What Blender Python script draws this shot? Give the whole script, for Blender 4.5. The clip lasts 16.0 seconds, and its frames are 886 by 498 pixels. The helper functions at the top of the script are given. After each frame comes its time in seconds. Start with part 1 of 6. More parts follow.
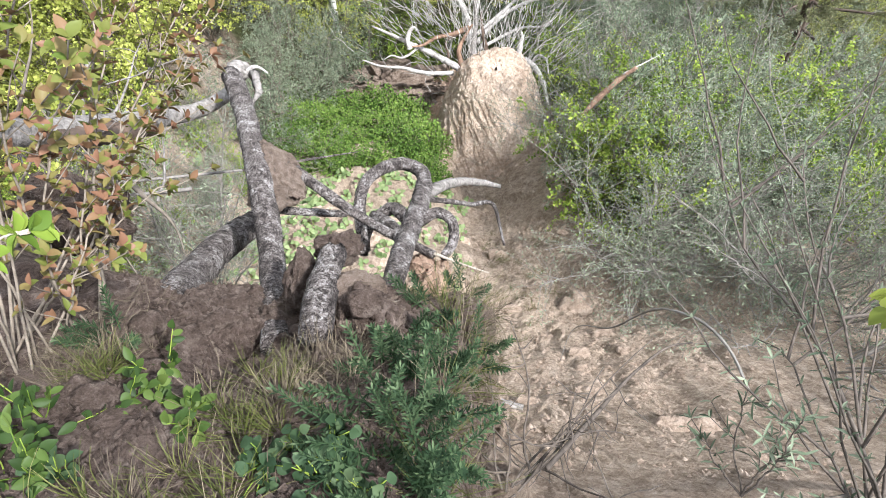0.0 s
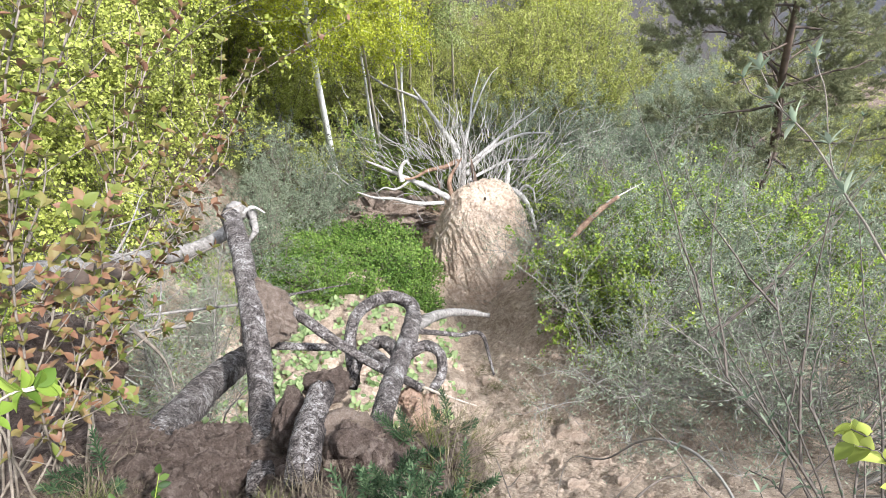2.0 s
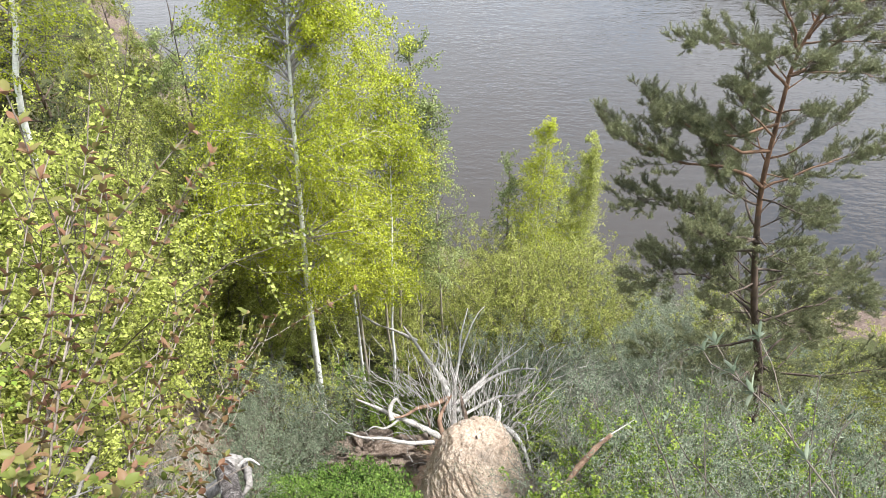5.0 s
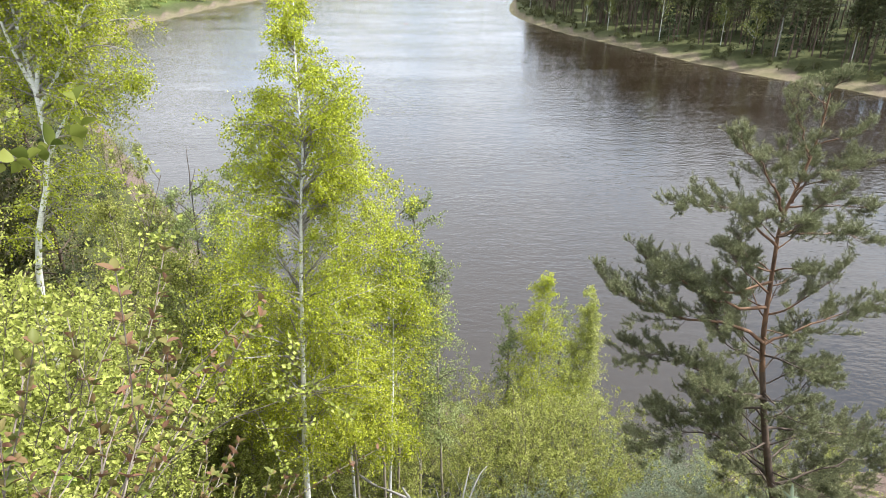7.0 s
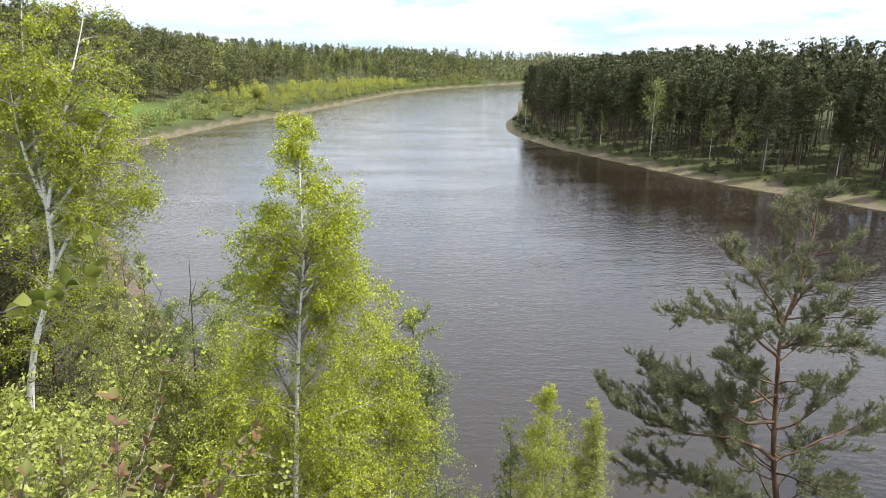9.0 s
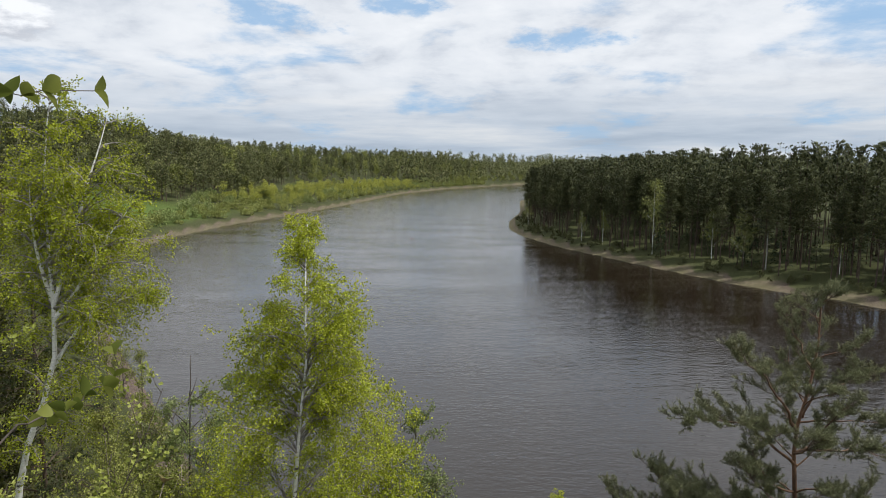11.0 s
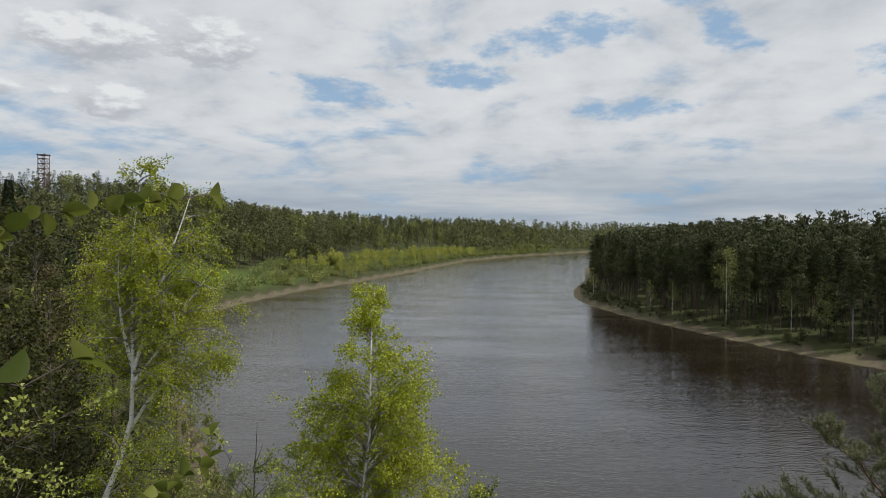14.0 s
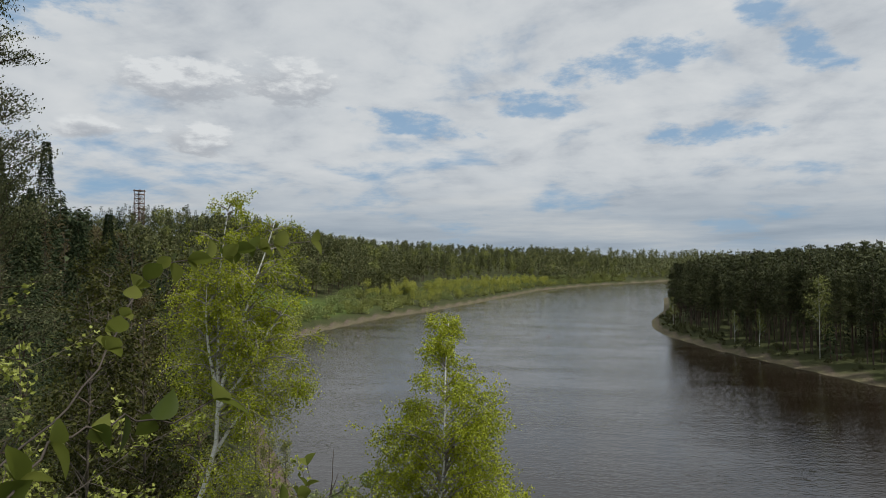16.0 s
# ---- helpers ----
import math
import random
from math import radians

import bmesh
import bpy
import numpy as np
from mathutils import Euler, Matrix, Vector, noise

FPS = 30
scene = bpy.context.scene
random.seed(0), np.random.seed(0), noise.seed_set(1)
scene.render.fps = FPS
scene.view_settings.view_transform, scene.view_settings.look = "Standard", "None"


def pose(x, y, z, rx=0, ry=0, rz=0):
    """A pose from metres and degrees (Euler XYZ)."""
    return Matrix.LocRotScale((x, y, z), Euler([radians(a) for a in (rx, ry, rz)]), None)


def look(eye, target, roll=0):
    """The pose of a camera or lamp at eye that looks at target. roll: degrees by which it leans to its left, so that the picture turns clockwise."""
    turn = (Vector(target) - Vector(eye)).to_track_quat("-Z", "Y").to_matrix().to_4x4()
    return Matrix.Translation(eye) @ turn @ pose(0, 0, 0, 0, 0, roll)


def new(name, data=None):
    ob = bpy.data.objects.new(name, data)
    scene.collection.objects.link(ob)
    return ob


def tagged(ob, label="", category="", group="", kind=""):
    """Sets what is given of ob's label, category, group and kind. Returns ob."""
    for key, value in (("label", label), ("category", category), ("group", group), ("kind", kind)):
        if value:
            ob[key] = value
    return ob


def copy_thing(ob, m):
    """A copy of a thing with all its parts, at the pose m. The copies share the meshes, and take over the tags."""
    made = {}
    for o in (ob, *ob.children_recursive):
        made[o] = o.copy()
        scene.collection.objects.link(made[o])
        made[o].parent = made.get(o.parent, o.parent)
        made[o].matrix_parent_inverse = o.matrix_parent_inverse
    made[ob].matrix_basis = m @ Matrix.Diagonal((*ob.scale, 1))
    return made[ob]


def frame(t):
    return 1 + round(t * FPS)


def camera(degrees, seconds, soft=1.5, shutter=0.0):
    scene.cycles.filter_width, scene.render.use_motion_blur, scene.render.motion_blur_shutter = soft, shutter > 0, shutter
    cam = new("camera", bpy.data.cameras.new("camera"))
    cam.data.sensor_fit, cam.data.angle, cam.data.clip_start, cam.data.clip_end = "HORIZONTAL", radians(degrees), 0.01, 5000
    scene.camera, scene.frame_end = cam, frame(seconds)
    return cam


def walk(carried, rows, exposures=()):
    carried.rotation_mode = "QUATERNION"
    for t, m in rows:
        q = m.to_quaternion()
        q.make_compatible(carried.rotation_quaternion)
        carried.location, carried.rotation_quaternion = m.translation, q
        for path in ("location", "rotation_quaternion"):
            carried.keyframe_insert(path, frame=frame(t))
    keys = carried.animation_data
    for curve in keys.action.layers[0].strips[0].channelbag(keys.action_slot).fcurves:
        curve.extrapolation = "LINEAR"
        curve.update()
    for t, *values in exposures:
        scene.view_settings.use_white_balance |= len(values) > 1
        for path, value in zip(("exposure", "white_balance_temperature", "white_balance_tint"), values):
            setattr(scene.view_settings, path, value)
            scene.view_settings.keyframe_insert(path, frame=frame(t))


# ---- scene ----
cam = camera(69.5, 16.0, 0.6)
# seconds, eye, then yaw to the left, pitch and lean in degrees; the river's level is z = 0
PATH = [
    (0.0, 0.050, 0.186, 27.475, 4.43, -70.91, -2.37),
    (0.5, 0.060, 0.191, 27.499, 3.97, -68.54, -2.07),
    (1.0, 0.064, 0.194, 27.515, 3.44, -65.74, -1.80),
    (1.5, 0.073, 0.190, 27.543, 2.85, -62.78, -1.61),
    (2.0, 0.082, 0.190, 27.580, 2.32, -59.88, -1.34),
    (2.5, 0.095, 0.186, 27.622, 1.81, -56.71, -1.14),
    (3.0, 0.102, 0.181, 27.661, 1.26, -53.44, -0.89),
    (3.5, 0.105, 0.178, 27.695, 0.86, -50.17, -0.67),
    (4.0, 0.097, 0.176, 27.736, 0.57, -46.76, -0.56),
    (4.5, 0.080, 0.158, 27.778, 0.39, -43.08, -0.49),
    (7.0, -0.070, 0.032, 27.922, 0.00, -25.68, 0.20),
    (7.5, -0.069, 0.025, 27.939, -0.01, -23.36, 0.25),
    (8.0, -0.069, 0.019, 27.956, -0.00, -21.01, 0.23),
    (8.5, -0.066, 0.009, 27.971, 0.01, -18.45, 0.19),
    (9.0, -0.058, -0.001, 27.985, 0.00, -15.93, 0.22),
    (9.5, -0.057, -0.013, 28.000, 0.01, -13.20, 0.22),
    (10.0, -0.057, -0.028, 28.012, 0.00, -10.52, 0.25),
    (12.5, -0.062, -0.086, 28.045, 2.52, -4.52, 0.23),
    (13.0, -0.073, -0.081, 28.052, 3.69, -3.34, 0.17),
    (13.5, -0.087, -0.079, 28.056, 4.85, -2.17, 0.21),
    (14.0, -0.089, -0.103, 28.073, 6.08, -1.16, 0.14),
    (14.5, -0.077, -0.135, 28.086, 7.52, -0.28, 0.07),
    (15.0, -0.082, -0.141, 28.091, 9.06, 0.40, 0.06),
    (15.5, -0.092, -0.153, 28.096, 10.74, 0.98, 0.00),
    (16.0, -0.105, -0.157, 28.097, 12.56, 1.45, -0.08),
]
EXPOSURES = [(0.0, 1.34, 5850, 12), (2.0, 1.36, 5850, 12), (3.5, 1.3, 5900, 11), (4.5, 1.24, 6000, 10), (7.0, 1.1, 6100, 10), (8.5, 0.98, 6100, 10), (9.0, 0.68, 6100, 10), (9.5, 0.22, 6100, 10), (10.0, -0.02, 6100, 10), (12.5, -0.48, 6350, 10), (14.0, -0.62, 6300, 9), (16.0, -0.76, 6250, 8)]
walk(cam, [(t, pose(x, y, z, 90 + pitch, 0, yaw) @ pose(0, 0, 0, 0, 0, lean)) for t, x, y, z, yaw, pitch, lean in PATH], EXPOSURES)

# ---- light ----
SUN = Vector((0.52, -0.09, 0.85)).normalized()
sun = new("sun", bpy.data.lights.new("sun", "SUN"))
sun.data.energy, sun.data.angle, sun.data.color = 4.3, radians(3), (1.0, 0.96, 0.88)
sun.matrix_world = look((0, 0, 60), (-SUN.x, -SUN.y, 60 - SUN.z))


class Nodes:
    """A small writer of node trees."""

    def __init__(self, tree):
        self.tree = tree
        tree.nodes.clear()

    def add(self, kind, sockets=(), **props):
        n = self.tree.nodes.new(kind)
        if "operation" in props:
            n.operation = props["operation"]
        if "use_clamp" in props:
            n.use_clamp = props["use_clamp"]
        if "data_type" in props:
            n.data_type = props["data_type"]
        if "interpolation_type" in props:
            n.interpolation_type = props["interpolation_type"]
        if "attribute_name" in props:
            n.attribute_name = props["attribute_name"]
        for k, v in dict(sockets).items():
            if isinstance(v, bpy.types.NodeSocket):
                self.tree.links.new(v, n.inputs[k])
            else:
                n.inputs[k].default_value = v
        return n

    def math(self, op, a, b=0.0, clamp=False):
        return self.add("ShaderNodeMath", {0: a, 1: b}, operation=op, use_clamp=clamp).outputs[0]

    def mix(self, fac, a, b):
        n = self.add("ShaderNodeMix", {0: fac, 6: a, 7: b}, data_type="RGBA")
        return n.outputs[2]

    def ramp(self, fac, *stops):
        n = self.add("ShaderNodeValToRGB", {0: fac})
        e = n.color_ramp.elements
        while len(e) < len(stops):
            e.new(0.5)
        for k, (p, c) in zip(e, stops):
            k.position, k.color = p, (*c, 1) if len(c) == 3 else c
        return n.outputs[0]

    def step(self, value, lo, hi):
        return self.add("ShaderNodeMapRange", {0: value, 1: lo, 2: hi}, interpolation_type="SMOOTHSTEP").outputs[0]

    def noise(self, vec, scale, detail=4.0, rough=0.55, warp=0.0):
        n = self.add("ShaderNodeTexNoise", {"Scale": scale, "Detail": detail, "Roughness": rough, "Distortion": warp})
        if vec is not None:
            self.tree.links.new(vec, n.inputs["Vector"])
        return n.outputs[0]


# ovals of the sky: bearing in radians from north to the right, height as a sine, half width, half height, slant
OPENINGS = ((-0.26, 0.217, 0.10, 0.022, -0.12), (-0.08, 0.245, 0.10, 0.02, -0.1), (0.06, 0.292, 0.12, 0.028, 0.1), (0.17, 0.188, 0.11, 0.018, 0.0), (0.30, 0.29, 0.06, 0.03, -0.5), (0.24, 0.345, 0.07, 0.03, -0.7), (0.62, 0.25, 0.16, 0.04, 0.2),
            (-0.9, 0.33, 0.2, 0.05, 0.1), (1.5, 0.4, 0.4, 0.1, 0.0), (-2.0, 0.45, 0.5, 0.12, 0.0), (2.8, 0.5, 0.6, 0.12, 0.0))
HEAPS = ((-0.455, 0.272, 0.085, 0.036), (-0.61, 0.262, 0.105, 0.036), (-0.59, 0.182, 0.06, 0.024), (-0.73, 0.187, 0.045, 0.014))
world = bpy.data.worlds.new("sky")
scene.world = world
world.use_nodes = True
w = Nodes(world.node_tree)
sky = w.add("ShaderNodeTexSky")
sky.sky_type, sky.sun_disc = "NISHITA", False
sky.sun_elevation, sky.sun_rotation = math.asin(SUN.z), math.atan2(SUN.x, SUN.y)
sky.altitude, sky.air_density, sky.dust_density, sky.ozone_density = 100, 1.0, 1.4, 1.2
way = w.add("ShaderNodeTexCoord").outputs["Generated"]
axis = w.add("ShaderNodeSeparateXYZ", {0: way})
up = w.math("MAXIMUM", axis.outputs[2], 0.0)
lift = w.math("ADD", up, 0.2)
plane = w.add("ShaderNodeCombineXYZ", {0: w.math("DIVIDE", axis.outputs[0], lift), 1: w.math("DIVIDE", axis.outputs[1], lift), 2: 0.0}).outputs[0]
shifted = w.add("ShaderNodeVectorMath", {0: plane, 1: (0.10, 0.05, 0.0)}, operation="ADD").outputs[0]
n1 = w.noise(plane, 1.7, 9, 0.58, 0.15)
n2 = w.noise(shifted, 1.7, 9, 0.58, 0.15)
n3 = w.noise(plane, 0.6, 3, 0.5)
az = w.math("ARCTAN2", axis.outputs[0], axis.outputs[1])
fray = w.noise(w.add("ShaderNodeMapping", {"Vector": way, "Scale": (1.0, 1.0, 2.4)}).outputs[0], 15.0, 9, 0.62)
ragged = w.math("MULTIPLY", w.math("SUBTRACT", fray, 0.5), 6.5)


def near_to(a0, e0, wa, we, slant=0.0):
    """How far inside an oval of the sky a direction lies: 1 in its middle, 0 at its rim."""
    da, de = w.math("SUBTRACT", az, a0), w.math("SUBTRACT", up, e0)
    de = w.math("SUBTRACT", de, w.math("MULTIPLY", da, slant))
    da, de = w.math("DIVIDE", da, wa), w.math("DIVIDE", de, we)
    return w.math("SUBTRACT", 1.0, w.math("ADD", w.math("MULTIPLY", da, da), w.math("MULTIPLY", de, de)))


# a broken veil of cloud with blue openings
opened = 0.0
for spot in OPENINGS:
    opened = w.math("MAXIMUM", opened, w.step(w.math("ADD", near_to(*spot), w.math("MULTIPLY", ragged, 0.75)), -0.2, 1.0))
veil = w.step(w.math("ADD", w.math("MULTIPLY", n1, 0.75), w.math("MULTIPLY", n3, 0.35)), 0.38, 0.52)
cover = w.math("MULTIPLY", veil, w.math("SUBTRACT", 1.0, w.math("MULTIPLY", opened, 0.95)))
lit = w.math("ADD", w.math("MULTIPLY", w.math("SUBTRACT", n1, n2), 2.5), 0.58)
thick = w.step(n1, 0.52, 0.72)
shade = w.math("SUBTRACT", lit, w.math("MULTIPLY", thick, 0.26), True)
cloud = w.ramp(shade, (0.0, (0.92, 0.97, 1.05)), (0.32, (1.28, 1.32, 1.38)), (0.58, (1.52, 1.54, 1.56)), (1.0, (1.74, 1.73, 1.71)))
band_tone = w.ramp(w.noise(w.add("ShaderNodeMapping", {"Vector": way, "Scale": (1.0, 1.0, 9.0)}).outputs[0], 3.0, 6, 0.55), (0.35, (0.74, 0.86, 1.0)), (0.5, (0.98, 1.08, 1.19)), (0.66, (1.36, 1.37, 1.36)))
band = w.mix(w.step(up, 0.03, 0.17), band_tone, cloud)
dimmed = w.add("ShaderNodeVectorMath", {0: sky.outputs[0], 3: 0.15}, operation="SCALE").outputs[0]
thin = w.mix(0.7, dimmed, (0.66, 1.10, 1.62, 1))
full = w.math("MAXIMUM", cover, w.math("SUBTRACT", 1.0, w.step(up, 0.0, 0.09)))
pale = w.mix(w.math("ADD", w.math("MULTIPLY", full, 0.85), 0.13), thin, band)
# heaped clouds: bright above, grey at their flat feet
for a0, e0, wa, we in HEAPS:
    inside = near_to(a0, e0, wa, we)
    body = w.step(w.math("ADD", inside, w.math("MULTIPLY", ragged, 0.75)), -0.1, 0.75)
    rise_ = w.math("ADD", w.math("DIVIDE", w.math("SUBTRACT", up, e0), we), w.math("MULTIPLY", ragged, 0.75))
    tone = w.ramp(w.math("ADD", w.math("MULTIPLY", rise_, 0.45), 0.5), (0.12, (0.92, 0.96, 1.04)), (0.42, (1.22, 1.24, 1.29)), (0.72, (1.85, 1.84, 1.82)))
    pale = w.mix(w.math("MULTIPLY", body, 0.9), pale, tone)
back = w.add("ShaderNodeBackground", {"Color": pale, "Strength": 0.66})
w.add("ShaderNodeOutputWorld", {0: back.outputs[0]})

# ---- materials ----


def material(name, build, displacement=None):
    m = bpy.data.materials.new(name)
    m.use_nodes = True
    n = Nodes(m.node_tree)
    shader = build(n)
    n.add("ShaderNodeOutputMaterial", {0: shader})
    return m


def surface(n, colour, rough=0.8, bump=None, strength=0.5, distance=0.01, metal=0.0, spec=0.3):
    s = {"Base Color": colour, "Roughness": rough, "Metallic": metal, "Specular IOR Level": spec}
    if bump is not None:
        s["Normal"] = n.add("ShaderNodeBump", {"Strength": strength, "Distance": distance, "Height": bump}).outputs[0]
    return n.add("ShaderNodeBsdfPrincipled", s).outputs[0]


def place(n):
    return n.add("ShaderNodeTexCoord").outputs["Object"]


def leaf(name, dark, mid, light, through_light=0.45, rough=0.55, scale=0.7, spec=0.14):
    """Foliage: each leaf takes a tone of its own, with a slower drift from clump to clump, and lets light through."""
    def build(n):
        one = n.add("ShaderNodeNewGeometry").outputs["Random Per Island"]
        drift = n.noise(place(n), scale, 2)
        own = n.math("MULTIPLY", n.math("SUBTRACT", n.add("ShaderNodeObjectInfo").outputs["Random"], 0.5), 0.2)
        f = n.math("ADD", n.math("ADD", n.math("MULTIPLY", one, 0.55), n.math("MULTIPLY", drift, 0.5)), own)
        c = n.ramp(f, (0.2, dark), (0.5, mid), (0.8, light))
        a = surface(n, c, rough, spec=spec)
        b = n.add("ShaderNodeBsdfTranslucent", {"Color": c}).outputs[0]
        return n.add("ShaderNodeMixShader", {0: through_light * 0.62, 1: a, 2: b}).outputs[0]
    return material(name, build)


def bark(name, dark, light, scale=14.0, stretch=(1, 1, 0.35), rough=0.9, distance=0.01, lo=0.35, hi=0.65):
    def build(n):
        v = n.add("ShaderNodeMapping", {"Vector": place(n), "Scale": stretch}).outputs[0]
        a = n.noise(v, scale, 7, 0.65, 0.6)
        b = n.noise(v, scale * 0.22, 3)
        f = n.math("ADD", n.math("MULTIPLY", a, 0.7), n.math("MULTIPLY", b, 0.3))
        return surface(n, n.ramp(f, (lo, dark), (hi, light)), rough, a, 0.7, distance)
    return material(name, build)


def birch_bark(n):
    v = n.add("ShaderNodeMapping", {"Vector": place(n), "Scale": (1, 1, 5.0)}).outputs[0]
    marks = n.step(n.noise(v, 2.2, 5, 0.7), 0.58, 0.64)
    fine = n.noise(v, 12.0, 4)
    white = n.ramp(fine, (0.3, (0.62, 0.60, 0.56)), (0.7, (0.87, 0.85, 0.82)))
    return surface(n, n.mix(marks, white, (0.05, 0.045, 0.04, 1)), 0.65, marks, 0.3, 0.01)


M_birch = material("birch_bark", birch_bark)
M_pinebark = bark("pine_bark", (0.035, 0.027, 0.022), (0.16, 0.11, 0.08), 9)
M_orange = bark("upper_pine_bark", (0.06, 0.035, 0.023), (0.25, 0.145, 0.085), 10, rough=0.85)
M_twig = bark("twig_bark", (0.06, 0.048, 0.037), (0.21, 0.175, 0.14), 20)
M_paletwig = bark("pale_shoot_bark", (0.20, 0.165, 0.125), (0.43, 0.375, 0.305), 30)
M_darkstem = bark("dark_stem_bark", (0.035, 0.028, 0.022), (0.13, 0.105, 0.085), 25)
M_dead = bark("weathered_dead_wood", (0.15, 0.135, 0.12), (0.52, 0.49, 0.455), 26, (1, 1, 1))
M_red = bark("stripped_red_wood", (0.075, 0.042, 0.027), (0.29, 0.19, 0.13), 18, (1, 1, 1))


def log_bark(n):
    v = place(n)
    a = n.noise(v, 95.0, 8, 0.74, 0.8)
    b = n.noise(v, 13.0, 5, 0.65, 0.5)
    ridge = n.math("ABSOLUTE", n.math("SUBTRACT", n.noise(v, 34.0, 5, 0.6, 1.2), 0.5))
    crack = n.step(ridge, 0.0, 0.045)
    f = n.math("ADD", n.math("ADD", n.math("MULTIPLY", a, 0.50), n.math("MULTIPLY", b, 0.46)), n.math("MULTIPLY", n.math("SUBTRACT", crack, 0.75), 0.11))
    c = n.ramp(f, (0.39, (0.020, 0.015, 0.013)), (0.46, (0.072, 0.058, 0.052)), (0.53, (0.165, 0.142, 0.13)), (0.62, (0.42, 0.40, 0.38)))
    return surface(n, c, 0.92, n.math("ADD", f, n.math("MULTIPLY", crack, 0.25)), 1.0, 0.02)


M_log = material("flaking_log_bark", log_bark)


def soil(name, c0, c1, c2, scale=1.0, roots=0.0):
    def build(n):
        v = place(n)
        a = n.noise(v, 9.0 * scale, 8, 0.68)
        b = n.noise(v, 55.0 * scale, 5, 0.7)
        c = n.noise(v, 1.3 * scale, 3)
        f = n.math("ADD", n.math("MULTIPLY", a, 0.5), n.math("ADD", n.math("MULTIPLY", b, 0.3), n.math("MULTIPLY", c, 0.25)))
        return surface(n, n.ramp(f, (0.38, c0), (0.52, c1), (0.66, c2)), 0.95, n.math("ADD", a, n.math("MULTIPLY", b, 0.6)), 1.0, 0.05, spec=0.1)
    return material(name, build)


M_clay = soil("pink_clay", (0.20, 0.118, 0.078), (0.42, 0.285, 0.205), (0.58, 0.44, 0.335), 1.4)
M_palesoil = soil("pale_rooty_soil", (0.24, 0.166, 0.115), (0.46, 0.355, 0.272), (0.64, 0.535, 0.44), 1.6)
M_drysoil = soil("dry_crumbling_soil", (0.10, 0.072, 0.054), (0.235, 0.178, 0.14), (0.38, 0.31, 0.255), 3.0)
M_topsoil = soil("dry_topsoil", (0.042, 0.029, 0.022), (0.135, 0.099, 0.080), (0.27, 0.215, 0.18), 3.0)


def ground_build(n):
    v = place(n)
    paint = n.add("ShaderNodeAttribute", attribute_name="zone")
    zone = n.add("ShaderNodeSeparateColor", {0: paint.outputs["Color"]})
    a = n.noise(v, 7.0, 9, 0.68)
    b = n.noise(v, 75.0, 7, 0.75)
    c = n.noise(v, 0.8, 4)
    e = n.noise(v, 24.0, 7, 0.75, 0.4)
    f = n.math("ADD", n.math("MULTIPLY", a, 0.35), n.math("ADD", n.math("MULTIPLY", e, 0.40), n.math("ADD", n.math("MULTIPLY", b, 0.15), n.math("MULTIPLY", c, 0.12))))
    dirt = n.ramp(f, (0.42, (0.038, 0.026, 0.020)), (0.51, (0.125, 0.091, 0.074)), (0.60, (0.255, 0.20, 0.168)))
    sand = n.ramp(f, (0.41, (0.14, 0.100, 0.072)), (0.51, (0.31, 0.24, 0.178)), (0.60, (0.50, 0.405, 0.32)))
    green = n.ramp(f, (0.4, (0.03, 0.036, 0.013)), (0.52, (0.06, 0.066, 0.026)), (0.64, (0.125, 0.118, 0.06)))
    # straw-coloured shore, its tones lowered to hold the shade on the headland bank
    shore = n.ramp(f, (0.42, (0.05, 0.05, 0.022)), (0.51, (0.125, 0.11, 0.06)), (0.60, (0.26, 0.225, 0.14)))
    col = n.mix(zone.outputs[0], dirt, sand)
    edge = n.math("ADD", zone.outputs[1], n.math("MULTIPLY", n.math("SUBTRACT", c, 0.5), 0.9))
    col = n.mix(n.step(edge, 0.35, 0.65), col, green)
    col = n.mix(zone.outputs[2], col, shore)
    meadow = n.ramp(f, (0.4, (0.05, 0.08, 0.018)), (0.52, (0.095, 0.135, 0.03)), (0.64, (0.15, 0.185, 0.055)))
    col = n.mix(paint.outputs["Alpha"], col, meadow)
    return surface(n, col, 0.95, n.math("ADD", a, n.math("ADD", n.math("MULTIPLY", e, 0.7), n.math("MULTIPLY", b, 0.3))), 1.0, 0.07, spec=0.1)


M_ground = material("bluff_ground", ground_build)


def water_build(n):
    v = place(n)
    v1 = n.add("ShaderNodeMapping", {"Vector": v, "Scale": (0.75, 1.5, 1.0), "Rotation": (0, 0, 0.25)}).outputs[0]
    v2 = n.add("ShaderNodeMapping", {"Vector": v, "Scale": (0.5, 1.3, 1.0), "Rotation": (0, 0, -0.35)}).outputs[0]
    gusts = n.step(n.add("ShaderNodeTexNoise", {"Vector": n.add("ShaderNodeMapping", {"Vector": v, "Scale": (0.6, 1.8, 1.0)}).outputs[0], "Scale": 0.03, "Detail": 5.0, "Roughness": 0.6}).outputs[0], 0.33, 0.66)
    ripple = n.noise(v1, 1.5, 2.5, 0.55, 0.3)
    chop = n.noise(v2, 0.62, 2.0, 0.5)
    h = n.math("MULTIPLY", n.math("ADD", n.math("MULTIPLY", ripple, 0.06), n.math("MULTIPLY", chop, 0.062)), n.math("ADD", n.math("MULTIPLY", gusts, 0.8), 0.5))
    silt = n.ramp(n.noise(v, 0.02, 3), (0.35, (0.013, 0.0083, 0.0048)), (0.65, (0.019, 0.0125, 0.0075)))
    s = {"Base Color": silt, "Roughness": 0.07, "IOR": 1.57, "Specular IOR Level": 0.5,
         "Normal": n.add("ShaderNodeBump", {"Strength": 1.0, "Distance": 1.0, "Height": h}).outputs[0]}
    return n.add("ShaderNodeBsdfPrincipled", s).outputs[0]


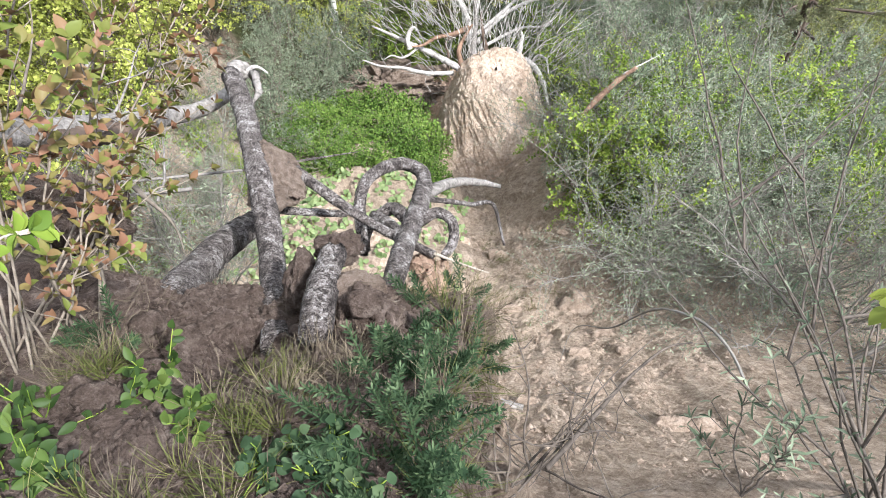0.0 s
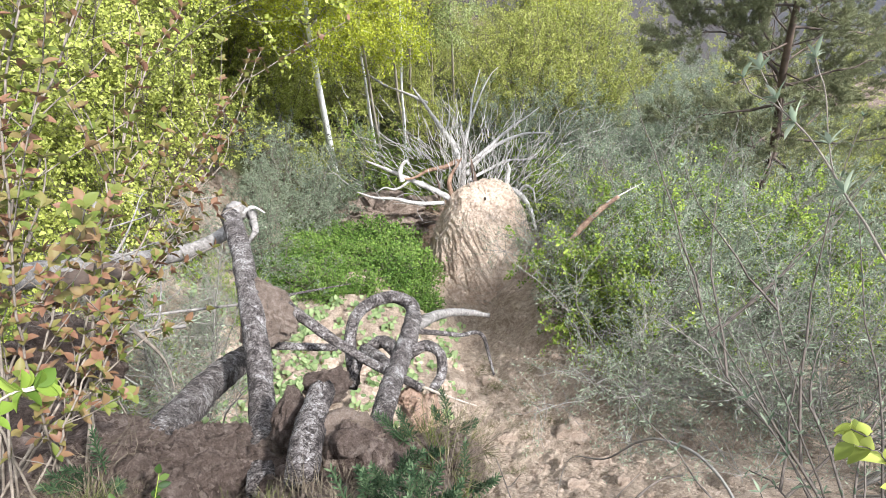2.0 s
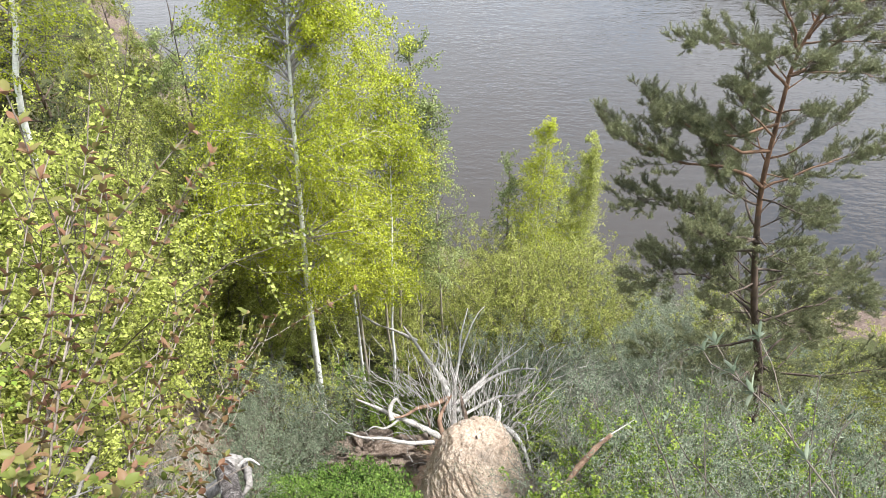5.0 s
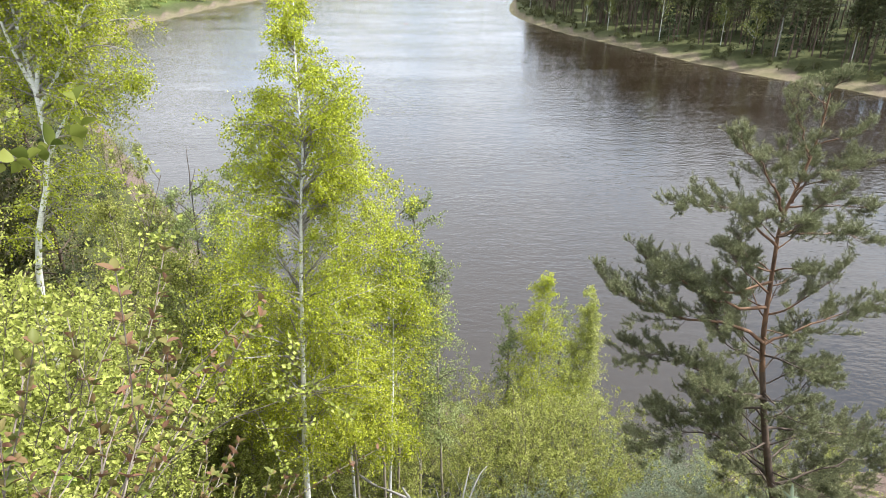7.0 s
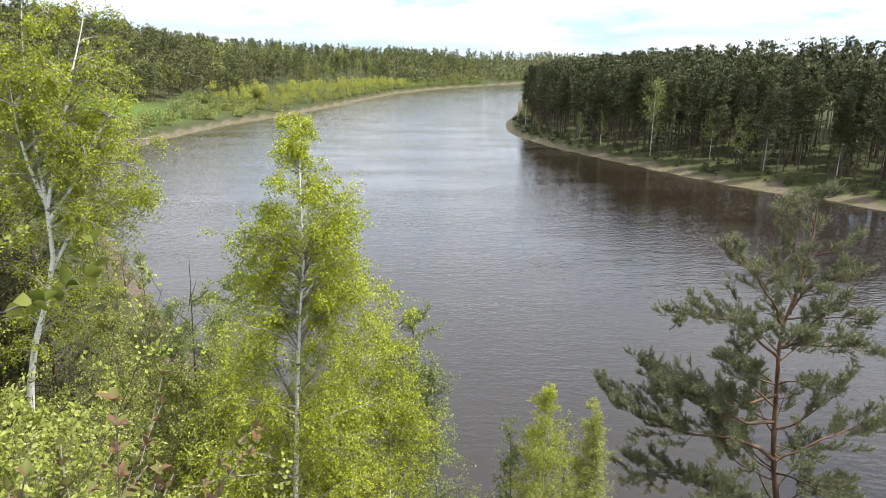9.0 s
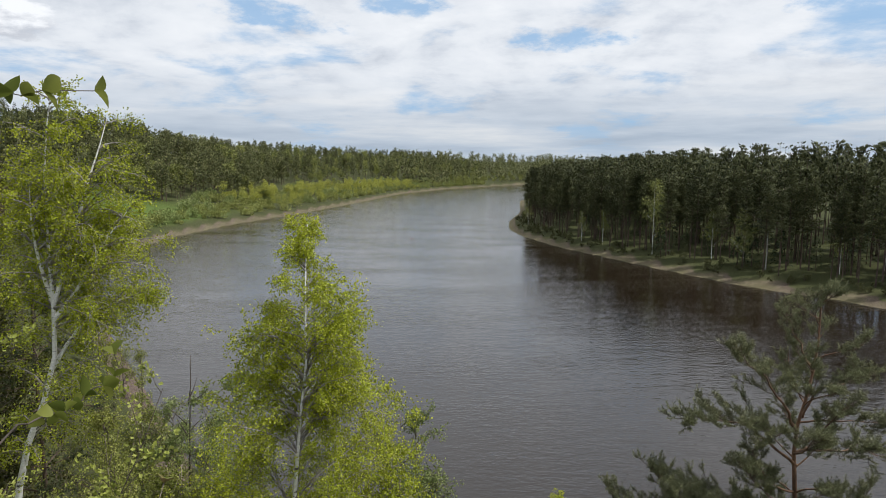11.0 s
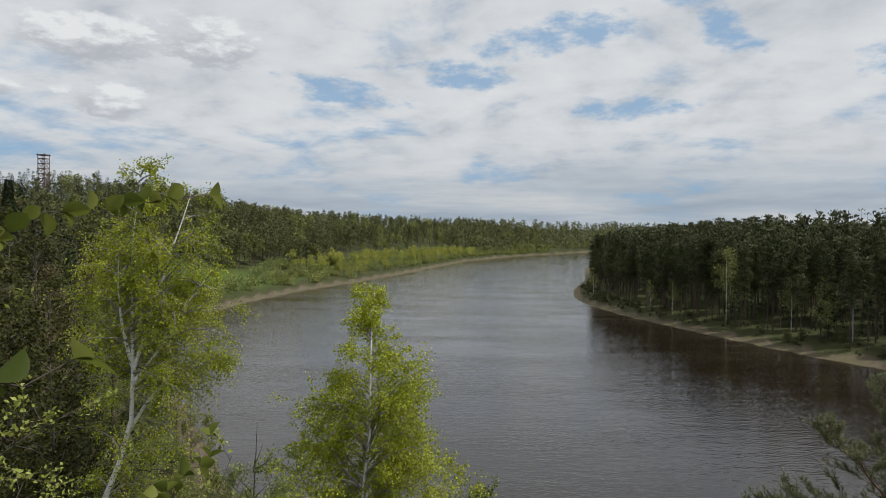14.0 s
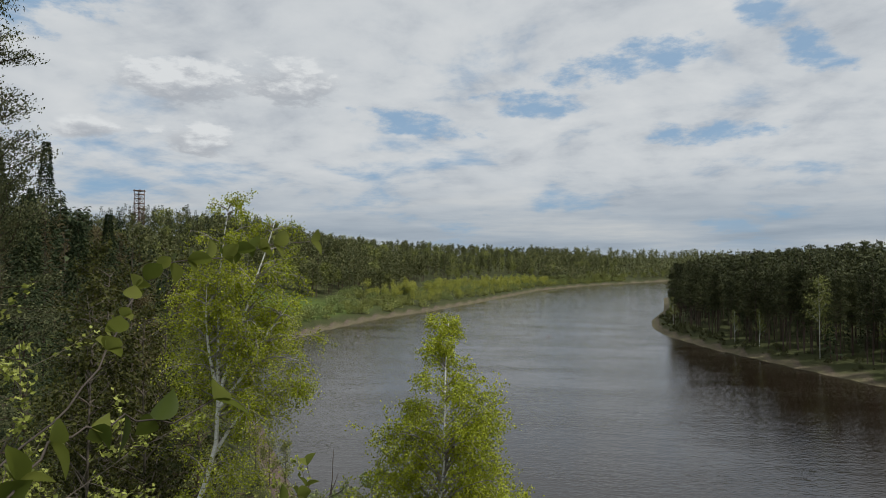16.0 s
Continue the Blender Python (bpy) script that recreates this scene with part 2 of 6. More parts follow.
M_water = material("river_water", water_build)
L_birch = leaf("birch_leaves", (0.16, 0.19, 0.012), (0.35, 0.39, 0.026), (0.53, 0.555, 0.065), 0.6)
L_thicket = leaf("maple_leaves", (0.13, 0.155, 0.028), (0.315, 0.345, 0.068), (0.46, 0.48, 0.13), 0.55)
L_green = leaf("fresh_green_leaves", (0.065, 0.11, 0.016), (0.155, 0.225, 0.032), (0.30, 0.36, 0.065), 0.4)
L_silver = leaf("silver_leaves", (0.065, 0.086, 0.054), (0.165, 0.197, 0.128), (0.28, 0.308, 0.215), 0.35, 0.65, 1.6, 0.08)
L_olive = leaf("olive_willow_leaves", (0.10, 0.12, 0.022), (0.235, 0.255, 0.05), (0.38, 0.385, 0.11), 0.5)
L_aspen = leaf("pale_willow_leaves", (0.11, 0.145, 0.04), (0.21, 0.255, 0.08), (0.34, 0.375, 0.15), 0.45)
L_pine = leaf("pine_needles", (0.075, 0.085, 0.04), (0.195, 0.205, 0.10), (0.34, 0.34, 0.19), 0.35, 0.6)
L_farpine = leaf("far_pine_needles", (0.022, 0.027, 0.012), (0.080, 0.089, 0.039), (0.185, 0.19, 0.088), 0.2, 0.7, 0.22)
L_spruce = leaf("spruce_needles", (0.015, 0.025, 0.01), (0.034, 0.048, 0.02), (0.075, 0.09, 0.038), 0.1, 0.7, 0.3)
L_farbroad = leaf("far_spring_leaves", (0.12, 0.135, 0.032), (0.25, 0.27, 0.075), (0.40, 0.405, 0.14), 0.45, 0.7, 0.09)
L_yellow = leaf("yellow_willow_leaves", (0.24, 0.25, 0.04), (0.40, 0.405, 0.08), (0.55, 0.54, 0.15), 0.5, 0.7, 0.1)
L_brown = leaf("budding_brown_twigs", (0.055, 0.042, 0.02), (0.11, 0.085, 0.04), (0.18, 0.15, 0.07), 0.15, 0.8, 0.05)
L_red = leaf("bronze_young_leaves", (0.08, 0.12, 0.02), (0.15, 0.155, 0.04), (0.19, 0.10, 0.06), 0.4, 0.45, 3.0)
L_blue = leaf("bluish_spurge_leaves", (0.016, 0.032, 0.014), (0.038, 0.066, 0.029), (0.085, 0.118, 0.056), 0.3, 0.55, 4.0)
L_grass = leaf("grass_blades", (0.04, 0.052, 0.011), (0.09, 0.10, 0.026), (0.165, 0.155, 0.06), 0.35, 0.6, 2.0)
L_straw = leaf("dry_grass", (0.065, 0.05, 0.035), (0.13, 0.105, 0.072), (0.22, 0.18, 0.125), 0.2, 0.8, 2.0)

# ---- building with arrays ----
UP = np.array((0.0, 0.0, 1.0))


def unit(a):
    return a / np.maximum(np.linalg.norm(a, axis=-1, keepdims=True), 1e-9)


class Geo:
    """Collects vertices, triangles and quads, and makes one mesh of them."""

    def __init__(self):
        self.v, self.f3, self.f4, self.n = [], [], [], 0

    def add(self, v, f3=None, f4=None):
        v = np.asarray(v, float).reshape(-1, 3)
        if f3 is not None and len(f3):
            self.f3.append(np.asarray(f3).reshape(-1, 3) + self.n)
        if f4 is not None and len(f4):
            self.f4.append(np.asarray(f4).reshape(-1, 4) + self.n)
        self.v.append(v)
        self.n += len(v)

    def arrays(self):
        z3, z4 = np.zeros((0, 3), int), np.zeros((0, 4), int)
        return (np.concatenate(self.v) if self.v else np.zeros((0, 3)), np.concatenate(self.f3) if self.f3 else z3, np.concatenate(self.f4) if self.f4 else z4)

    def mesh(self, name, mat, smooth=False):
        v, f3, f4 = self.arrays()
        me = bpy.data.meshes.new(name)
        me.vertices.add(len(v))
        me.vertices.foreach_set("co", v.astype(np.float32).ravel())
        me.loops.add(len(f3) * 3 + len(f4) * 4)
        me.loops.foreach_set("vertex_index", np.concatenate([f3.ravel(), f4.ravel()]).astype(np.int32))
        me.polygons.add(len(f3) + len(f4))
        me.polygons.foreach_set("loop_start", np.concatenate([np.arange(len(f3)) * 3, len(f3) * 3 + np.arange(len(f4)) * 4]).astype(np.int32))
        me.polygons.foreach_set("use_smooth", np.full(len(f3) + len(f4), smooth))
        me.update(calc_edges=True)
        me.validate()
        me.materials.append(mat)
        return me

    def tubes(self, paths, radii, sides=5, cap=True):
        """Round, tapering branches along paths of shape (n, k, 3), with radii of shape (n, k)."""
        paths, radii = np.asarray(paths, float), np.asarray(radii, float)
        n, k, _ = paths.shape
        t = unit(np.gradient(paths, axis=1))
        ref = np.where(np.abs(t.mean(1)[:, 2:3]) > 0.8, np.array([[1.0, 0, 0]]), UP[None])
        u = unit(np.cross(t, ref[:, None, :]))
        w_ = np.cross(t, u)
        a = np.arange(sides) * 2 * np.pi / sides
        ring = np.cos(a)[None, None, :, None] * u[:, :, None] + np.sin(a)[None, None, :, None] * w_[:, :, None]
        v = paths[:, :, None] + ring * radii[:, :, None, None]
        i, j, s = np.meshgrid(np.arange(n), np.arange(k - 1), np.arange(sides), indexing="ij")
        at = lambda jj, ss: (i * k + jj) * sides + ss % sides
        f = np.stack([at(j, s), at(j, s + 1), at(j + 1, s + 1), at(j + 1, s)], -1)
        self.add(v, None, f)
        if cap:
            base = self.n - n * k * sides
            mid = paths[:, -1] + t[:, -1] * radii[:, -1:] * 0.3
            i, s = np.meshgrid(np.arange(n), np.arange(sides), indexing="ij")
            last = base + (i * k + k - 1) * sides
            f = np.stack([last + s, last + (s + 1) % sides, self.n + i], -1).reshape(-1, 3)
            self.f3.append(f)
            self.v.append(mid)
            self.n += n

    def leaves(self, p, d, nrm, length, width, fold=0.12, at=0.45):
        """Pointed leaves of two triangles each, folded along the middle."""
        d = unit(d)
        side = unit(np.cross(d, nrm))
        up = np.cross(side, d)
        L, W = np.broadcast_to(length, len(p))[:, None], np.broadcast_to(width, len(p))[:, None]
        tip = p + d * L
        mid = p + d * L * at + up * W * fold
        v = np.stack([p, mid + side * W / 2, tip, mid - side * W / 2], 1)
        b = np.arange(len(p))[:, None] * 4
        self.add(v, np.concatenate([b + [0, 1, 2], b + [0, 2, 3]]))

    def broad(self, p, d, nrm, length, width, fold=0.18, curl=0.15):
        """Rounder leaves of two dozen triangles, for what stands close by."""
        d = unit(d)
        side = unit(np.cross(d, nrm))
        up = np.cross(side, d)
        L, W = np.broadcast_to(length, len(p))[:, None], np.broadcast_to(width, len(p))[:, None]
        rows = []
        for u, half in ((0.0, 0.0), (0.1, 0.22), (0.26, 0.43), (0.46, 0.5), (0.66, 0.43), (0.84, 0.25), (1.0, 0.0)):
            c = p + d * L * u - up * L * curl * u * u
            if half:
                rows += [c + side * W * half + up * W * fold * half * 2, c, c - side * W * half + up * W * fold * half * 2]
            else:
                rows += [c]
        v = np.stack(rows, 1)
        b = np.arange(len(p))[:, None] * 17
        q = [b + [k, k + 3, k + 4, k + 1] for k in (1, 4, 7, 10)] + [b + [k + 1, k + 4, k + 5, k + 2] for k in (1, 4, 7, 10)]
        t = [b + t_ for t_ in ([0, 1, 2], [0, 2, 3], [13, 16, 14], [14, 16, 15])]
        self.add(v, np.concatenate(t), np.concatenate(q))

    def flakes(self, p, d, nrm, length, width):
        """Sprays of foliage seen from afar, one triangle each."""
        d = unit(d)
        side = unit(np.cross(d, nrm))
        L, W = np.broadcast_to(length, len(p))[:, None], np.broadcast_to(width, len(p))[:, None]
        self.add(np.stack([p - d * L * 0.4, p + d * L * 0.35 + side * W * 0.6, p + d * L * 0.6 - side * W * 0.5], 1), np.arange(len(p) * 3).reshape(-1, 3))

    def blades(self, p, d, length, width, side):
        """Thin blades: needles and grass."""
        tip = p + unit(d) * np.broadcast_to(length, len(p))[:, None]
        s = unit(side) * np.broadcast_to(width, len(p))[:, None] / 2
        self.add(np.stack([p - s, p + s, tip], 1), np.arange(len(p) * 3).reshape(-1, 3))


def part(name, geo, mat, parent, label="", smooth=False):
    ob = new(name, geo if isinstance(geo, bpy.types.Mesh) else geo.mesh(name, mat, smooth))
    ob.parent = parent
    return tagged(ob, label)


def thing(name, label, category, group="", kind="", at=(0, 0, 0)):
    ob = new(name)
    ob.location = at
    ob.empty_display_size = 0.2
    return tagged(ob, label, category, group, kind)


def sphere_dirs(rng, n):
    return unit(rng.normal(size=(n, 3)))


def grow(rng, p, d, length, segs, pull=(0, 0, 0), wiggle=0.15):
    """Crooked paths from the points p: n of them, each of segs + 1 points."""
    p, d = np.array(p, float).reshape(-1, 3), unit(np.array(d, float).reshape(-1, 3))
    step = np.broadcast_to(length, len(p))[:, None] / segs
    out = [p]
    for _ in range(segs):
        d = unit(d + rng.normal(size=d.shape) * wiggle + np.asarray(pull) / segs)
        out.append(out[-1] + d * step)
    return np.stack(out, 1)


def along(paths, which, u):
    """Points and directions on paths, at the fractions u."""
    k = paths.shape[1] - 1
    x = np.clip(u * k, 0, k - 1e-6)
    j = x.astype(int)
    a, b = paths[which, j], paths[which, j + 1]
    return a + (b - a) * (x - j)[:, None], unit(b - a)


def taper(r0, r1, n, k):
    r0 = np.broadcast_to(r0, n)[:, None]
    return r0 + (np.broadcast_to(r1, n)[:, None] - r0) * np.linspace(0, 1, k)[None] ** 0.8


def bend(points, k):
    """A smooth path of k points through a few given ones."""
    p = np.array(points, float)
    t = np.r_[0, np.cumsum(np.linalg.norm(np.diff(p, axis=0), axis=1))]
    x = np.linspace(0, t[-1], k)
    m = np.gradient(p, t, axis=0)
    i = np.clip(np.searchsorted(t, x, "right") - 1, 0, len(p) - 2)
    h = (t[i + 1] - t[i])[:, None]
    s = ((x - t[i])[:, None]) / h
    return ((2 * s**3 - 3 * s**2 + 1) * p[i] + (s**3 - 2 * s**2 + s) * h * m[i] + (-2 * s**3 + 3 * s**2) * p[i + 1] + (s**3 - s**2) * h * m[i + 1])


def hash2(ix, iy, seed):
    x = np.sin(ix * 127.1 + iy * 311.7 + seed * 74.7) * 43758.5453
    return x - np.floor(x)


def fbm(x, y, seed=0, octaves=4):
    """Smooth noise of mean 0 on the plan."""
    total, amp = 0.0, 0.5
    for o in range(octaves):
        ix, iy = np.floor(x), np.floor(y)
        fx, fy = x - ix, y - iy
        fx, fy = fx * fx * (3 - 2 * fx), fy * fy * (3 - 2 * fy)
        a, b = hash2(ix, iy, seed + o), hash2(ix + 1, iy, seed + o)
        c, d = hash2(ix, iy + 1, seed + o), hash2(ix + 1, iy + 1, seed + o)
        total = total + amp * ((a + (b - a) * fx) * (1 - fy) + (c + (d - c) * fx) * fy - 0.5)
        x, y, amp = x * 2.03 + 5.2, y * 2.03 + 1.3, amp * 0.5
    return total


# ---- the ground ----
NEAR_SHORE = np.array([(2500, 20), (250, 26), (60, 27), (22, 28), (9, 29), (1, 33), (-22, 54), (-58, 106), (-95, 170), (-110, 230), (-111, 259), (-107, 318),
                       (-94, 378), (-78, 487), (-52, 709), (0, 883), (123, 1133), (400, 1400), (2500, 1900)], float)
FAR_SHORE = np.array([(2500, 70), (300, 75), (150, 92), (91, 128), (83, 141), (73, 153), (65, 170), (56, 191), (40, 232), (31, 270), (29, 300), (33, 340),
                      (48, 419), (65, 571), (120, 720), (400, 900), (2500, 1300)], float)


def from_shore(x, y, line, sign):
    """Distance from a shoreline, positive on its land, and how far along the line that is."""
    best, side, run = np.full(x.shape, 1e12), np.ones(x.shape), np.zeros(x.shape)
    done = 0.0
    for a, b in zip(line[:-1], line[1:]):
        e = b - a
        ln = np.hypot(*e)
        t = np.clip(((x - a[0]) * e[0] + (y - a[1]) * e[1]) / ln**2, 0, 1)
        dx, dy = x - a[0] - t * e[0], y - a[1] - t * e[1]
        d = dx * dx + dy * dy
        near = d < best - 1e-9
        best = np.where(near, d, best)
        side = np.where(near, np.sign(e[0] * (y - a[1]) - e[1] * (x - a[0])), side)
        run = np.where(near, done + t * ln, run)
        done += ln
    return np.sqrt(best) * side * sign, run


def smooth(a, lo, hi):
    t = np.clip((a - lo) / (hi - lo), 0, 1)
    return t * t * (3 - 2 * t)


# heights of the bluff face in front of the camera, by the way out from its edge: the ledge, the gully beside it, the bank
LEDGE = np.array([(-40, 26.6), (-3, 26.5), (-0.2, 26.45), (0.1, 26.22), (0.3, 25.95), (0.5, 25.6), (0.75, 25.25), (0.9, 24.6), (1.1, 23.2), (1.5, 21.2), (2.4, 19.2), (5.3, 16.9),
                  (8.5, 13.7), (12, 11.4), (16, 9.0), (22, 5.2), (28, 1.6), (31, 0.0), (60, -3.0)])
GULLY = np.array([(-40, 26.6), (-3, 26.5), (-0.95, 26.4), (-0.7, 25.8), (-0.35, 24.5), (0.0, 23.5), (0.3, 22.8), (0.8, 21.4), (2.2, 18.9), (4, 17.6), (5.3, 16.7),
                  (8.5, 13.7), (12, 11.4), (16, 9.0), (22, 5.2), (28, 1.6), (31, 0.0), (60, -3.0)])
BANK = np.array([(-40, 26.6), (-3, 26.5), (0.5, 26.4), (1.0, 25.9), (2.0, 24.0), (4.0, 21.6), (8.0, 17.8), (12, 14.6), (16, 11.2), (22, 6.4), (28, 2.0), (31, 0.0), (60, -3.0)])


def ground_height(x, y):
    x, y = np.asarray(x, float), np.asarray(y, float)
    d1, run = from_shore(x, y, NEAR_SHORE, 1)
    d2, _ = from_shore(x, y, FAR_SHORE, -1)
    steep = np.interp(d1, [-40, -10, 0, 5, 14, 20, 26, 30, 34, 38, 80, 300, 1500], [-3, -1.5, 0, 1.5, 7, 11.5, 15.5, 19, 25, 26.5, 28, 34, 40])
    gentle = np.interp(d1, [-40, -10, 0, 3, 12, 40, 75, 130, 220, 420, 1500], [-3, -1.5, 0, 1.6, 3.2, 7, 15, 27, 39, 47, 54])
    gentle = np.minimum(gentle, 7 + (gentle - 7) * (0.5 + 0.5 * smooth(y, 320, 520)))
    g = smooth(y, 150, 235)
    left = steep * (1 - g) + gentle * g
    hill = 19 * np.exp(-(((x + 330) / 150) ** 2 + ((y - 400) / 130) ** 2))
    left = left + hill * smooth(d1, 40, 160)
    right = np.interp(d2, [-40, -10, 0, 3, 10, 30, 120, 1500], [-3, -1.5, 0, 0.9, 2.2, 4.6, 12, 20])
    far = np.maximum(left, right) + fbm(x / 9, y / 9, 3) * 1.2 * smooth(np.maximum(d1, d2), 1, 25)
    # the bluff face by the camera
    x0, y0 = x, y
    x, y = x0 + fbm(x0 * 2.0 + 7, y0 * 2.0, 51) * 0.36, y0 + fbm(x0 * 2.3, y0 * 2.3 + 9, 61) * 0.26 * smooth(y0, 0.2, 0.8)
    off = smooth(y, 0.9, 2.2)
    a = smooth(x, -2.6 - 3.2 * off - 0.15 * np.maximum(y - 4, 0), -1.15 - 2.0 * off - 0.15 * np.maximum(y - 4, 0))
    b = smooth(x + fbm(y * 1.7, y * 0 + 3, 5) * 0.25 + fbm(x0 * 7, y0 * 7, 57, 3) * 0.2, -0.05, 0.5)
    near = np.interp(y, *BANK.T) * (1 - a) + np.interp(y, *LEDGE.T) * a * (1 - b) + np.interp(y, *GULLY.T) * a * b
    r = np.hypot(x, y)
    rough = smooth(y, -0.5, 1.0)
    near = near + fbm(x * 0.55, y * 0.55, 11) * 1.0 * smooth(r, 1.5, 6) + fbm(x * 2.6, y * 2.6, 21) * (0.14 + 0.22 * smooth(r, 1.2, 3)) * rough
    near = near + fbm(x * 11, y * 11, 31, 3) * 0.15 * smooth(r, 0.1, 0.6) + fbm(x * 27, y * 27, 33, 2) * 0.06 * smooth(r, 0.1, 0.5) + fbm(x * 5, y * 5, 35, 3) * 0.10 * smooth(r, 0.2, 0.6)
    near = near + 0.22 * np.exp(-(((x0 + 0.22) / 0.15) ** 2 + ((y0 - 0.72) / 0.12) ** 2)) + 0.12 * np.exp(-(((x0 + 0.95) / 0.2) ** 2 + ((y0 - 0.6) / 0.12) ** 2))
    near = near - 1.0 * np.exp(-(((x0 - 0.4) / 1.0) ** 2)) * smooth(y0, 2.4, 4.6) * (1 - smooth(y0, 7.5, 11))
    # the dug-out hole under the ledge's roots
    near = near - 0.20 * np.exp(-(((x + 0.63) / 0.085) ** 2 + ((y - 0.50) / 0.11) ** 2))
    m = (1 - smooth(np.abs(x0 + 1), 6, 14)) * (1 - smooth(y0, 18, 30)) * smooth(y0, -30, -8)
    return far * (1 - m) + near * m


def ground_at(x, y):
    return float(ground_height(np.array([x]), np.array([y]))[0])


def build_ground():
    front = np.linspace(radians(-64), radians(64), 470)
    back_ = np.linspace(radians(66), radians(294), 70)[1:]
    ang = np.concatenate([front, back_[:-1]])
    rad = np.concatenate([np.linspace(0.02, 0.28, 14), np.geomspace(0.29, 14, 215), np.geomspace(14.5, 3600, 120)])
    A, R = np.meshgrid(ang, rad, indexing="ij")
    X, Y = np.sin(A) * R, np.cos(A) * R
    Z = ground_height(X, Y)
    n, k = X.shape
    i, j = np.meshgrid(np.arange(n), np.arange(k - 1), indexing="ij")
    i2 = (i + 1) % n
    f = np.stack([i * k + j, i * k + j + 1, i2 * k + j + 1, i2 * k + j], -1).reshape(-1, 4)
    g = Geo()
    g.add(np.stack([X, Y, Z], -1), None, f)
    me = g.mesh("ground", M_ground, True)
    d1, _ = from_shore(X, Y, NEAR_SHORE, 1)
    d2, _ = from_shore(X, Y, FAR_SHORE, -1)
    d = np.maximum(d1, d2)
    close = (1 - smooth(np.abs(X + 0.5), 6, 10)) * (1 - smooth(Y, 7, 11)) * smooth(Y, -0.6, 0.4)
    ledge = (1 - smooth(X, 0.05, 0.35)) * (1 - smooth(Y, 0.85, 1.2))
    sandy = close * (1 - ledge) * (1 - 0.9 * smooth(X, 1.8, 2.8) * smooth(Y, 3.6, 5.0)) * (1.0 + 0.6 * fbm(X * 0.8, Y * 0.8, 41))
    cover = np.clip(1 - close * 1.3, 0, 1) * smooth(d, 1.5, 4.5) 
    shore = (1 - smooth(d + 1.5 * fbm(X / 3, Y / 3, 77), 0.8, 2.6 + 0.8 * smooth(d2, -30, -5))) * np.maximum(smooth(R, 170, 210), smooth(d2, -30, -5))
    col = np.stack([np.clip(sandy, 0, 1), cover, shore, smooth(Y, 205, 240) * (1 - smooth(Y, 320, 370)) * smooth(d1, 9, 16) * (1 - smooth(d1, 80, 100))], -1)
    at = me.attributes.new("zone", "FLOAT_COLOR", "POINT")
    at.data.foreach_set("color", col.astype(np.float32).ravel())
    return tagged(new("ground", me), "steep eroded river bluff of pale sandy clay, with wooded banks", "ground", kind="structure")


build_ground()
g = Geo()
xs = np.linspace(-3500, 3500, 15)
X, Y = np.meshgrid(xs, xs, indexing="ij")
i, j = np.meshgrid(np.arange(14), np.arange(14), indexing="ij")
g.add(np.stack([X, Y, X * 0], -1), None, np.stack([i * 15 + j, (i + 1) * 15 + j, (i + 1) * 15 + j + 1, i * 15 + j + 1], -1))
tagged(new("water", g.mesh("water", M_water, True)), "wide brown river with fine wind ripples, reflecting the clouds", "water", kind="structure")

# ---- trees ----


def lean_path(base, top, k, rng, wob=0.05):
    base, top = np.array(base, float), np.array(top, float)
    u = np.linspace(0, 1, k)[:, None]
    p = base + (top - base) * u
    p[1:-1] += np.cumsum(rng.normal(size=(k - 2, 3)) * wob * [1, 1, 0], 0) * 0.5
    return p


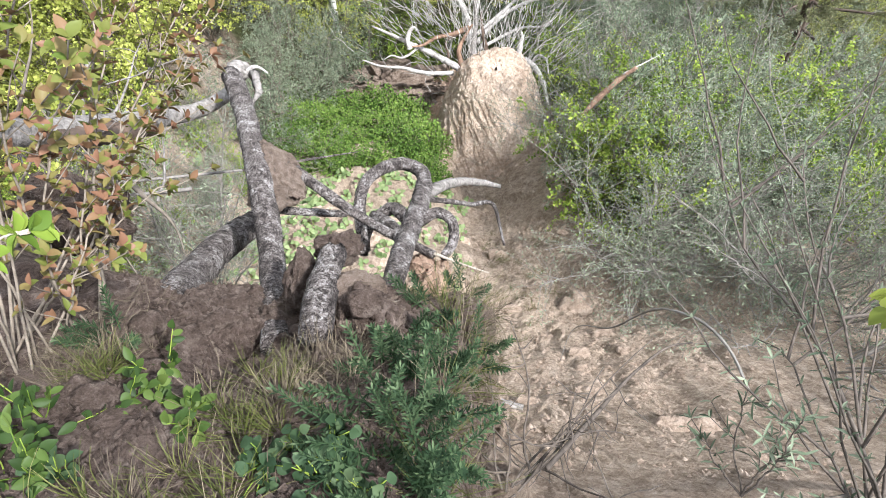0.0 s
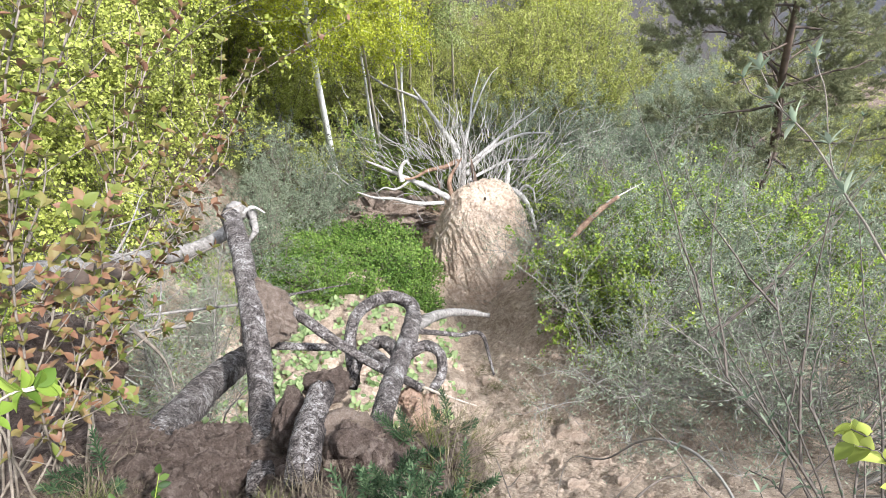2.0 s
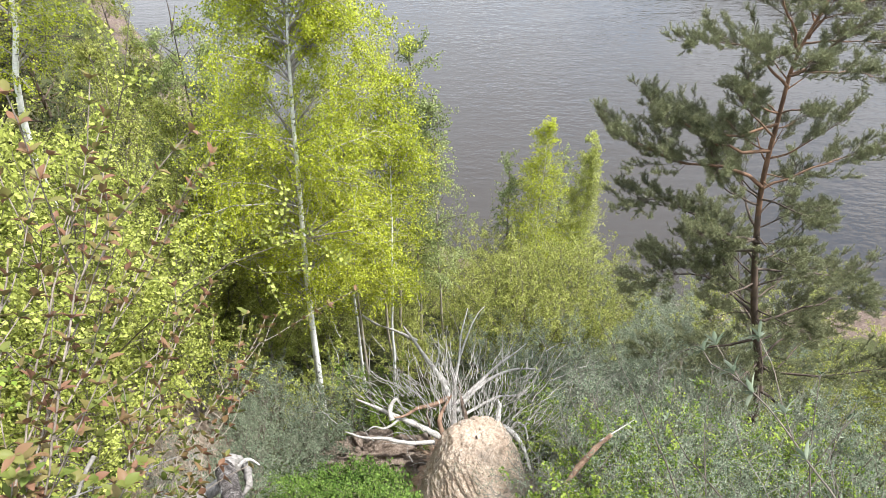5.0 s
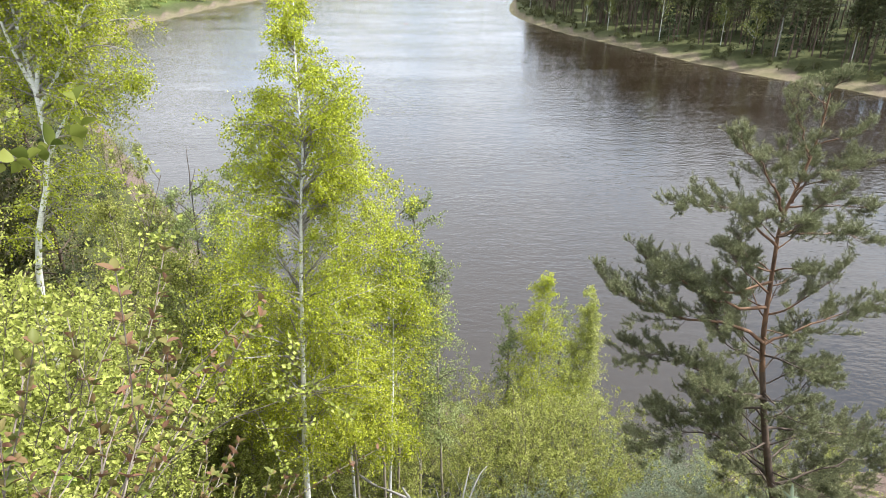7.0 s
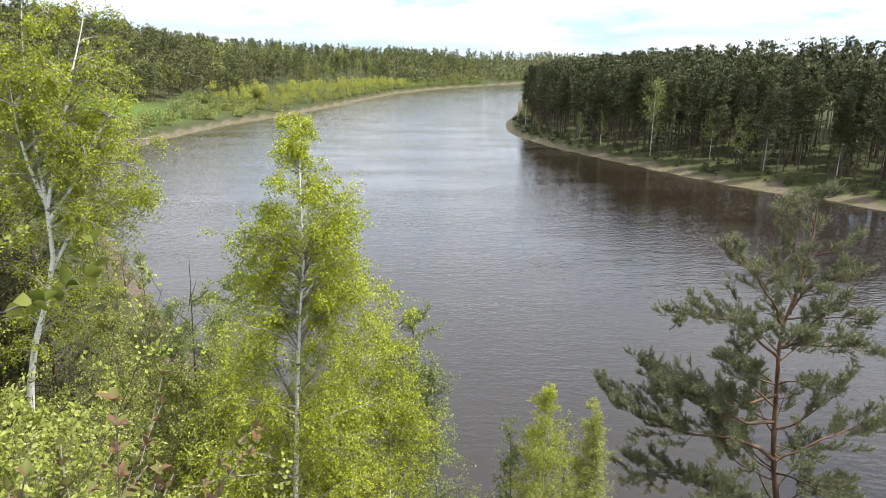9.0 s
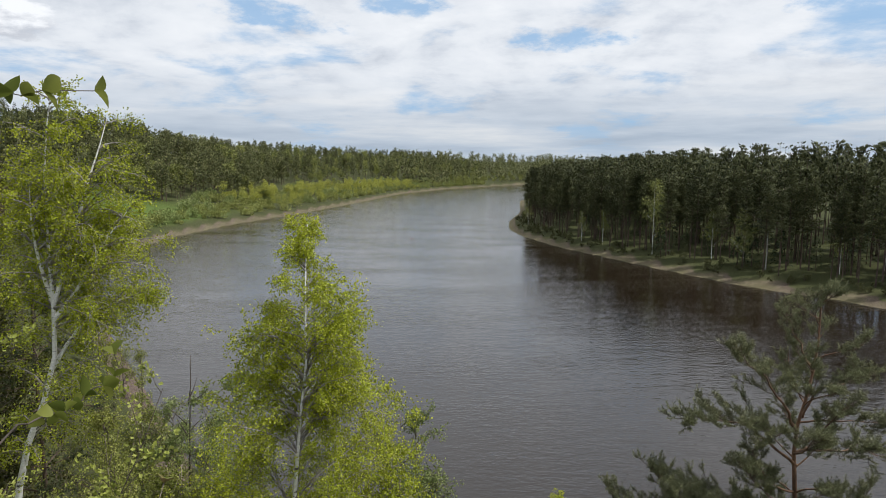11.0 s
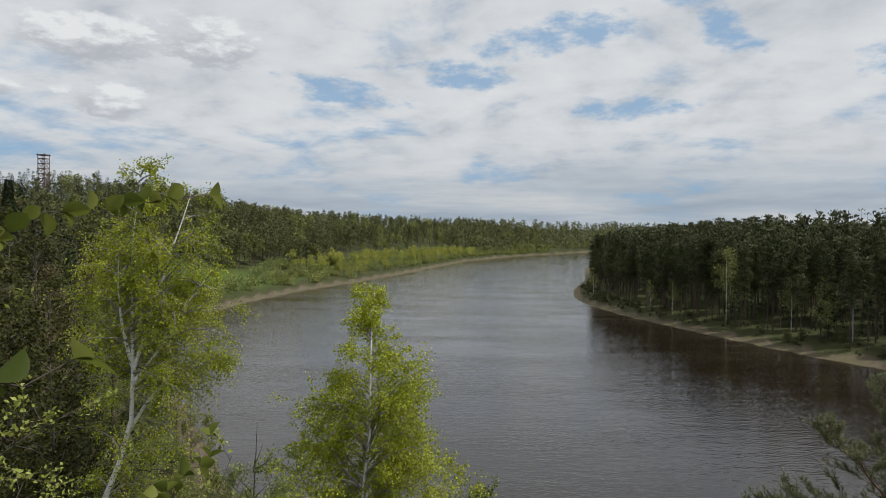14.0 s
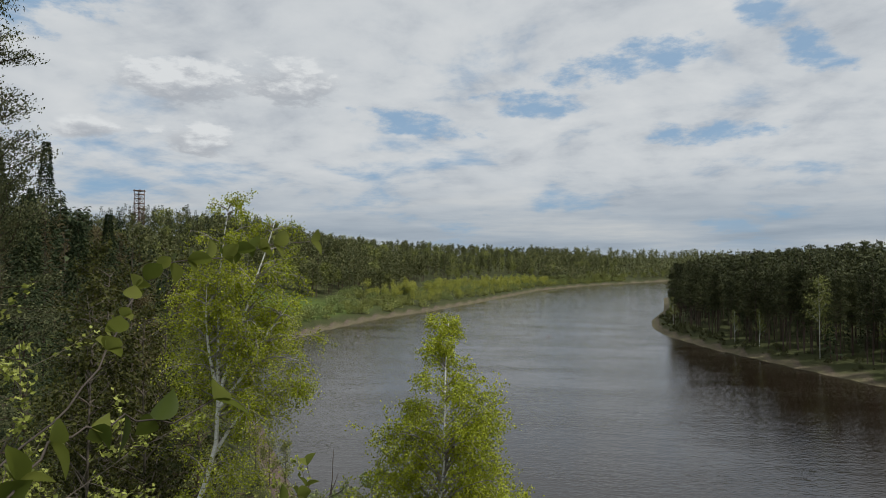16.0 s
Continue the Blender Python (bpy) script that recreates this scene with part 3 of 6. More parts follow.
def broadleaf(name, label, base, top, r0, limbs, spread, seed, bark_mat, leaf_mat, leaf_len=0.05, leaf_wid=0.04, twigs_per=9, leaves_per=14,
              start=0.2, rise=0.9, droop=-0.5, group="", extra=(), category="tree", shape=0.75, trunk_label="", single=False, point=0.45, via=()):
    """A slender tree: trunk, limbs with side twigs, and separate leaves on the twigs."""
    rng = np.random.default_rng(seed)
    base, top = np.array(base, float), np.array(top, float)
    ob = thing(name, label, category, group, at=base)
    trunks = [lean_path((0, 0, 0), top - base, 14, rng) if not len(via) else np.array([base, *via, top], float) - base] + [np.array(e, float) - base for e in extra]
    wood, limb_geo, crown = Geo(), Geo(), Geo()
    for q, tr in enumerate(trunks):
        tr = bend(tr, 18)
        h = np.linalg.norm(tr[-1] - tr[0])
        wood.tubes(tr[None], (r0 * (1 if q == 0 else 0.36) * (1 - np.linspace(0, 1, 18)) ** 0.95 + 0.004)[None], 9)
        n = limbs if q == 0 else max(6, int(limbs * 0.42))
        first = start if q == 0 else 0.12
        u = first + (1 - first) * rng.random(n)
        u = np.clip(np.sort(u), 0, 0.985)
        p, t = along(tr[None], np.zeros(n, int), u)
        az = rng.random(n) * 6.283 + np.arange(n) * 2.4
        if len(via):
            az = rng.uniform(-0.95, 4.1, n)  # the limbs that face the open edge are few
        out = np.stack([np.cos(az), np.sin(az), 0 * az], 1)
        rel = (u - first) / (1 - first)
        ln = spread * (0.1 + 0.95 * (1 - rel) ** point * np.minimum(1, shape - 0.25 + 1.7 * rel)) * rng.uniform(0.65, 1.2, n)
        d = out + UP * (rise * rng.uniform(0.6, 1.3, n))[:, None]
        L = grow(rng, p, d, ln, 6, (0, 0, droop), 0.12)
        rl = taper(np.minimum(r0 * 0.32, 0.012 + 0.012 * ln), 0.003, n, 7)
        if single:
            for k in range(n):
                one = Geo()
                one.tubes(L[k:k + 1], rl[k:k + 1], 6, False)
                part("limb", one, M_limb if bark_mat is M_birch else M_twig, ob, "", True)
        else:
            limb_geo.tubes(L, rl, 5, False)
        m = n * twigs_per
        which = rng.choice(n, m, p=(ln + 0.12) / (ln + 0.12).sum())
        tu = rng.uniform(0.18, 1.0, m)
        p, t = along(L, which, tu)
        d = t * 0.7 + sphere_dirs(rng, m) * 0.8
        tl = np.clip(ln[which] * rng.uniform(0.3, 0.65, m), 0.2, 0.95)
        T = grow(rng, p, d, tl, 3, (0, 0, droop * 1.2), 0.16)
        limb_geo.tubes(T, taper(0.005, 0.002, m, 4), 3, False)
        c = m * leaves_per
        which = np.repeat(np.arange(m), leaves_per)
        p, t = along(T, which, rng.uniform(0.1, 1.0, c))
        p = p + rng.normal(size=p.shape) * 0.05
        crown.leaves(p, t * 0.3 + sphere_dirs(rng, c) - UP * 0.35, sphere_dirs(rng, c) + UP * 0.5, leaf_len * rng.uniform(0.7, 1.3, c), leaf_wid * rng.uniform(0.7, 1.3, c))
    part("trunk", wood, bark_mat, ob, trunk_label, True)
    tagged(part("branchwork", limb_geo, M_twig if bark_mat is not M_birch else M_limb, ob, "", True), kind="stuff")
    part("crown", crown, leaf_mat, ob)
    return ob


M_limb = bark("birch_limb_bark", (0.11, 0.09, 0.075), (0.43, 0.40, 0.36), 12)


def needle_tree(name, label, base, top, r0, whorls, reach, seed, start=0.2, rise=0.25, lift=0.5, tufts=26, needle=0.08, mat=None, group="", orange=0.55, needles=11, cat="pine tree",
                side=1.0, via=None, thick=0.13, shoots=13, inner=0.22, bushy=1.0, cone=False):
    """A pine or spruce: trunk, whorls of crooked limbs, side shoots and tufts of separate needles."""
    rng = np.random.default_rng(seed)
    base, top = np.array(base, float), np.array(top, float)
    ob = thing(name, label, cat, group, at=base)
    tr = bend(lean_path((0, 0, 0), top - base, 10, rng, 0.06) if via is None else [(0, 0, 0)] + [np.array(q) - base for q in via] + [top - base], 24)
    wood, upper, limbs, crown = Geo(), Geo(), Geo(), Geo()
    rr = taper(r0, 0.02, 1, 24)
    cut = int(24 * orange)
    wood.tubes(tr[None, :cut + 1], rr[:, :cut + 1], 11, False)
    upper.tubes(tr[None, cut:], rr[:, cut:], 9)
    per = 5
    n = whorls * per
    u = np.repeat(start + (1 - start) * np.linspace(0, 0.97, whorls), per) + rng.normal(size=n) * (0.03 if cone else 0.008)
    u = np.clip(u, 0, 0.99)
    p, t = along(tr[None], np.zeros(n, int), u)
    az = np.tile(np.arange(per) * 6.283 / per, whorls) + np.repeat(rng.random(whorls) * 6.283, per) + rng.normal(size=n) * 0.3
    rel = (u - start) / (1 - start)
    ln = reach * (0.35 + 0.75 * np.sin(np.pi * np.clip(0.25 + 0.75 * rel, 0, 1))) * rng.uniform(0.45, 1.2, n) * (1 - 0.35 * rel) + 0.2
    if cone:
        ln = reach * (0.06 + 0.95 * (1 - rel) ** 0.8) * rng.uniform(0.3, 1.2, n)
    d = np.stack([np.cos(az), np.sin(az), rise * rng.uniform(-0.6, 1.4, n) + 0.5 * rel], 1)
    L = grow(rng, p, d, ln, 8, (0, 0, lift), 0.26 if cone else 0.17)
    rl = taper(0.008 + 0.009 * ln, 0.003, n, 9)
    for k in range(n):
        one = Geo()
        one.tubes(L[k:k + 1], rl[k:k + 1], 6, False)
        part("limb", one, M_pinebark if orange > 0.9 else M_pinelimb, ob, "", True)
    s = shoots
    which = np.repeat(np.arange(n), s)
    su = inner + (1 - inner) * rng.random(n * s) ** 0.8
    p, t = along(L, which, su)
    sl = ln[which] * (1.15 - 0.7 * su) * rng.uniform(0.2, 0.45, n * s) * bushy + 0.12
    S = grow(rng, p, t * 0.9 + sphere_dirs(rng, n * s) * [0.8, 0.8, 0.35 * side] + UP * (0.35 if shoots > 13 else 0.0), sl, 4, (0, 0, lift * 0.6), 0.15)
    limbs.tubes(S, taper(0.007, 0.003, n * s, 5), 3, False)
    q = n * s * tufts // 6
    which = rng.integers(0, n * s, q)
    p, t = along(S, which, rng.uniform(0.1, 1.0, q) ** 0.8)
    p = np.repeat(p, needles, 0)
    t = np.repeat(t, needles, 0)
    d = t * 0.8 + sphere_dirs(rng, len(p)) + UP * 0.25
    crown.blades(p + rng.normal(size=p.shape) * 0.02, d, needle * rng.uniform(0.7, 1.25, len(p)), needle * thick, sphere_dirs(rng, len(p)))
    part("trunk", wood, M_pinebark, ob, "dark furrowed lower trunk", True)
    part("upper_trunk", upper, M_orange if orange < 0.9 else M_pinebark, ob, "orange flaking upper trunk" if orange < 0.9 else "", True)
    tagged(part("branchwork", limbs, M_pinebark if orange > 0.9 else M_pinelimb, ob, "", True), kind="stuff")
    part("foliage", crown, mat or L_pine, ob)
    return ob


def near_pine(base, via, top, seed, given, whorls=18, reach=3.6):
    """The pine close to the view: long sweeping limbs, flat side branches, and short shoots set with single needles."""
    rng = np.random.default_rng(seed)
    base = np.array(base, float)
    ob = thing("pine_tree", "pine with an orange upper trunk and sweeping grey-green branches", "pine tree", at=base)
    tr = bend([(0, 0, 0)] + [np.array(q) - base for q in via] + [np.array(top) - base], 30)
    wood, upper, twigs, crown = Geo(), Geo(), Geo(), Geo()
    rr = taper(0.15, 0.012, 1, 30)
    wood.tubes(tr[None, :18], rr[:, :18], 11, False)
    upper.tubes(tr[None, 17:], rr[:, 17:], 9)
    n = whorls * 4
    u = np.clip(np.repeat(0.2 + 0.8 * np.linspace(0, 0.95, whorls), 4) + rng.normal(size=n) * 0.012, 0, 0.98)
    p, _ = along(tr[None], np.zeros(n, int), u)
    az = np.tile(np.arange(4) * 1.571, whorls) + np.repeat(rng.random(whorls) * 6.283, 4) + rng.normal(size=n) * 0.3
    rel = (u - 0.2) / 0.8
    ln = reach * (0.10 + 0.9 * (1 - rel) ** 0.75) * rng.uniform(0.35, 1.1, n)
    d = np.stack([np.cos(az), np.sin(az), rng.normal(size=n) * 0.16 - 0.12 + 0.75 * rel], 1)
    L = grow(rng, p, d, ln, 10, (0, 0, 0.35), 0.13)
    L = np.concatenate([L, [bend(np.array(q) - base, 11) + rng.normal(size=(11, 3)) * 0.025 for q in given]])
    ln = np.linalg.norm(np.diff(L, axis=1), axis=2).sum(1)
    n = len(L)
    rl = taper(0.008 + 0.010 * ln, 0.004, n, 11)
    for k in range(n):
        one = Geo()
        one.tubes(L[k:k + 1], rl[k:k + 1], 6, False)
        part("limb", one, M_orange if L[k, 0, 2] > 0.62 * tr[-1, 2] else M_pinelimb, ob, "", True)
    per = np.maximum(6, (ln * 13).astype(int))
    which = np.repeat(np.arange(n), per)
    su = 0.22 + 0.78 * rng.random(len(which)) ** 0.75
    p, t = along(L, which, su)
    flat = unit(np.cross(t, UP)) * rng.choice([-1, 1], len(which))[:, None]
    sl = np.clip(ln[which] * (1.1 - 0.8 * su) * rng.uniform(0.25, 0.5, len(which)), 0.14, 1.1)
    S = grow(rng, p, t * 0.8 + flat * rng.uniform(0.4, 1.1, len(which))[:, None] + UP * rng.normal(size=len(which))[:, None] * 0.22, sl, 5, (0, 0, 0.35), 0.12)
    twigs.tubes(S, taper(0.007, 0.003, len(S), 6), 3, False)
    per2 = np.maximum(5, (sl * 24).astype(int))
    w2 = np.repeat(np.arange(len(S)), per2)
    p, t = along(S, w2, 0.2 + 0.8 * rng.random(len(w2)) ** 0.8)
    Q = grow(rng, p, t * 0.9 + sphere_dirs(rng, len(w2)) * [0.7, 0.7, 0.3] + UP * 0.2, rng.uniform(0.10, 0.24, len(w2)), 3, (0, 0, 0.5), 0.1)
    twigs.tubes(Q, taper(0.0035, 0.0025, len(Q), 4), 3, False)
    k = 34
    w3 = np.repeat(np.arange(len(Q)), k)
    p, t = along(Q, w3, rng.uniform(0.25, 1.0, len(w3)))
    crown.blades(p, t * 0.75 + sphere_dirs(rng, len(w3)), rng.uniform(0.05, 0.085, len(w3)), 0.010, sphere_dirs(rng, len(w3)))
    part("trunk", wood, M_pinebark, ob, "dark furrowed lower trunk", True)
    part("upper_trunk", upper, M_orange, ob, "orange flaking upper trunk", True)
    tagged(part("branchwork", twigs, M_pinelimb, ob, "", True), kind="stuff")
    part("foliage", crown, L_pine, ob)
    return ob


M_pinelimb = bark("pine_limb_bark", (0.035, 0.027, 0.022), (0.155, 0.115, 0.088), 12)


def shrub(name, label, base, height, radius, seed, leaf_mat, stem_mat, stems=9, twigs_per=16, leaves_per=16, leaf_len=0.045, leaf_wid=0.02, group="", category="shrub", spread=0.7,
          up=1.0, clump=0.03, wiggle=0.14, stem_r=0.012, round_leaf=False):
    """A many-stemmed shrub with crooked stems, side twigs and separate leaves."""
    rng = np.random.default_rng(seed)
    ob = thing(name, label, category, group, at=base)
    wood, crown = Geo(), Geo()
    az = rng.random(stems) * 6.283
    rad = np.sqrt(rng.random(stems)) * spread
    d = np.stack([np.cos(az) * rad, np.sin(az) * rad, np.full(stems, up)], 1)
    p0 = np.stack([np.cos(az) * rad * radius * 0.25, np.sin(az) * rad * radius * 0.25, np.full(stems, -0.15)], 1)
    ln = height * rng.uniform(0.75, 1.15, stems) * np.sqrt(1 + rad**2)
    S = grow(rng, p0, d, ln, 8, (0, 0, 0.1), wiggle)
    wood.tubes(S, taper(stem_r * rng.uniform(0.7, 1.3, stems), 0.004, stems, 9), 5, False)
    m = stems * twigs_per
    which = np.repeat(np.arange(stems), twigs_per)
    u = rng.uniform(0.2, 1.0, m)
    p, t = along(S, which, u)
    d = t * 0.5 + sphere_dirs(rng, m) * [1, 1, 0.6] + UP * 0.25
    tl = radius * rng.uniform(0.3, 0.8, m)
    T = grow(rng, p, d, tl, 3, (0, 0, 0.15), 0.22)
    wood.tubes(T, taper(0.0045, 0.002, m, 4), 3, False)
    c = m * leaves_per
    if c:
        which = np.repeat(np.arange(m), leaves_per)
        p, t = along(T, which, rng.uniform(0.1, 1.0, c) ** 0.55)
        p = p + rng.normal(size=p.shape) * clump
        d = t * 0.6 + sphere_dirs(rng, c) + UP * 0.2
        crown.leaves(p, d, sphere_dirs(rng, c) + UP * 1.2, leaf_len * rng.uniform(0.6, 1.4, c), leaf_wid * rng.uniform(0.7, 1.3, c))
    tagged(part("branchwork", wood, stem_mat, ob, "", True), kind="stuff")
    if c:
        part("foliage", crown, leaf_mat, ob)
    return ob


def scatter(model, spots, rng, tilt=6, sizes=(0.8, 1.25)):
    """Copies of a thing on the ground, each turned and sized in its own way; the model stands at the first spot."""
    for n, (x, y) in enumerate(spots):
        z = ground_at(x, y) - 0.05
        s = rng.uniform(*sizes)
        m = pose(x, y, z, rng.normal() * tilt, rng.normal() * tilt, rng.uniform(0, 360))
        if n == 0:
            model.matrix_basis = m
        else:
            c = copy_thing(model, m)
            c.scale = (s, s, s * rng.uniform(0.9, 1.15))


def spots_in(rng, n, x0, x1, y0, y1, keep=None):
    out = []
    while len(out) < n:
        x, y = rng.uniform(x0, x1), rng.uniform(y0, y1)
        if keep is None or keep(x, y):
            out.append((x, y))
    return out


# ---- far woods ----


def far_pine(rng, h, n=300, wide=1.0, low=0.4):
    """Trunk and crown arrays of one pine, seen from afar: flat sprays on whorled limbs, narrowing to the top."""
    tr, cr = Geo(), Geo()
    t = lean_path((0, 0, -0.5), (0, 0, h), 4, rng, 0.1)
    tr.tubes(t[None], taper(0.19, 0.03, 1, 4), 4, False)
    k = 30
    u = low + (0.99 - low) * np.sort(rng.random(k)) ** 0.85
    p, _ = along(t[None], np.zeros(k, int), u)
    a = np.arange(k) * 2.4 + rng.normal(size=k) * 0.4
    rel = (u - low) / (1 - low)
    ln = (2.7 * np.minimum(1, 0.45 + 2.2 * rel) * (1 - rel) ** 0.55 + 0.2) * rng.uniform(0.6, 1.2, k) * wide
    L = grow(rng, p, np.stack([np.cos(a), np.sin(a), rng.uniform(-0.2, 0.2, k) + 0.7 * rel], 1), ln, 3, (0, 0, 0.25), 0.12)
    w_ = rng.choice(k, n, p=ln / ln.sum())
    p, d = along(L, w_, rng.random(n) ** 0.6)
    big = (300 / n) ** 0.45 * wide ** 0.5
    p = p + rng.normal(size=p.shape) * np.array([0.3, 0.3, 0.14]) * wide
    cr.flakes(p, d + sphere_dirs(rng, n) * 0.6 + UP * 0.25, UP + sphere_dirs(rng, n) * 0.6, rng.uniform(0.6, 1.35, n) * big, rng.uniform(0.35, 0.75, n) * big)
    dead = rng.integers(4, 7)
    a = rng.random(dead) * 6.283
    b = np.stack([0 * a, 0 * a, h * rng.uniform(0.25, 0.45, dead)], 1)
    tr.tubes(grow(rng, b, np.stack([np.cos(a), np.sin(a), 0 * a - 0.1], 1), rng.uniform(0.8, 2, dead), 2), taper(0.04, 0.02, dead, 3), 3, False)
    return tr.arrays(), cr.arrays()


def layered_pine(rng, h, m=3200, low=0.40, fine=1.0):
    """A forest pine: bare trunk with dead stubs, whorled limbs, and flat sprays of needles on them."""
    tr, cr = Geo(), Geo()
    t = lean_path((0, 0, -0.5), (0, 0, h), 6, rng, 0.14)
    tr.tubes(t[None], taper(0.2, 0.02, 1, 6), 6, False)
    n = 62
    u = low + (0.99 - low) * np.sort(rng.random(n)) ** 0.9
    p, _ = along(t[None], np.zeros(n, int), u)
    a = np.arange(n) * 2.4 + rng.normal(size=n) * 0.4
    rel = (u - low) / (1 - low)
    ln = (3.1 * np.minimum(1, 0.4 + 2.0 * rel) * (1 - rel) ** 0.6 + 0.2) * rng.uniform(0.55, 1.2, n)
    L = grow(rng, p, np.stack([np.cos(a), np.sin(a), rng.uniform(-0.2, 0.2, n) + 0.7 * rel], 1), ln, 4, (0, 0, 0.3), 0.14)
    tr.tubes(L, taper(0.045, 0.01, n, 5), 3, False)
    w_ = rng.choice(n, m, p=ln / ln.sum())
    p, d = along(L, w_, rng.random(m) ** 0.55)
    p = p + rng.normal(size=p.shape) * [0.30, 0.30, 0.11]
    cr.flakes(p, d + sphere_dirs(rng, m) * 0.8 + UP * 0.35, UP + sphere_dirs(rng, m) * 0.7, rng.uniform(0.25, 0.6, m) * fine, rng.uniform(0.14, 0.32, m) * fine)
    dead = 10
    a = rng.random(dead) * 6.283
    b = np.stack([0 * a, 0 * a, h * rng.uniform(0.15, 0.45, dead)], 1)
    tr.tubes(grow(rng, b, np.stack([np.cos(a), np.sin(a), 0 * a - 0.1], 1), rng.uniform(0.6, 1.8, dead), 2), taper(0.03, 0.012, dead, 3), 3, False)
    return tr.arrays(), cr.arrays()


def far_spruce(rng, h, n=170, small=1.0):
    tr, cr = Geo(), Geo()
    tr.tubes(lean_path((0, 0, -0.5), (0, 0, h), 3, rng, 0.05)[None], taper(0.17, 0.02, 1, 3), 4, False)
    u = rng.random(n) ** 0.8
    rad = (1 - u) * 2.7 * rng.uniform(0.35, 1.0, n) + 0.1
    az = rng.random(n) * 6.283
    p = np.stack([np.cos(az) * rad, np.sin(az) * rad, h * (0.08 + 0.92 * u)], 1)
    d = np.stack([np.cos(az), np.sin(az), np.full(n, -0.45)], 1) + sphere_dirs(rng, n) * 0.35
    cr.leaves(p, d, UP + sphere_dirs(rng, n) * 0.5, rng.uniform(0.6, 1.3, n) * small, rng.uniform(0.35, 0.7, n) * small, 0.2)
    return tr.arrays(), cr.arrays()


def far_broad(rng, h):
    tr, cr = Geo(), Geo()
    tr.tubes(lean_path((0, 0, -0.5), (0, 0, h * 0.8), 3, rng, 0.15)[None], taper(0.13, 0.04, 1, 3), 4, False)
    n, k = 420, 9
    c = sphere_dirs(rng, k) * (rng.random(k) ** 0.5)[:, None] * [0.17, 0.17, 0.3]
    w_ = rng.integers(0, k, n)
    q = sphere_dirs(rng, n) * (rng.random(n) ** 0.35)[:, None]
    p = (c[w_] + q * rng.uniform(0.09, 0.17, k)[w_][:, None]) * h + [0, 0, h * 0.56]
    cr.flakes(p, q + sphere_dirs(rng, n), sphere_dirs(rng, n) + UP * 0.7, h * rng.uniform(0.03, 0.07, n), h * rng.uniform(0.022, 0.05, n))
    return tr.arrays(), cr.arrays()


def far_bush(rng, h):
    tr, cr = Geo(), Geo()
    n, k = 300, 7
    c = sphere_dirs(rng, k) * (rng.random(k) ** 0.5)[:, None] * [0.5, 0.5, 0.35] + UP * 0.42
    w_ = rng.integers(0, k, n)
    q = sphere_dirs(rng, n) * (rng.random(n) ** 0.35)[:, None]
    p = (c[w_] + q * rng.uniform(0.2, 0.42, k)[w_][:, None]) * h
    p[:, 2] = np.abs(p[:, 2])
    tr.tubes(grow(rng, np.zeros((4, 3)), sphere_dirs(rng, 4) + UP * 1.5, h * 0.8, 3), taper(0.05, 0.01, 4, 4), 3, False)
    cr.flakes(p, q + sphere_dirs(rng, n) * 0.8, sphere_dirs(rng, n) + UP * 0.6, h * rng.uniform(0.08, 0.17, n), h * rng.uniform(0.055, 0.12, n))
    return tr.arrays(), cr.arrays()


def wood_of(name, label, maker, heights, spots, seed, trunk_mat, crown_mat, variants=7, lo=0.75, hi=1.15):
    """A far wood as one thing: its trunks and its crowns."""
    rng = np.random.default_rng(seed)
    kinds = [maker(rng, heights) for _ in range(variants)]
    trunks, crowns = Geo(), Geo()
    spots = np.array(spots)
    zz = ground_height(spots[:, 0], spots[:, 1])
    for (x, y), z in zip(spots, zz):
        tr, cr = kinds[rng.integers(variants)]
        a, s, sx = rng.uniform(0, 6.283), rng.uniform(lo, hi), rng.uniform(0.85, 1.2)
        c, si = np.cos(a) * s * sx, np.sin(a) * s * sx
        m = np.array([[c, -si, 0], [si, c, 0], [0, 0, s]])
        for geo, arr in ((trunks, tr), (crowns, cr)):
            if len(arr[0]):
                geo.add(arr[0] @ m.T + [x, y, z - 0.1], arr[1], arr[2])
    ob = thing(name, label, "forest", kind="stuff")
    tagged(part("trunk_stand", trunks, trunk_mat, ob, "", True), kind="stuff")
    tagged(part("crown_canopy", crowns, crown_mat, ob), kind="stuff")
    return ob


M_farbark = bark("far_pine_bark", (0.04, 0.029, 0.023), (0.15, 0.105, 0.08), 3)


def far_tree(name, label, maker, height, spot, seed, trunk_mat, crown_mat, group):
    """One tree that stands out of a far wood."""
    tr, cr = maker(np.random.default_rng(seed), height)
    ob = thing(name, label, "tree", group, at=(*spot, ground_at(*spot)))
    for kind, arr, mat in (("trunk", tr, trunk_mat), ("crown", cr, crown_mat)):
        geo = Geo()
        geo.add(*arr)
        part(kind, geo, mat, ob)
    return ob


def shore1(x, y):
    return float(from_shore(np.array([x]), np.array([y]), NEAR_SHORE, 1)[0][0])


def pick(rng, n, x0, x1, y0, y1, keep):
    """Random spots that pass a test on whole arrays."""
    x, y = rng.uniform(x0, x1, n), rng.uniform(y0, y1, n)
    ok = keep(x, y)
    return np.stack([x[ok], y[ok]], 1)


def d_left(x, y):
    return from_shore(x, y, NEAR_SHORE, 1)[0]


def d_right(x, y):
    return from_shore(x, y, FAR_SHORE, -1)[0]


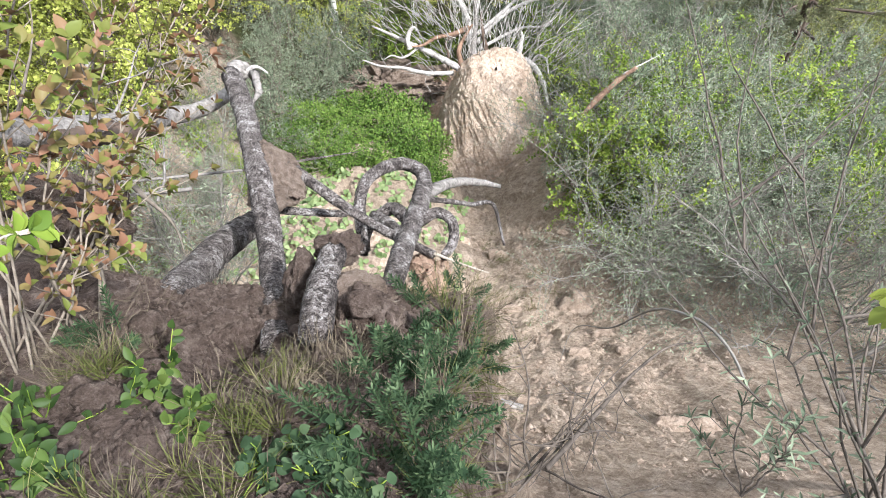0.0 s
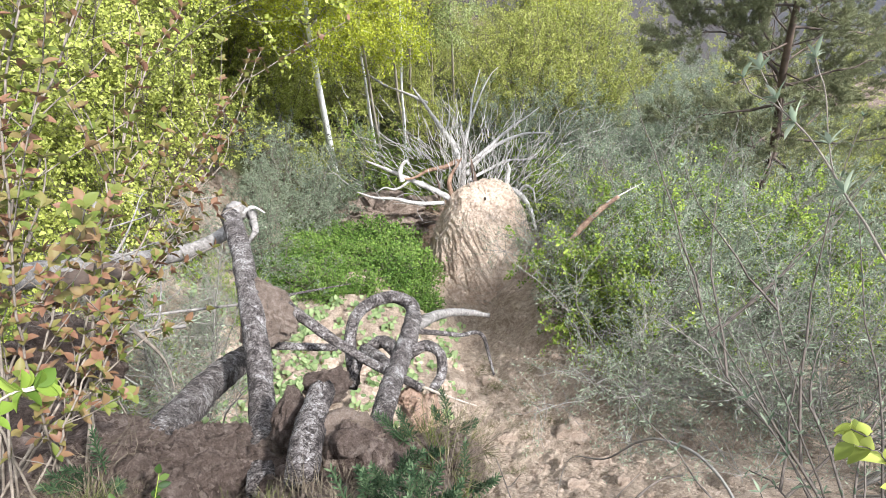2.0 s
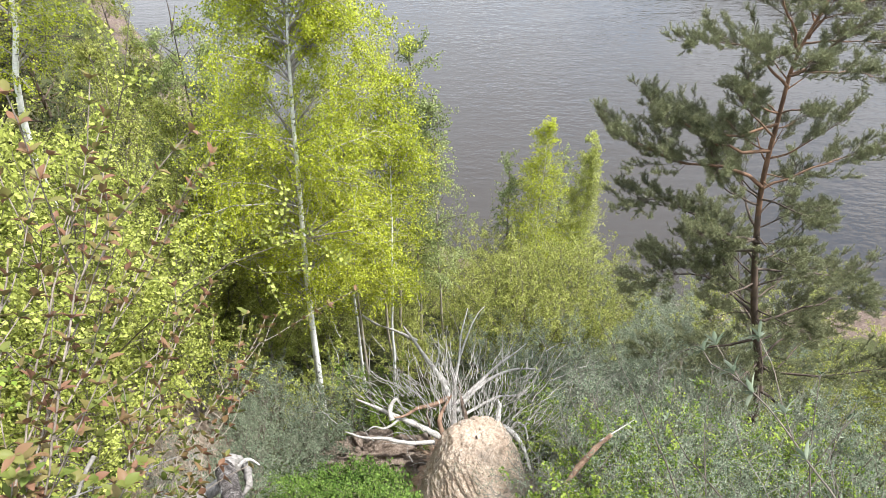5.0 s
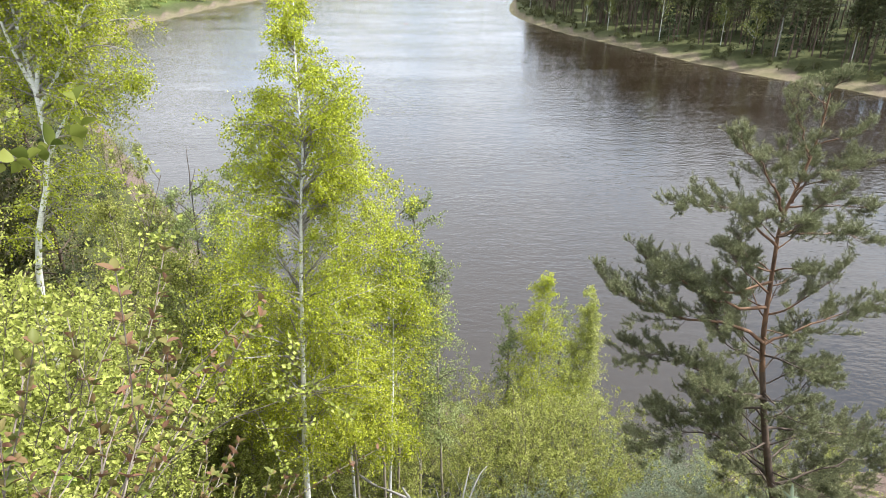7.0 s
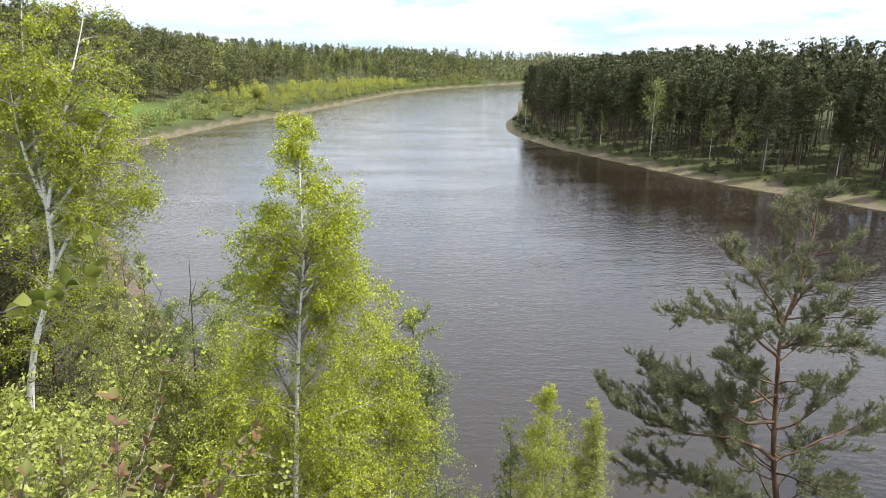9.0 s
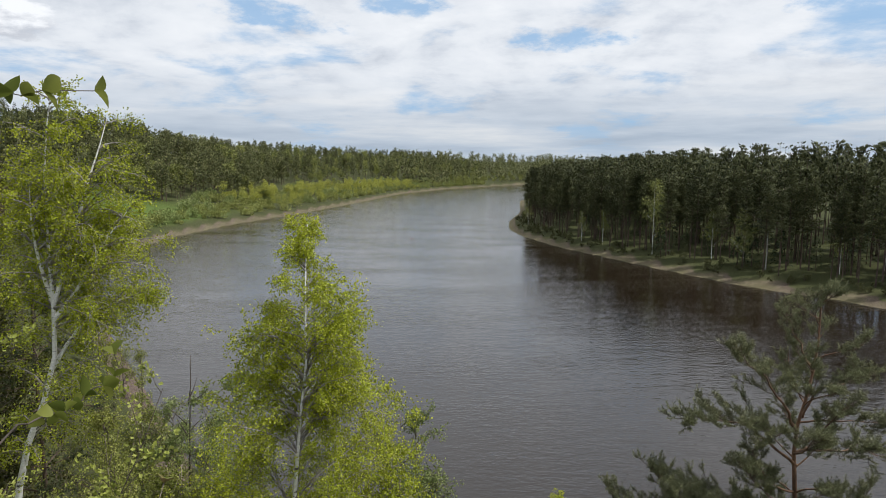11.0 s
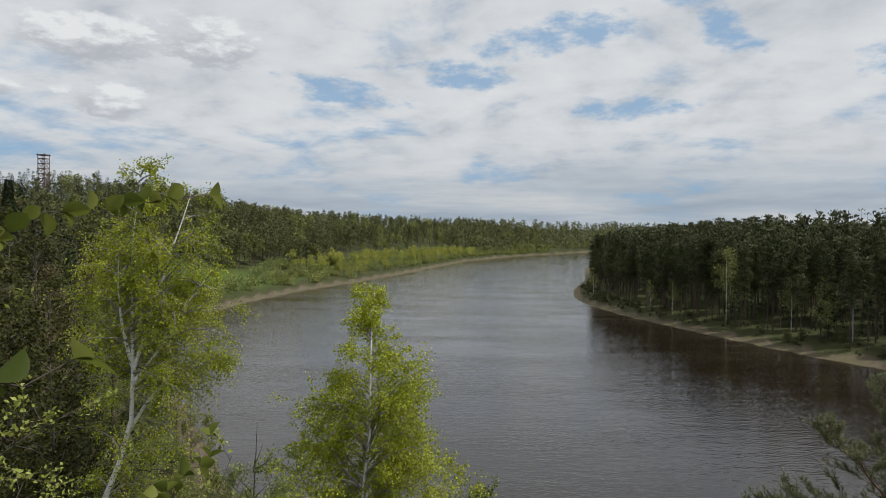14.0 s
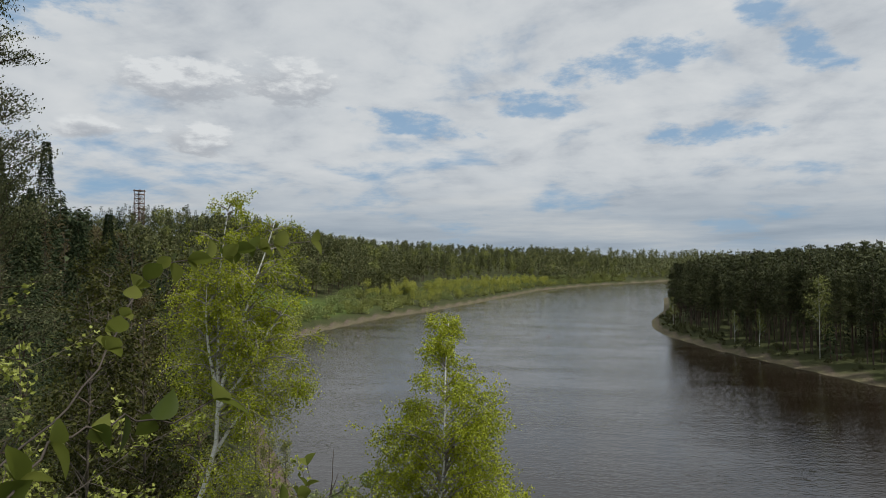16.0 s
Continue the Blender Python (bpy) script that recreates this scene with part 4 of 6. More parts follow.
def fine_broad(rng, h):
    """A budding tree at middle distance: forked limbs and many small leaves."""
    tr, cr = Geo(), Geo()
    t = lean_path((0, 0, -0.5), (0, 0, h * 0.95), 5, rng, 0.12)
    tr.tubes(t[None], taper(0.1, 0.02, 1, 5), 5, False)
    n = 16
    u = rng.uniform(0.25, 0.95, n)
    p, _ = along(t[None], np.zeros(n, int), u)
    a = rng.random(n) * 6.283
    L = grow(rng, p, np.stack([np.cos(a), np.sin(a), rng.uniform(0.5, 1.4, n)], 1), h * 0.36 * (1.15 - u), 3, (0, 0, 0.2), 0.2)
    tr.tubes(L, taper(0.035, 0.008, n, 4), 3, False)
    m = 1300
    w_ = rng.integers(0, n, m)
    p, d = along(L, w_, rng.uniform(0.15, 1.0, m))
    p = p + rng.normal(size=p.shape) * h * 0.035
    cr.flakes(p, d + sphere_dirs(rng, m), sphere_dirs(rng, m) + UP * 0.6, h * rng.uniform(0.014, 0.028, m), h * rng.uniform(0.010, 0.018, m))
    return tr.arrays(), cr.arrays()


L_bank = leaf("dull_bank_bush_leaves", (0.035, 0.04, 0.014), (0.075, 0.08, 0.03), (0.13, 0.13, 0.055), 0.3, 0.7, 0.3)
L_hill = leaf("hill_forest_needles", (0.045, 0.052, 0.022), (0.135, 0.145, 0.060), (0.28, 0.28, 0.12), 0.35, 0.7, 0.1)
rng = np.random.default_rng(5)
# the headland across the river
front = pick(rng, 3200, 20, 190, 90, 480, lambda x, y: (d_right(x, y) > 8.5) & (d_right(x, y) < 21))
deep = pick(rng, 5200, 20, 330, 60, 620, lambda x, y: (d_right(x, y) > 22) & (d_right(x, y) < 95) & (np.arctan2(x, y) < 0.75))
edge_kinds = []
for n in range(9):
    edge_kinds.append(far_tree("pine_tree", "tall pine with a bare trunk and a layered grey-green crown", layered_pine, 26.0, front[n], 700 + n, M_farbark, L_farpine, "pines along the headland"))
for n, (x, y) in enumerate(front[9:300]):
    c = copy_thing(edge_kinds[n % 9], pose(x, y, ground_at(x, y) - 0.1, 0, 0, rng.uniform(0, 360)))
    s_ = rng.uniform(0.74, 1.06)
    c.scale = (s_ * rng.uniform(0.9, 1.2), s_ * rng.uniform(0.9, 1.2), s_)
wood_of("pine_forest", "dense pine forest covering the far headland", lambda r, h: far_pine(r, h, 420, 1.35), 26.5, deep[:1000], 17, M_farbark, L_farpine, 8, 0.8, 1.1)
wood_of("spruce_undergrowth", "dark young spruces under the headland pines", far_spruce, 13, pick(rng, 2600, 20, 190, 90, 480, lambda x, y: (d_right(x, y) > 16) & (d_right(x, y) < 50))[:300], 2, M_farbark, L_spruce, 6, 0.4, 1.1)
for n, (spot, s) in enumerate((((63.39, 196.54), 24), ((49.03, 232.55), 11), ((54.06, 221.84), 12), ((75.81, 182.22), 15), ((78.24, 167.70), 17), ((106.12, 153.93), 20), ((38.16, 301.86), 12), ((95.01, 153.41), 16))):
    far_tree("birch_tree", "fresh green birch before the dark pines", fine_broad, s, spot, 300 + n, M_birch, L_farbroad, "birches on the headland")
far_tree("pine_tree", "pale dying pine with bare twisted limbs", layered_pine, 22, (82.48, 164.19), 320, M_dead, L_pine, "")
for n, (spot, s) in enumerate((((80.64, 168.11), 11), ((85.37, 162.74), 10), ((64.15, 190.76), 9), ((77.96, 170.50), 8))):
    far_tree("spruce_tree", "dark bushy young spruce at the wood's edge", far_spruce, s, spot, 330 + n, M_farbark, L_spruce, "spruces on the headland")
wood_of("bank_bushes", "low green bushes along the headland shore", far_bush, 2.2, pick(rng, 5000, 20, 150, 90, 480, lambda x, y: (d_right(x, y) > 3.5) & (d_right(x, y) < 12))[:300], 4, M_twig, L_bank, 6, 0.3, 1.1)
# the left bank with its meadow, willows and wooded hills
field = lambda x, y: smooth(y, 215, 250) * (1 - smooth(y, 300, 350))
hills = pick(rng, 26000, -520, 60, 205, 1250, lambda x, y: (d_left(x, y) > 58 + 30 * field(x, y) + 14 * np.sin(y / 37)) & (d_left(x, y) < 230))
wood_of("hill_forest", "dark mixed forest on the hills beyond the meadow", lambda r, h: far_pine(r, h, 300, 1.6, 0.25), 22, hills[:1000], 6, M_farbark, L_hill, 7, 0.65, 1.15)
slope_wood = pick(rng, 9000, -300, -100, 210, 560, lambda x, y: (d_left(x, y) > 52 + 34 * field(x, y) + 10 * np.sin(y / 37)) & (d_left(x, y) < 190))
wood_of("hillside_forest", "close-grown pines and spruces on the slope above the meadow", lambda r, h: far_pine(r, h, 300, 1.4, 0.25), 20, slope_wood[:620], 20, M_farbark, L_hill, 7, 0.6, 1.2)
wood_of("hill_spruces", "dark spruces standing out of the hill forest", far_spruce, 24, hills[1700:1790], 15, M_farbark, L_spruce, 5, 0.7, 1.15)
wood_of("hill_broadleaf_trees", "spring green broadleaf trees scattered over the hills", far_broad, 20, hills[2000:2550], 7, M_twig, L_farbroad, 7, 0.45, 1.3)
wood_of("willow_belt", "olive and green willow thickets along the left bank", far_bush, 5.0, pick(rng, 9000, -260, 60, 205, 1100, lambda x, y: (d_left(x, y) > 7) & (d_left(x, y) < 16 + 34 * smooth(y, 300, 380)))[:560], 8, M_twig, L_farbroad, 8, 0.4, 1.5)
wood_of("grey_willow_belt", "grey-green willow bushes along the left bank", far_bush, 5.5, pick(rng, 6000, -260, 60, 205, 1100, lambda x, y: (d_left(x, y) > 9) & (d_left(x, y) < 24 + 34 * smooth(y, 300, 380)))[:260], 19, M_twig, L_aspen, 6, 0.4, 1.4)
wood_of("yellow_willows", "yellow flowering willows by the water", far_broad, 11, pick(rng, 3000, -160, 40, 380, 800, lambda x, y: (d_left(x, y) > 9) & (d_left(x, y) < 45))[:190], 9, M_twig, L_yellow, 6, 0.5, 1.3)
far_ = pick(rng, 12000, -100, 1300, 850, 1900, lambda x, y: (d_left(x, y) > 12) & (d_left(x, y) < 230))
wood_of("distant_forest", "far wooded hills closing the river bend", lambda r, h: far_pine(r, h, 110, 2.8, 0.02), 24, far_[:1250], 10, M_farbark, L_hill, 6, 0.6, 1.15)
wood_of("distant_broadleaf_trees", "pale spring trees on the far bank", far_broad, 15, pick(rng, 6000, 0, 900, 900, 1800, lambda x, y: (d_left(x, y) > 8) & (d_left(x, y) < 60))[:260], 11, M_twig, L_farbroad, 6, 0.6, 1.2)
# the wooded hill with the tower, and the bluff going on to the left
tower_hill = pick(rng, 5000, -470, -190, 250, 520, lambda x, y: (d_left(x, y) > 120) & (np.arctan2(-x, y) > 0.5) & (np.arctan2(-x, y) < 0.9))
wood_of("tower_hill_forest", "dark spruce and pine forest on the tower hill", far_spruce, 23, tower_hill[:330], 16, M_farbark, L_spruce, 6, 0.7, 1.15)
bluff = pick(rng, 16000, -230, -18, 18, 235, lambda x, y: (d_left(x, y) > 4) & (d_left(x, y) < 75) & (d_left(x, y) > 16) & (np.hypot(x, y) > 45) & (np.arctan2(-x, y) > 0.4) & (np.arctan2(-x, y) < 1.05))
wood_of("bluff_trees", "budding brown broadleaf trees on the steep bluff", fine_broad, 12, bluff[:230], 12, M_twig, L_brown, 8, 0.6, 1.2)
wood_of("bluff_spruces", "dark spruces and pines on the bluff", far_spruce, 16, [q for q in bluff[900:1150] if np.hypot(*q) > 80], 13, M_farbark, L_spruce, 6, 0.6, 1.1)
wood_of("bluff_saplings", "fresh green saplings on the bluff", fine_broad, 8, bluff[1100:1240], 14, M_twig, L_farbroad, 6, 0.6, 1.1)
strip = pick(rng, 9000, -120, -12, 34, 215, lambda x, y: (d_left(x, y) > 1) & (d_left(x, y) < 27) & (np.hypot(x, y) > 36))
wood_of("shore_thicket", "olive green willow thicket down to the water", fine_broad, 7.5, strip[:180], 18, M_twig, L_farbroad, 6, 0.6, 1.2)

# ---- trees on the slope ----
broadleaf("birch_tree", "tall young white-barked birch in fresh yellow-green leaf", (-3.55, 11.6, ground_at(-3.55, 11.6) - 0.1), (-2.74, 12.15, 26.95), 0.1, 130, 2.7, 21, M_birch, L_birch,
          0.045, 0.038, 16, 52, 0.33, 1.25, -0.6, "birches on the slope", trunk_label="white trunk with black marks", single=True, point=0.72,
          via=[(-3.42, 11.6, 15.0), (-3.34, 11.66, 17.0), (-3.22, 11.73, 18.9), (-3.12, 11.8, 20.4), (-3.02, 11.88, 22.0), (-2.88, 11.95, 23.5), (-2.78, 12.01, 24.5), (-2.81, 12.06, 25.5)])
broadleaf("birch_tree", "twin-stemmed birch with sparse spring leaves", (-8.1, 11.2, ground_at(-8.1, 11.2) - 0.1), (-7.26, 11.8, 29.63), 0.105, 60, 1.4, 22, M_birch, L_birch, 0.042, 0.036, 11, 26, 0.5, 1.0, -0.9,
          "birches on the slope", [[(-7.40, 11.6, 25.46), (-7.09, 11.77, 26.63), (-6.92, 11.94, 27.44), (-6.58, 12.11, 28.59), (-6.47, 12.2, 29.08)],
                                   [(-7.44, 11.5, 24.28), (-7.18, 11.75, 24.82), (-6.73, 11.88, 25.3), (-5.94, 12.0, 25.62)],
                                   [(-7.40, 11.6, 25.4), (-7.57, 11.52, 26.3), (-7.60, 11.45, 26.9), (-7.57, 11.4, 27.7)],
                                   [(-7.38, 11.55, 25.2), (-7.0, 11.7, 25.75), (-6.5, 11.8, 26.6), (-6.0, 11.9, 27.3)]], single=True,
          via=[(-7.74, 11.3, 23.25), (-7.42, 11.42, 24.1), (-7.38, 11.54, 25.15), (-7.45, 11.63, 25.9), (-7.47, 11.68, 26.9), (-7.49, 11.71, 27.7), (-7.40, 11.75, 28.7)])
for n, (top, sp, mat) in enumerate((((-6.25, 18.49, 21.80), 1.7, L_aspen), ((-6.59, 16.77, 21.79), 1.7, L_aspen), ((-8.30, 18.22, 20.98), 1.8, L_aspen), ((-9.51, 18.75, 21.52), 1.8, L_olive), ((-8.41, 14.81, 21.98), 1.7, L_olive),
                                    ((-4.91, 16.29, 21.40), 1.6, L_olive), ((-2.60, 13.77, 23.66), 1.5, L_birch), ((-1.99, 14.37, 23.05), 1.6, L_birch), ((-1.27, 15.45, 22.45), 1.7, L_birch), ((-0.82, 16.48, 21.34), 1.6, L_aspen),
                                    ((-0.27, 16.50, 19.79), 1.5, L_aspen), ((-1.28, 13.54, 21.68), 1.5, L_birch), ((-2.37, 13.00, 21.66), 1.4, L_birch), ((-6.09, 13.73, 21.28), 1.6, L_olive), ((-4.99, 13.10, 20.89), 1.5, L_olive))):
    x, y, z1 = top
    z = ground_at(x, y) - 0.1
    lean = 0.35 * math.sin(n * 2.1)
    broadleaf("young_aspen", "slim young tree with fine spring leaves on thin grey stems", (x + lean, y - 0.2, z), (x, y, z1), 0.05, 42, sp, 30 + n, M_birch if n in (6, 11) else M_paletwig,
              mat, 0.058, 0.045, 10, 26, 0.38, 1.5, -0.5, "young trees on the slope")
snag = thing("bare_snag", "dark bare sapling standing dead among the willows", "dead tree", at=((-7.21, 16.52, 19.92)))
SNAG_TOP = (-6.96, 16.62, 22.99)
for n, (x, y, z1) in enumerate(((5.14, 28.02, 12.88), (7.47, 28.55, 11.97))):
    z = ground_at(x, y) - 0.1
    broadleaf("young_birch", "small bright green birch at the water's edge", (x, y, z), (x, y, z1), 0.06, 200, (3.3, 2.2)[n], 40 + n, M_birch, (L_birch, L_thicket)[n], 0.075, 0.06, 11, 15, 0.05, 1.3, -0.3, "birches by the shore", shape=1.0, point=0.9)
for n, (x, y, z1) in enumerate(((3.52, 28.81, 10.69), (6.64, 30.30, 9.99))):
    z = ground_at(x, y) - 0.1
    broadleaf("shore_willow", "pale silvery willow at the water's edge", (x, y, z), (x, y, z1), 0.06, 40, 1.5, 44 + n, M_twig, L_aspen, 0.10, 0.06, 9, 11, 0.15, 1.5, -0.2, "willows by the shore")
near_pine((8.7, 10.6, ground_at(8.7, 10.6) - 0.15), [(8.08, 10.82, 14.95), (7.35, 11.0, 17.2), (6.90, 11.11, 18.95), (6.60, 11.18, 20.4), (6.44, 11.2, 22.0), (6.38, 11.22, 23.3), (6.52, 11.23, 23.9), (6.66, 11.24, 24.8)], (6.66, 11.26, 25.94), 51,
          [[(6.60, 11.15, 20.45), (5.64, 11.02, 21.02), (4.58, 10.95, 21.19), (3.7, 10.88, 21.67), (3.05, 10.8, 22.01)], [(6.93, 11.1, 19.0), (6.28, 11.02, 19.26), (5.32, 10.95, 19.84), (4.43, 10.88, 20.33), (3.64, 10.8, 20.28)],
           [(7.44, 11.0, 16.87), (6.16, 11.03, 17.95), (5.3, 10.95, 18.23), (4.68, 10.88, 18.1), (4.17, 10.8, 18.1)], [(6.5, 11.15, 21.25), (5.61, 11.02, 21.45), (4.6, 10.95, 21.97), (3.89, 10.88, 22.46), (3.78, 10.8, 22.66)],
           [(6.60, 11.17, 20.4), (7.35, 11.2, 20.77), (8.08, 11.3, 21.03), (8.94, 11.4, 21.22)], [(6.38, 11.2, 23.3), (5.71, 11.0, 24.25), (5.29, 10.9, 24.67), (5.03, 10.8, 24.96)],
           [(6.59, 11.23, 24.35), (6.4, 11.25, 24.78), (6.12, 11.4, 25.46)], [(6.42, 11.2, 22.9), (7.36, 11.25, 22.9), (8.34, 11.4, 22.6)], [(6.42, 11.22, 23.5), (6.8, 11.2, 24.1), (7.48, 11.3, 24.25), (7.84, 11.4, 24.33)],
           [(6.42, 11.2, 22.6), (5.23, 11.0, 23.5), (4.66, 10.9, 23.61), (4.12, 10.8, 23.64)], [(6.44, 11.18, 21.9), (5.57, 11.0, 21.71), (5.0, 10.9, 21.93), (4.15, 10.8, 22.17)], [(7.5, 11.0, 16.6), (8.71, 11.2, 16.86), (9.46, 11.3, 17.14), (10.6, 11.4, 16.9)]])
# at the left, up the bluff
far_tree("pine_tree", "tall dark pine on the bluff", lambda r, h: layered_pine(r, h, 30000, 0.22, 0.27), 40.5 - ground_at(-22.5, 20.2), (-22.5, 20.2), 52, M_pinebark, L_farpine, "")
spots = ((-38.6, 39.0, 37.2), (-44, 40, 37), (-33, 36, 31), (-48, 47, 35), (-40, 47, 32.5), (-30, 29, 32))
for n, (x, y, z1) in enumerate(spots):
    z = ground_at(x, y)
    far_tree("spruce_tree", "narrow dark spruce on the bluff", lambda r, h: far_spruce(r, h, 7000, 0.24), z1 - z, (x, y), 350 + n, M_farbark, L_spruce, "spruces on the bluff")
needle_tree("spruce_tree", "dark young spruce behind the birch", (-9.6, 14.2, ground_at(-9.6, 14.2)), (-9.5, 14.2, 25.5), 0.1, 18, 2.0, 54, 0.05, -0.1, -0.25, 20, 0.1, L_spruce, orange=0.95, needles=9, cat="spruce tree")

# olive hazel leaves, with the left bluff's shade put into their colour
L_shadehazel = leaf("hazel_leaves_darkened_for_shade", (0.026, 0.031, 0.007), (0.058, 0.062, 0.013), (0.11, 0.108, 0.027), 0.35)
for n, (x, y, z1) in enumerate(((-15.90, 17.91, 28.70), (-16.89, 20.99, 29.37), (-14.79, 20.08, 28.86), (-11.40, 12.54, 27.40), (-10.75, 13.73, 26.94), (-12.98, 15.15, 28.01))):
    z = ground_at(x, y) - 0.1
    broadleaf("hazel_tree", "olive-brown broadleaf tree crowding the steep bluff, leaf colour darkened for shade", (x, y, z), (x, y, z1), 0.09, 75, 2.5, 140 + n, M_twig, L_shadehazel, 0.10, 0.075, 11, 13, 0.1, 1.0, -0.3, "trees on the bluff", point=0.6)

# ---- thickets ----
M_greytwig = bark("grey_bare_twigs", (0.10, 0.09, 0.076), (0.28, 0.255, 0.225), 20)
rng = np.random.default_rng(77)
t1 = shrub("maple_sapling", "tall sapling with fresh yellow-green leaves", (0, 0, 0), 4.8, 1.2, 61, L_thicket, M_twig, 9, 26, 36, 0.05, 0.042, "saplings on the slope", "sapling", 0.42)
t2 = shrub("maple_sapling", "bushy sapling with fresh yellow-green leaves", (0, 0, 0), 3.4, 1.2, 62, L_thicket, M_twig, 10, 24, 36, 0.05, 0.042, "saplings on the slope", "sapling", 0.55)
left_wood = lambda x, y: -x > 2.6 + 0.44 * y and np.hypot(x, y) > 5.2
scatter(t1, spots_in(rng, 40, -11, -2, 3.4, 14.5, left_wood), rng)
scatter(t2, spots_in(rng, 44, -10, -2, 2.8, 13, left_wood), rng)
scatter(copy_thing(t2, pose(0, 0, 0)), spots_in(rng, 34, -9, -4.0, 3.2, 9, lambda x, y: -x > 3.1 + 0.38 * y), rng, 6, (0.45, 0.65))
scatter(copy_thing(t1, pose(0, 0, 0)), spots_in(rng, 26, -10, -4.6, 8.5, 14.5, lambda x, y: -x > 0.55 * y), rng, 6, (0.7, 1.05))
scatter(copy_thing(t2, pose(0, 0, 0)), spots_in(rng, 18, -8, -4.4, 12, 17, lambda x, y: -x > 0.38 * y), rng, 6, (0.7, 1.1))
# these saplings take the leaf colour darkened for shade too
t3 = shrub("hazel_sapling", "olive hazel sapling on the steep bluff, leaf colour darkened for shade", (0, 0, 0), 4.6, 1.3, 70, L_shadehazel, M_twig, 9, 24, 16, 0.09, 0.075, "hazels on the bluff", "sapling", 0.5)
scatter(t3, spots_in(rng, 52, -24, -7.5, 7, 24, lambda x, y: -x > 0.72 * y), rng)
gully_side = [(4.3, 1.2), (4.4, 3.0), (2.95, 3.23), (3.81, 3.33), (4.64, 3.25), (5.06, 2.72), (5.37, 2.05), (2.65, 3.94)]
s1 = shrub("silver_shrub", "dense shrub with narrow silver-green leaves", (0, 0, 0), 2.0, 1.0, 63, L_silver, M_twig, 11, 20, 62, 0.046, 0.014, "silver shrubs", spread=0.9, clump=0.035)
s2 = shrub("silver_shrub", "twiggy shrub with sparse silver-green leaves", (0, 0, 0), 2.1, 1.1, 64, L_silver, M_greytwig, 18, 34, 12, 0.044, 0.013, "silver shrubs", spread=1.0)
s3 = shrub("green_shrub", "leafy fresh green shrub", (0, 0, 0), 2.0, 0.9, 65, L_green, M_twig, 10, 22, 22, 0.055, 0.042, "green shrubs", spread=0.8)
MX, MY = (0.57, 7.19)
right_wood = lambda x, y: (x > 2.2 + 0.05 * (y - 4) ** 2 * (y < 9) or (y >= 9.5 and x > 1.9)) and np.hypot(x - MX, y - MY) > 2.3 and not (x < 4.6 and y < 4.4)
scatter(s1, spots_in(rng, 38, 1.4, 10, 3.6, 14, right_wood), rng, 8, (0.6, 1.35))
scatter(s2, gully_side + spots_in(rng, 11, 1.8, 9, 3.0, 12, right_wood), rng, 8, (0.6, 1.2))
scatter(s3, spots_in(rng, 20, 1.4, 8, 3.8, 11, right_wood) + [(2.75, 4.6), (3.0, 4.9), (3.0, 5.4), (3.2, 5.7), (3.3, 6.2), (3.6, 5.3), (3.9, 6.2), (4.5, 7.0), (5.4, 6.4), (-1.6, 11.2), (-0.7, 11.8), (-1.0, 10.6)], rng, 6, (0.6, 1.15))
low_bank = lambda x, y: -x > 1.9 + 0.3 * y
scatter(copy_thing(s3, pose(0, 0, 0)), spots_in(rng, 14, -5.2, -2.4, 2.0, 5.6, low_bank), rng, 8, (0.22, 0.45))
scatter(copy_thing(s2, pose(0, 0, 0)), spots_in(rng, 12, -5.0, -2.4, 2.0, 5.6, low_bank), rng, 8, (0.25, 0.45))
b1 = shrub("grey_willow_shrub", "grey-green willow shrub behind the root mound", (0, 0, 0), 2.1, 1.0, 66, L_silver, M_twig, 12, 24, 34, 0.05, 0.016, "willow shrubs", spread=0.8)
scatter(b1, [(-3.3, 8.6), (-2.6, 9.4), (-3.6, 10.4), (-4.2, 7.6), (-4.6, 9.0), (-3.9, 6.4), (-4.9, 10.6), (2.6, 13.5), (4.4, 15.2), (5.6, 16.5), (6.6, 15.0), (3.2, 16.8)], rng)
w1 = shrub("willow_thicket", "brownish willow thicket with many thin shoots", (0, 0, 0), 4.4, 1.1, 67, L_olive, M_twig, 16, 16, 22, 0.07, 0.034, "willow thickets", spread=0.5)
w2 = shrub("willow_thicket", "olive green willow thicket with thin shoots", (0, 0, 0), 4.0, 1.2, 68, L_olive, M_twig, 14, 17, 26, 0.072, 0.038, "willow thickets", spread=0.55)
mid = lambda x, y: -0.24 * y - 2 < x < 0.28 * y + 1.5
scatter(w1, spots_in(rng, 34, -8, 10, 14.5, 30, mid), rng)
scatter(w2, spots_in(rng, 34, -8, 10, 14, 30, mid), rng)
scatter(copy_thing(w2, pose(0, 0, 0)), spots_in(rng, 40, -34, -4.5, 17, 48, lambda x, y: shore1(x, y) > 2 and -x > 0.25 * y), rng)
scatter(copy_thing(w2, pose(0, 0, 0)), spots_in(rng, 14, 7, 22, 12, 32, lambda x, y: x > 0.3 * y + 3 and shore1(x, y) > 2), rng)
scatter(copy_thing(b1, pose(0, 0, 0)), spots_in(rng, 46, 4.5, 16, 16, 29.5, lambda x, y: x > 0.12 * y + 2.5 and shore1(x, y) > 0.6), rng, 6, (0.8, 1.5))
L_nettle = leaf("young_nettle_leaves", (0.035, 0.07, 0.012), (0.085, 0.15, 0.025), (0.17, 0.245, 0.05), 0.35, 0.55, 2.0)
n1 = shrub("nettle_patch", "low bright green patch of young nettles", (0, 0, 0), 0.30, 0.42, 69, L_nettle, M_twig, 30, 10, 14, 0.048, 0.034, "low green plants", "plant", 1.2, stem_r=0.004)
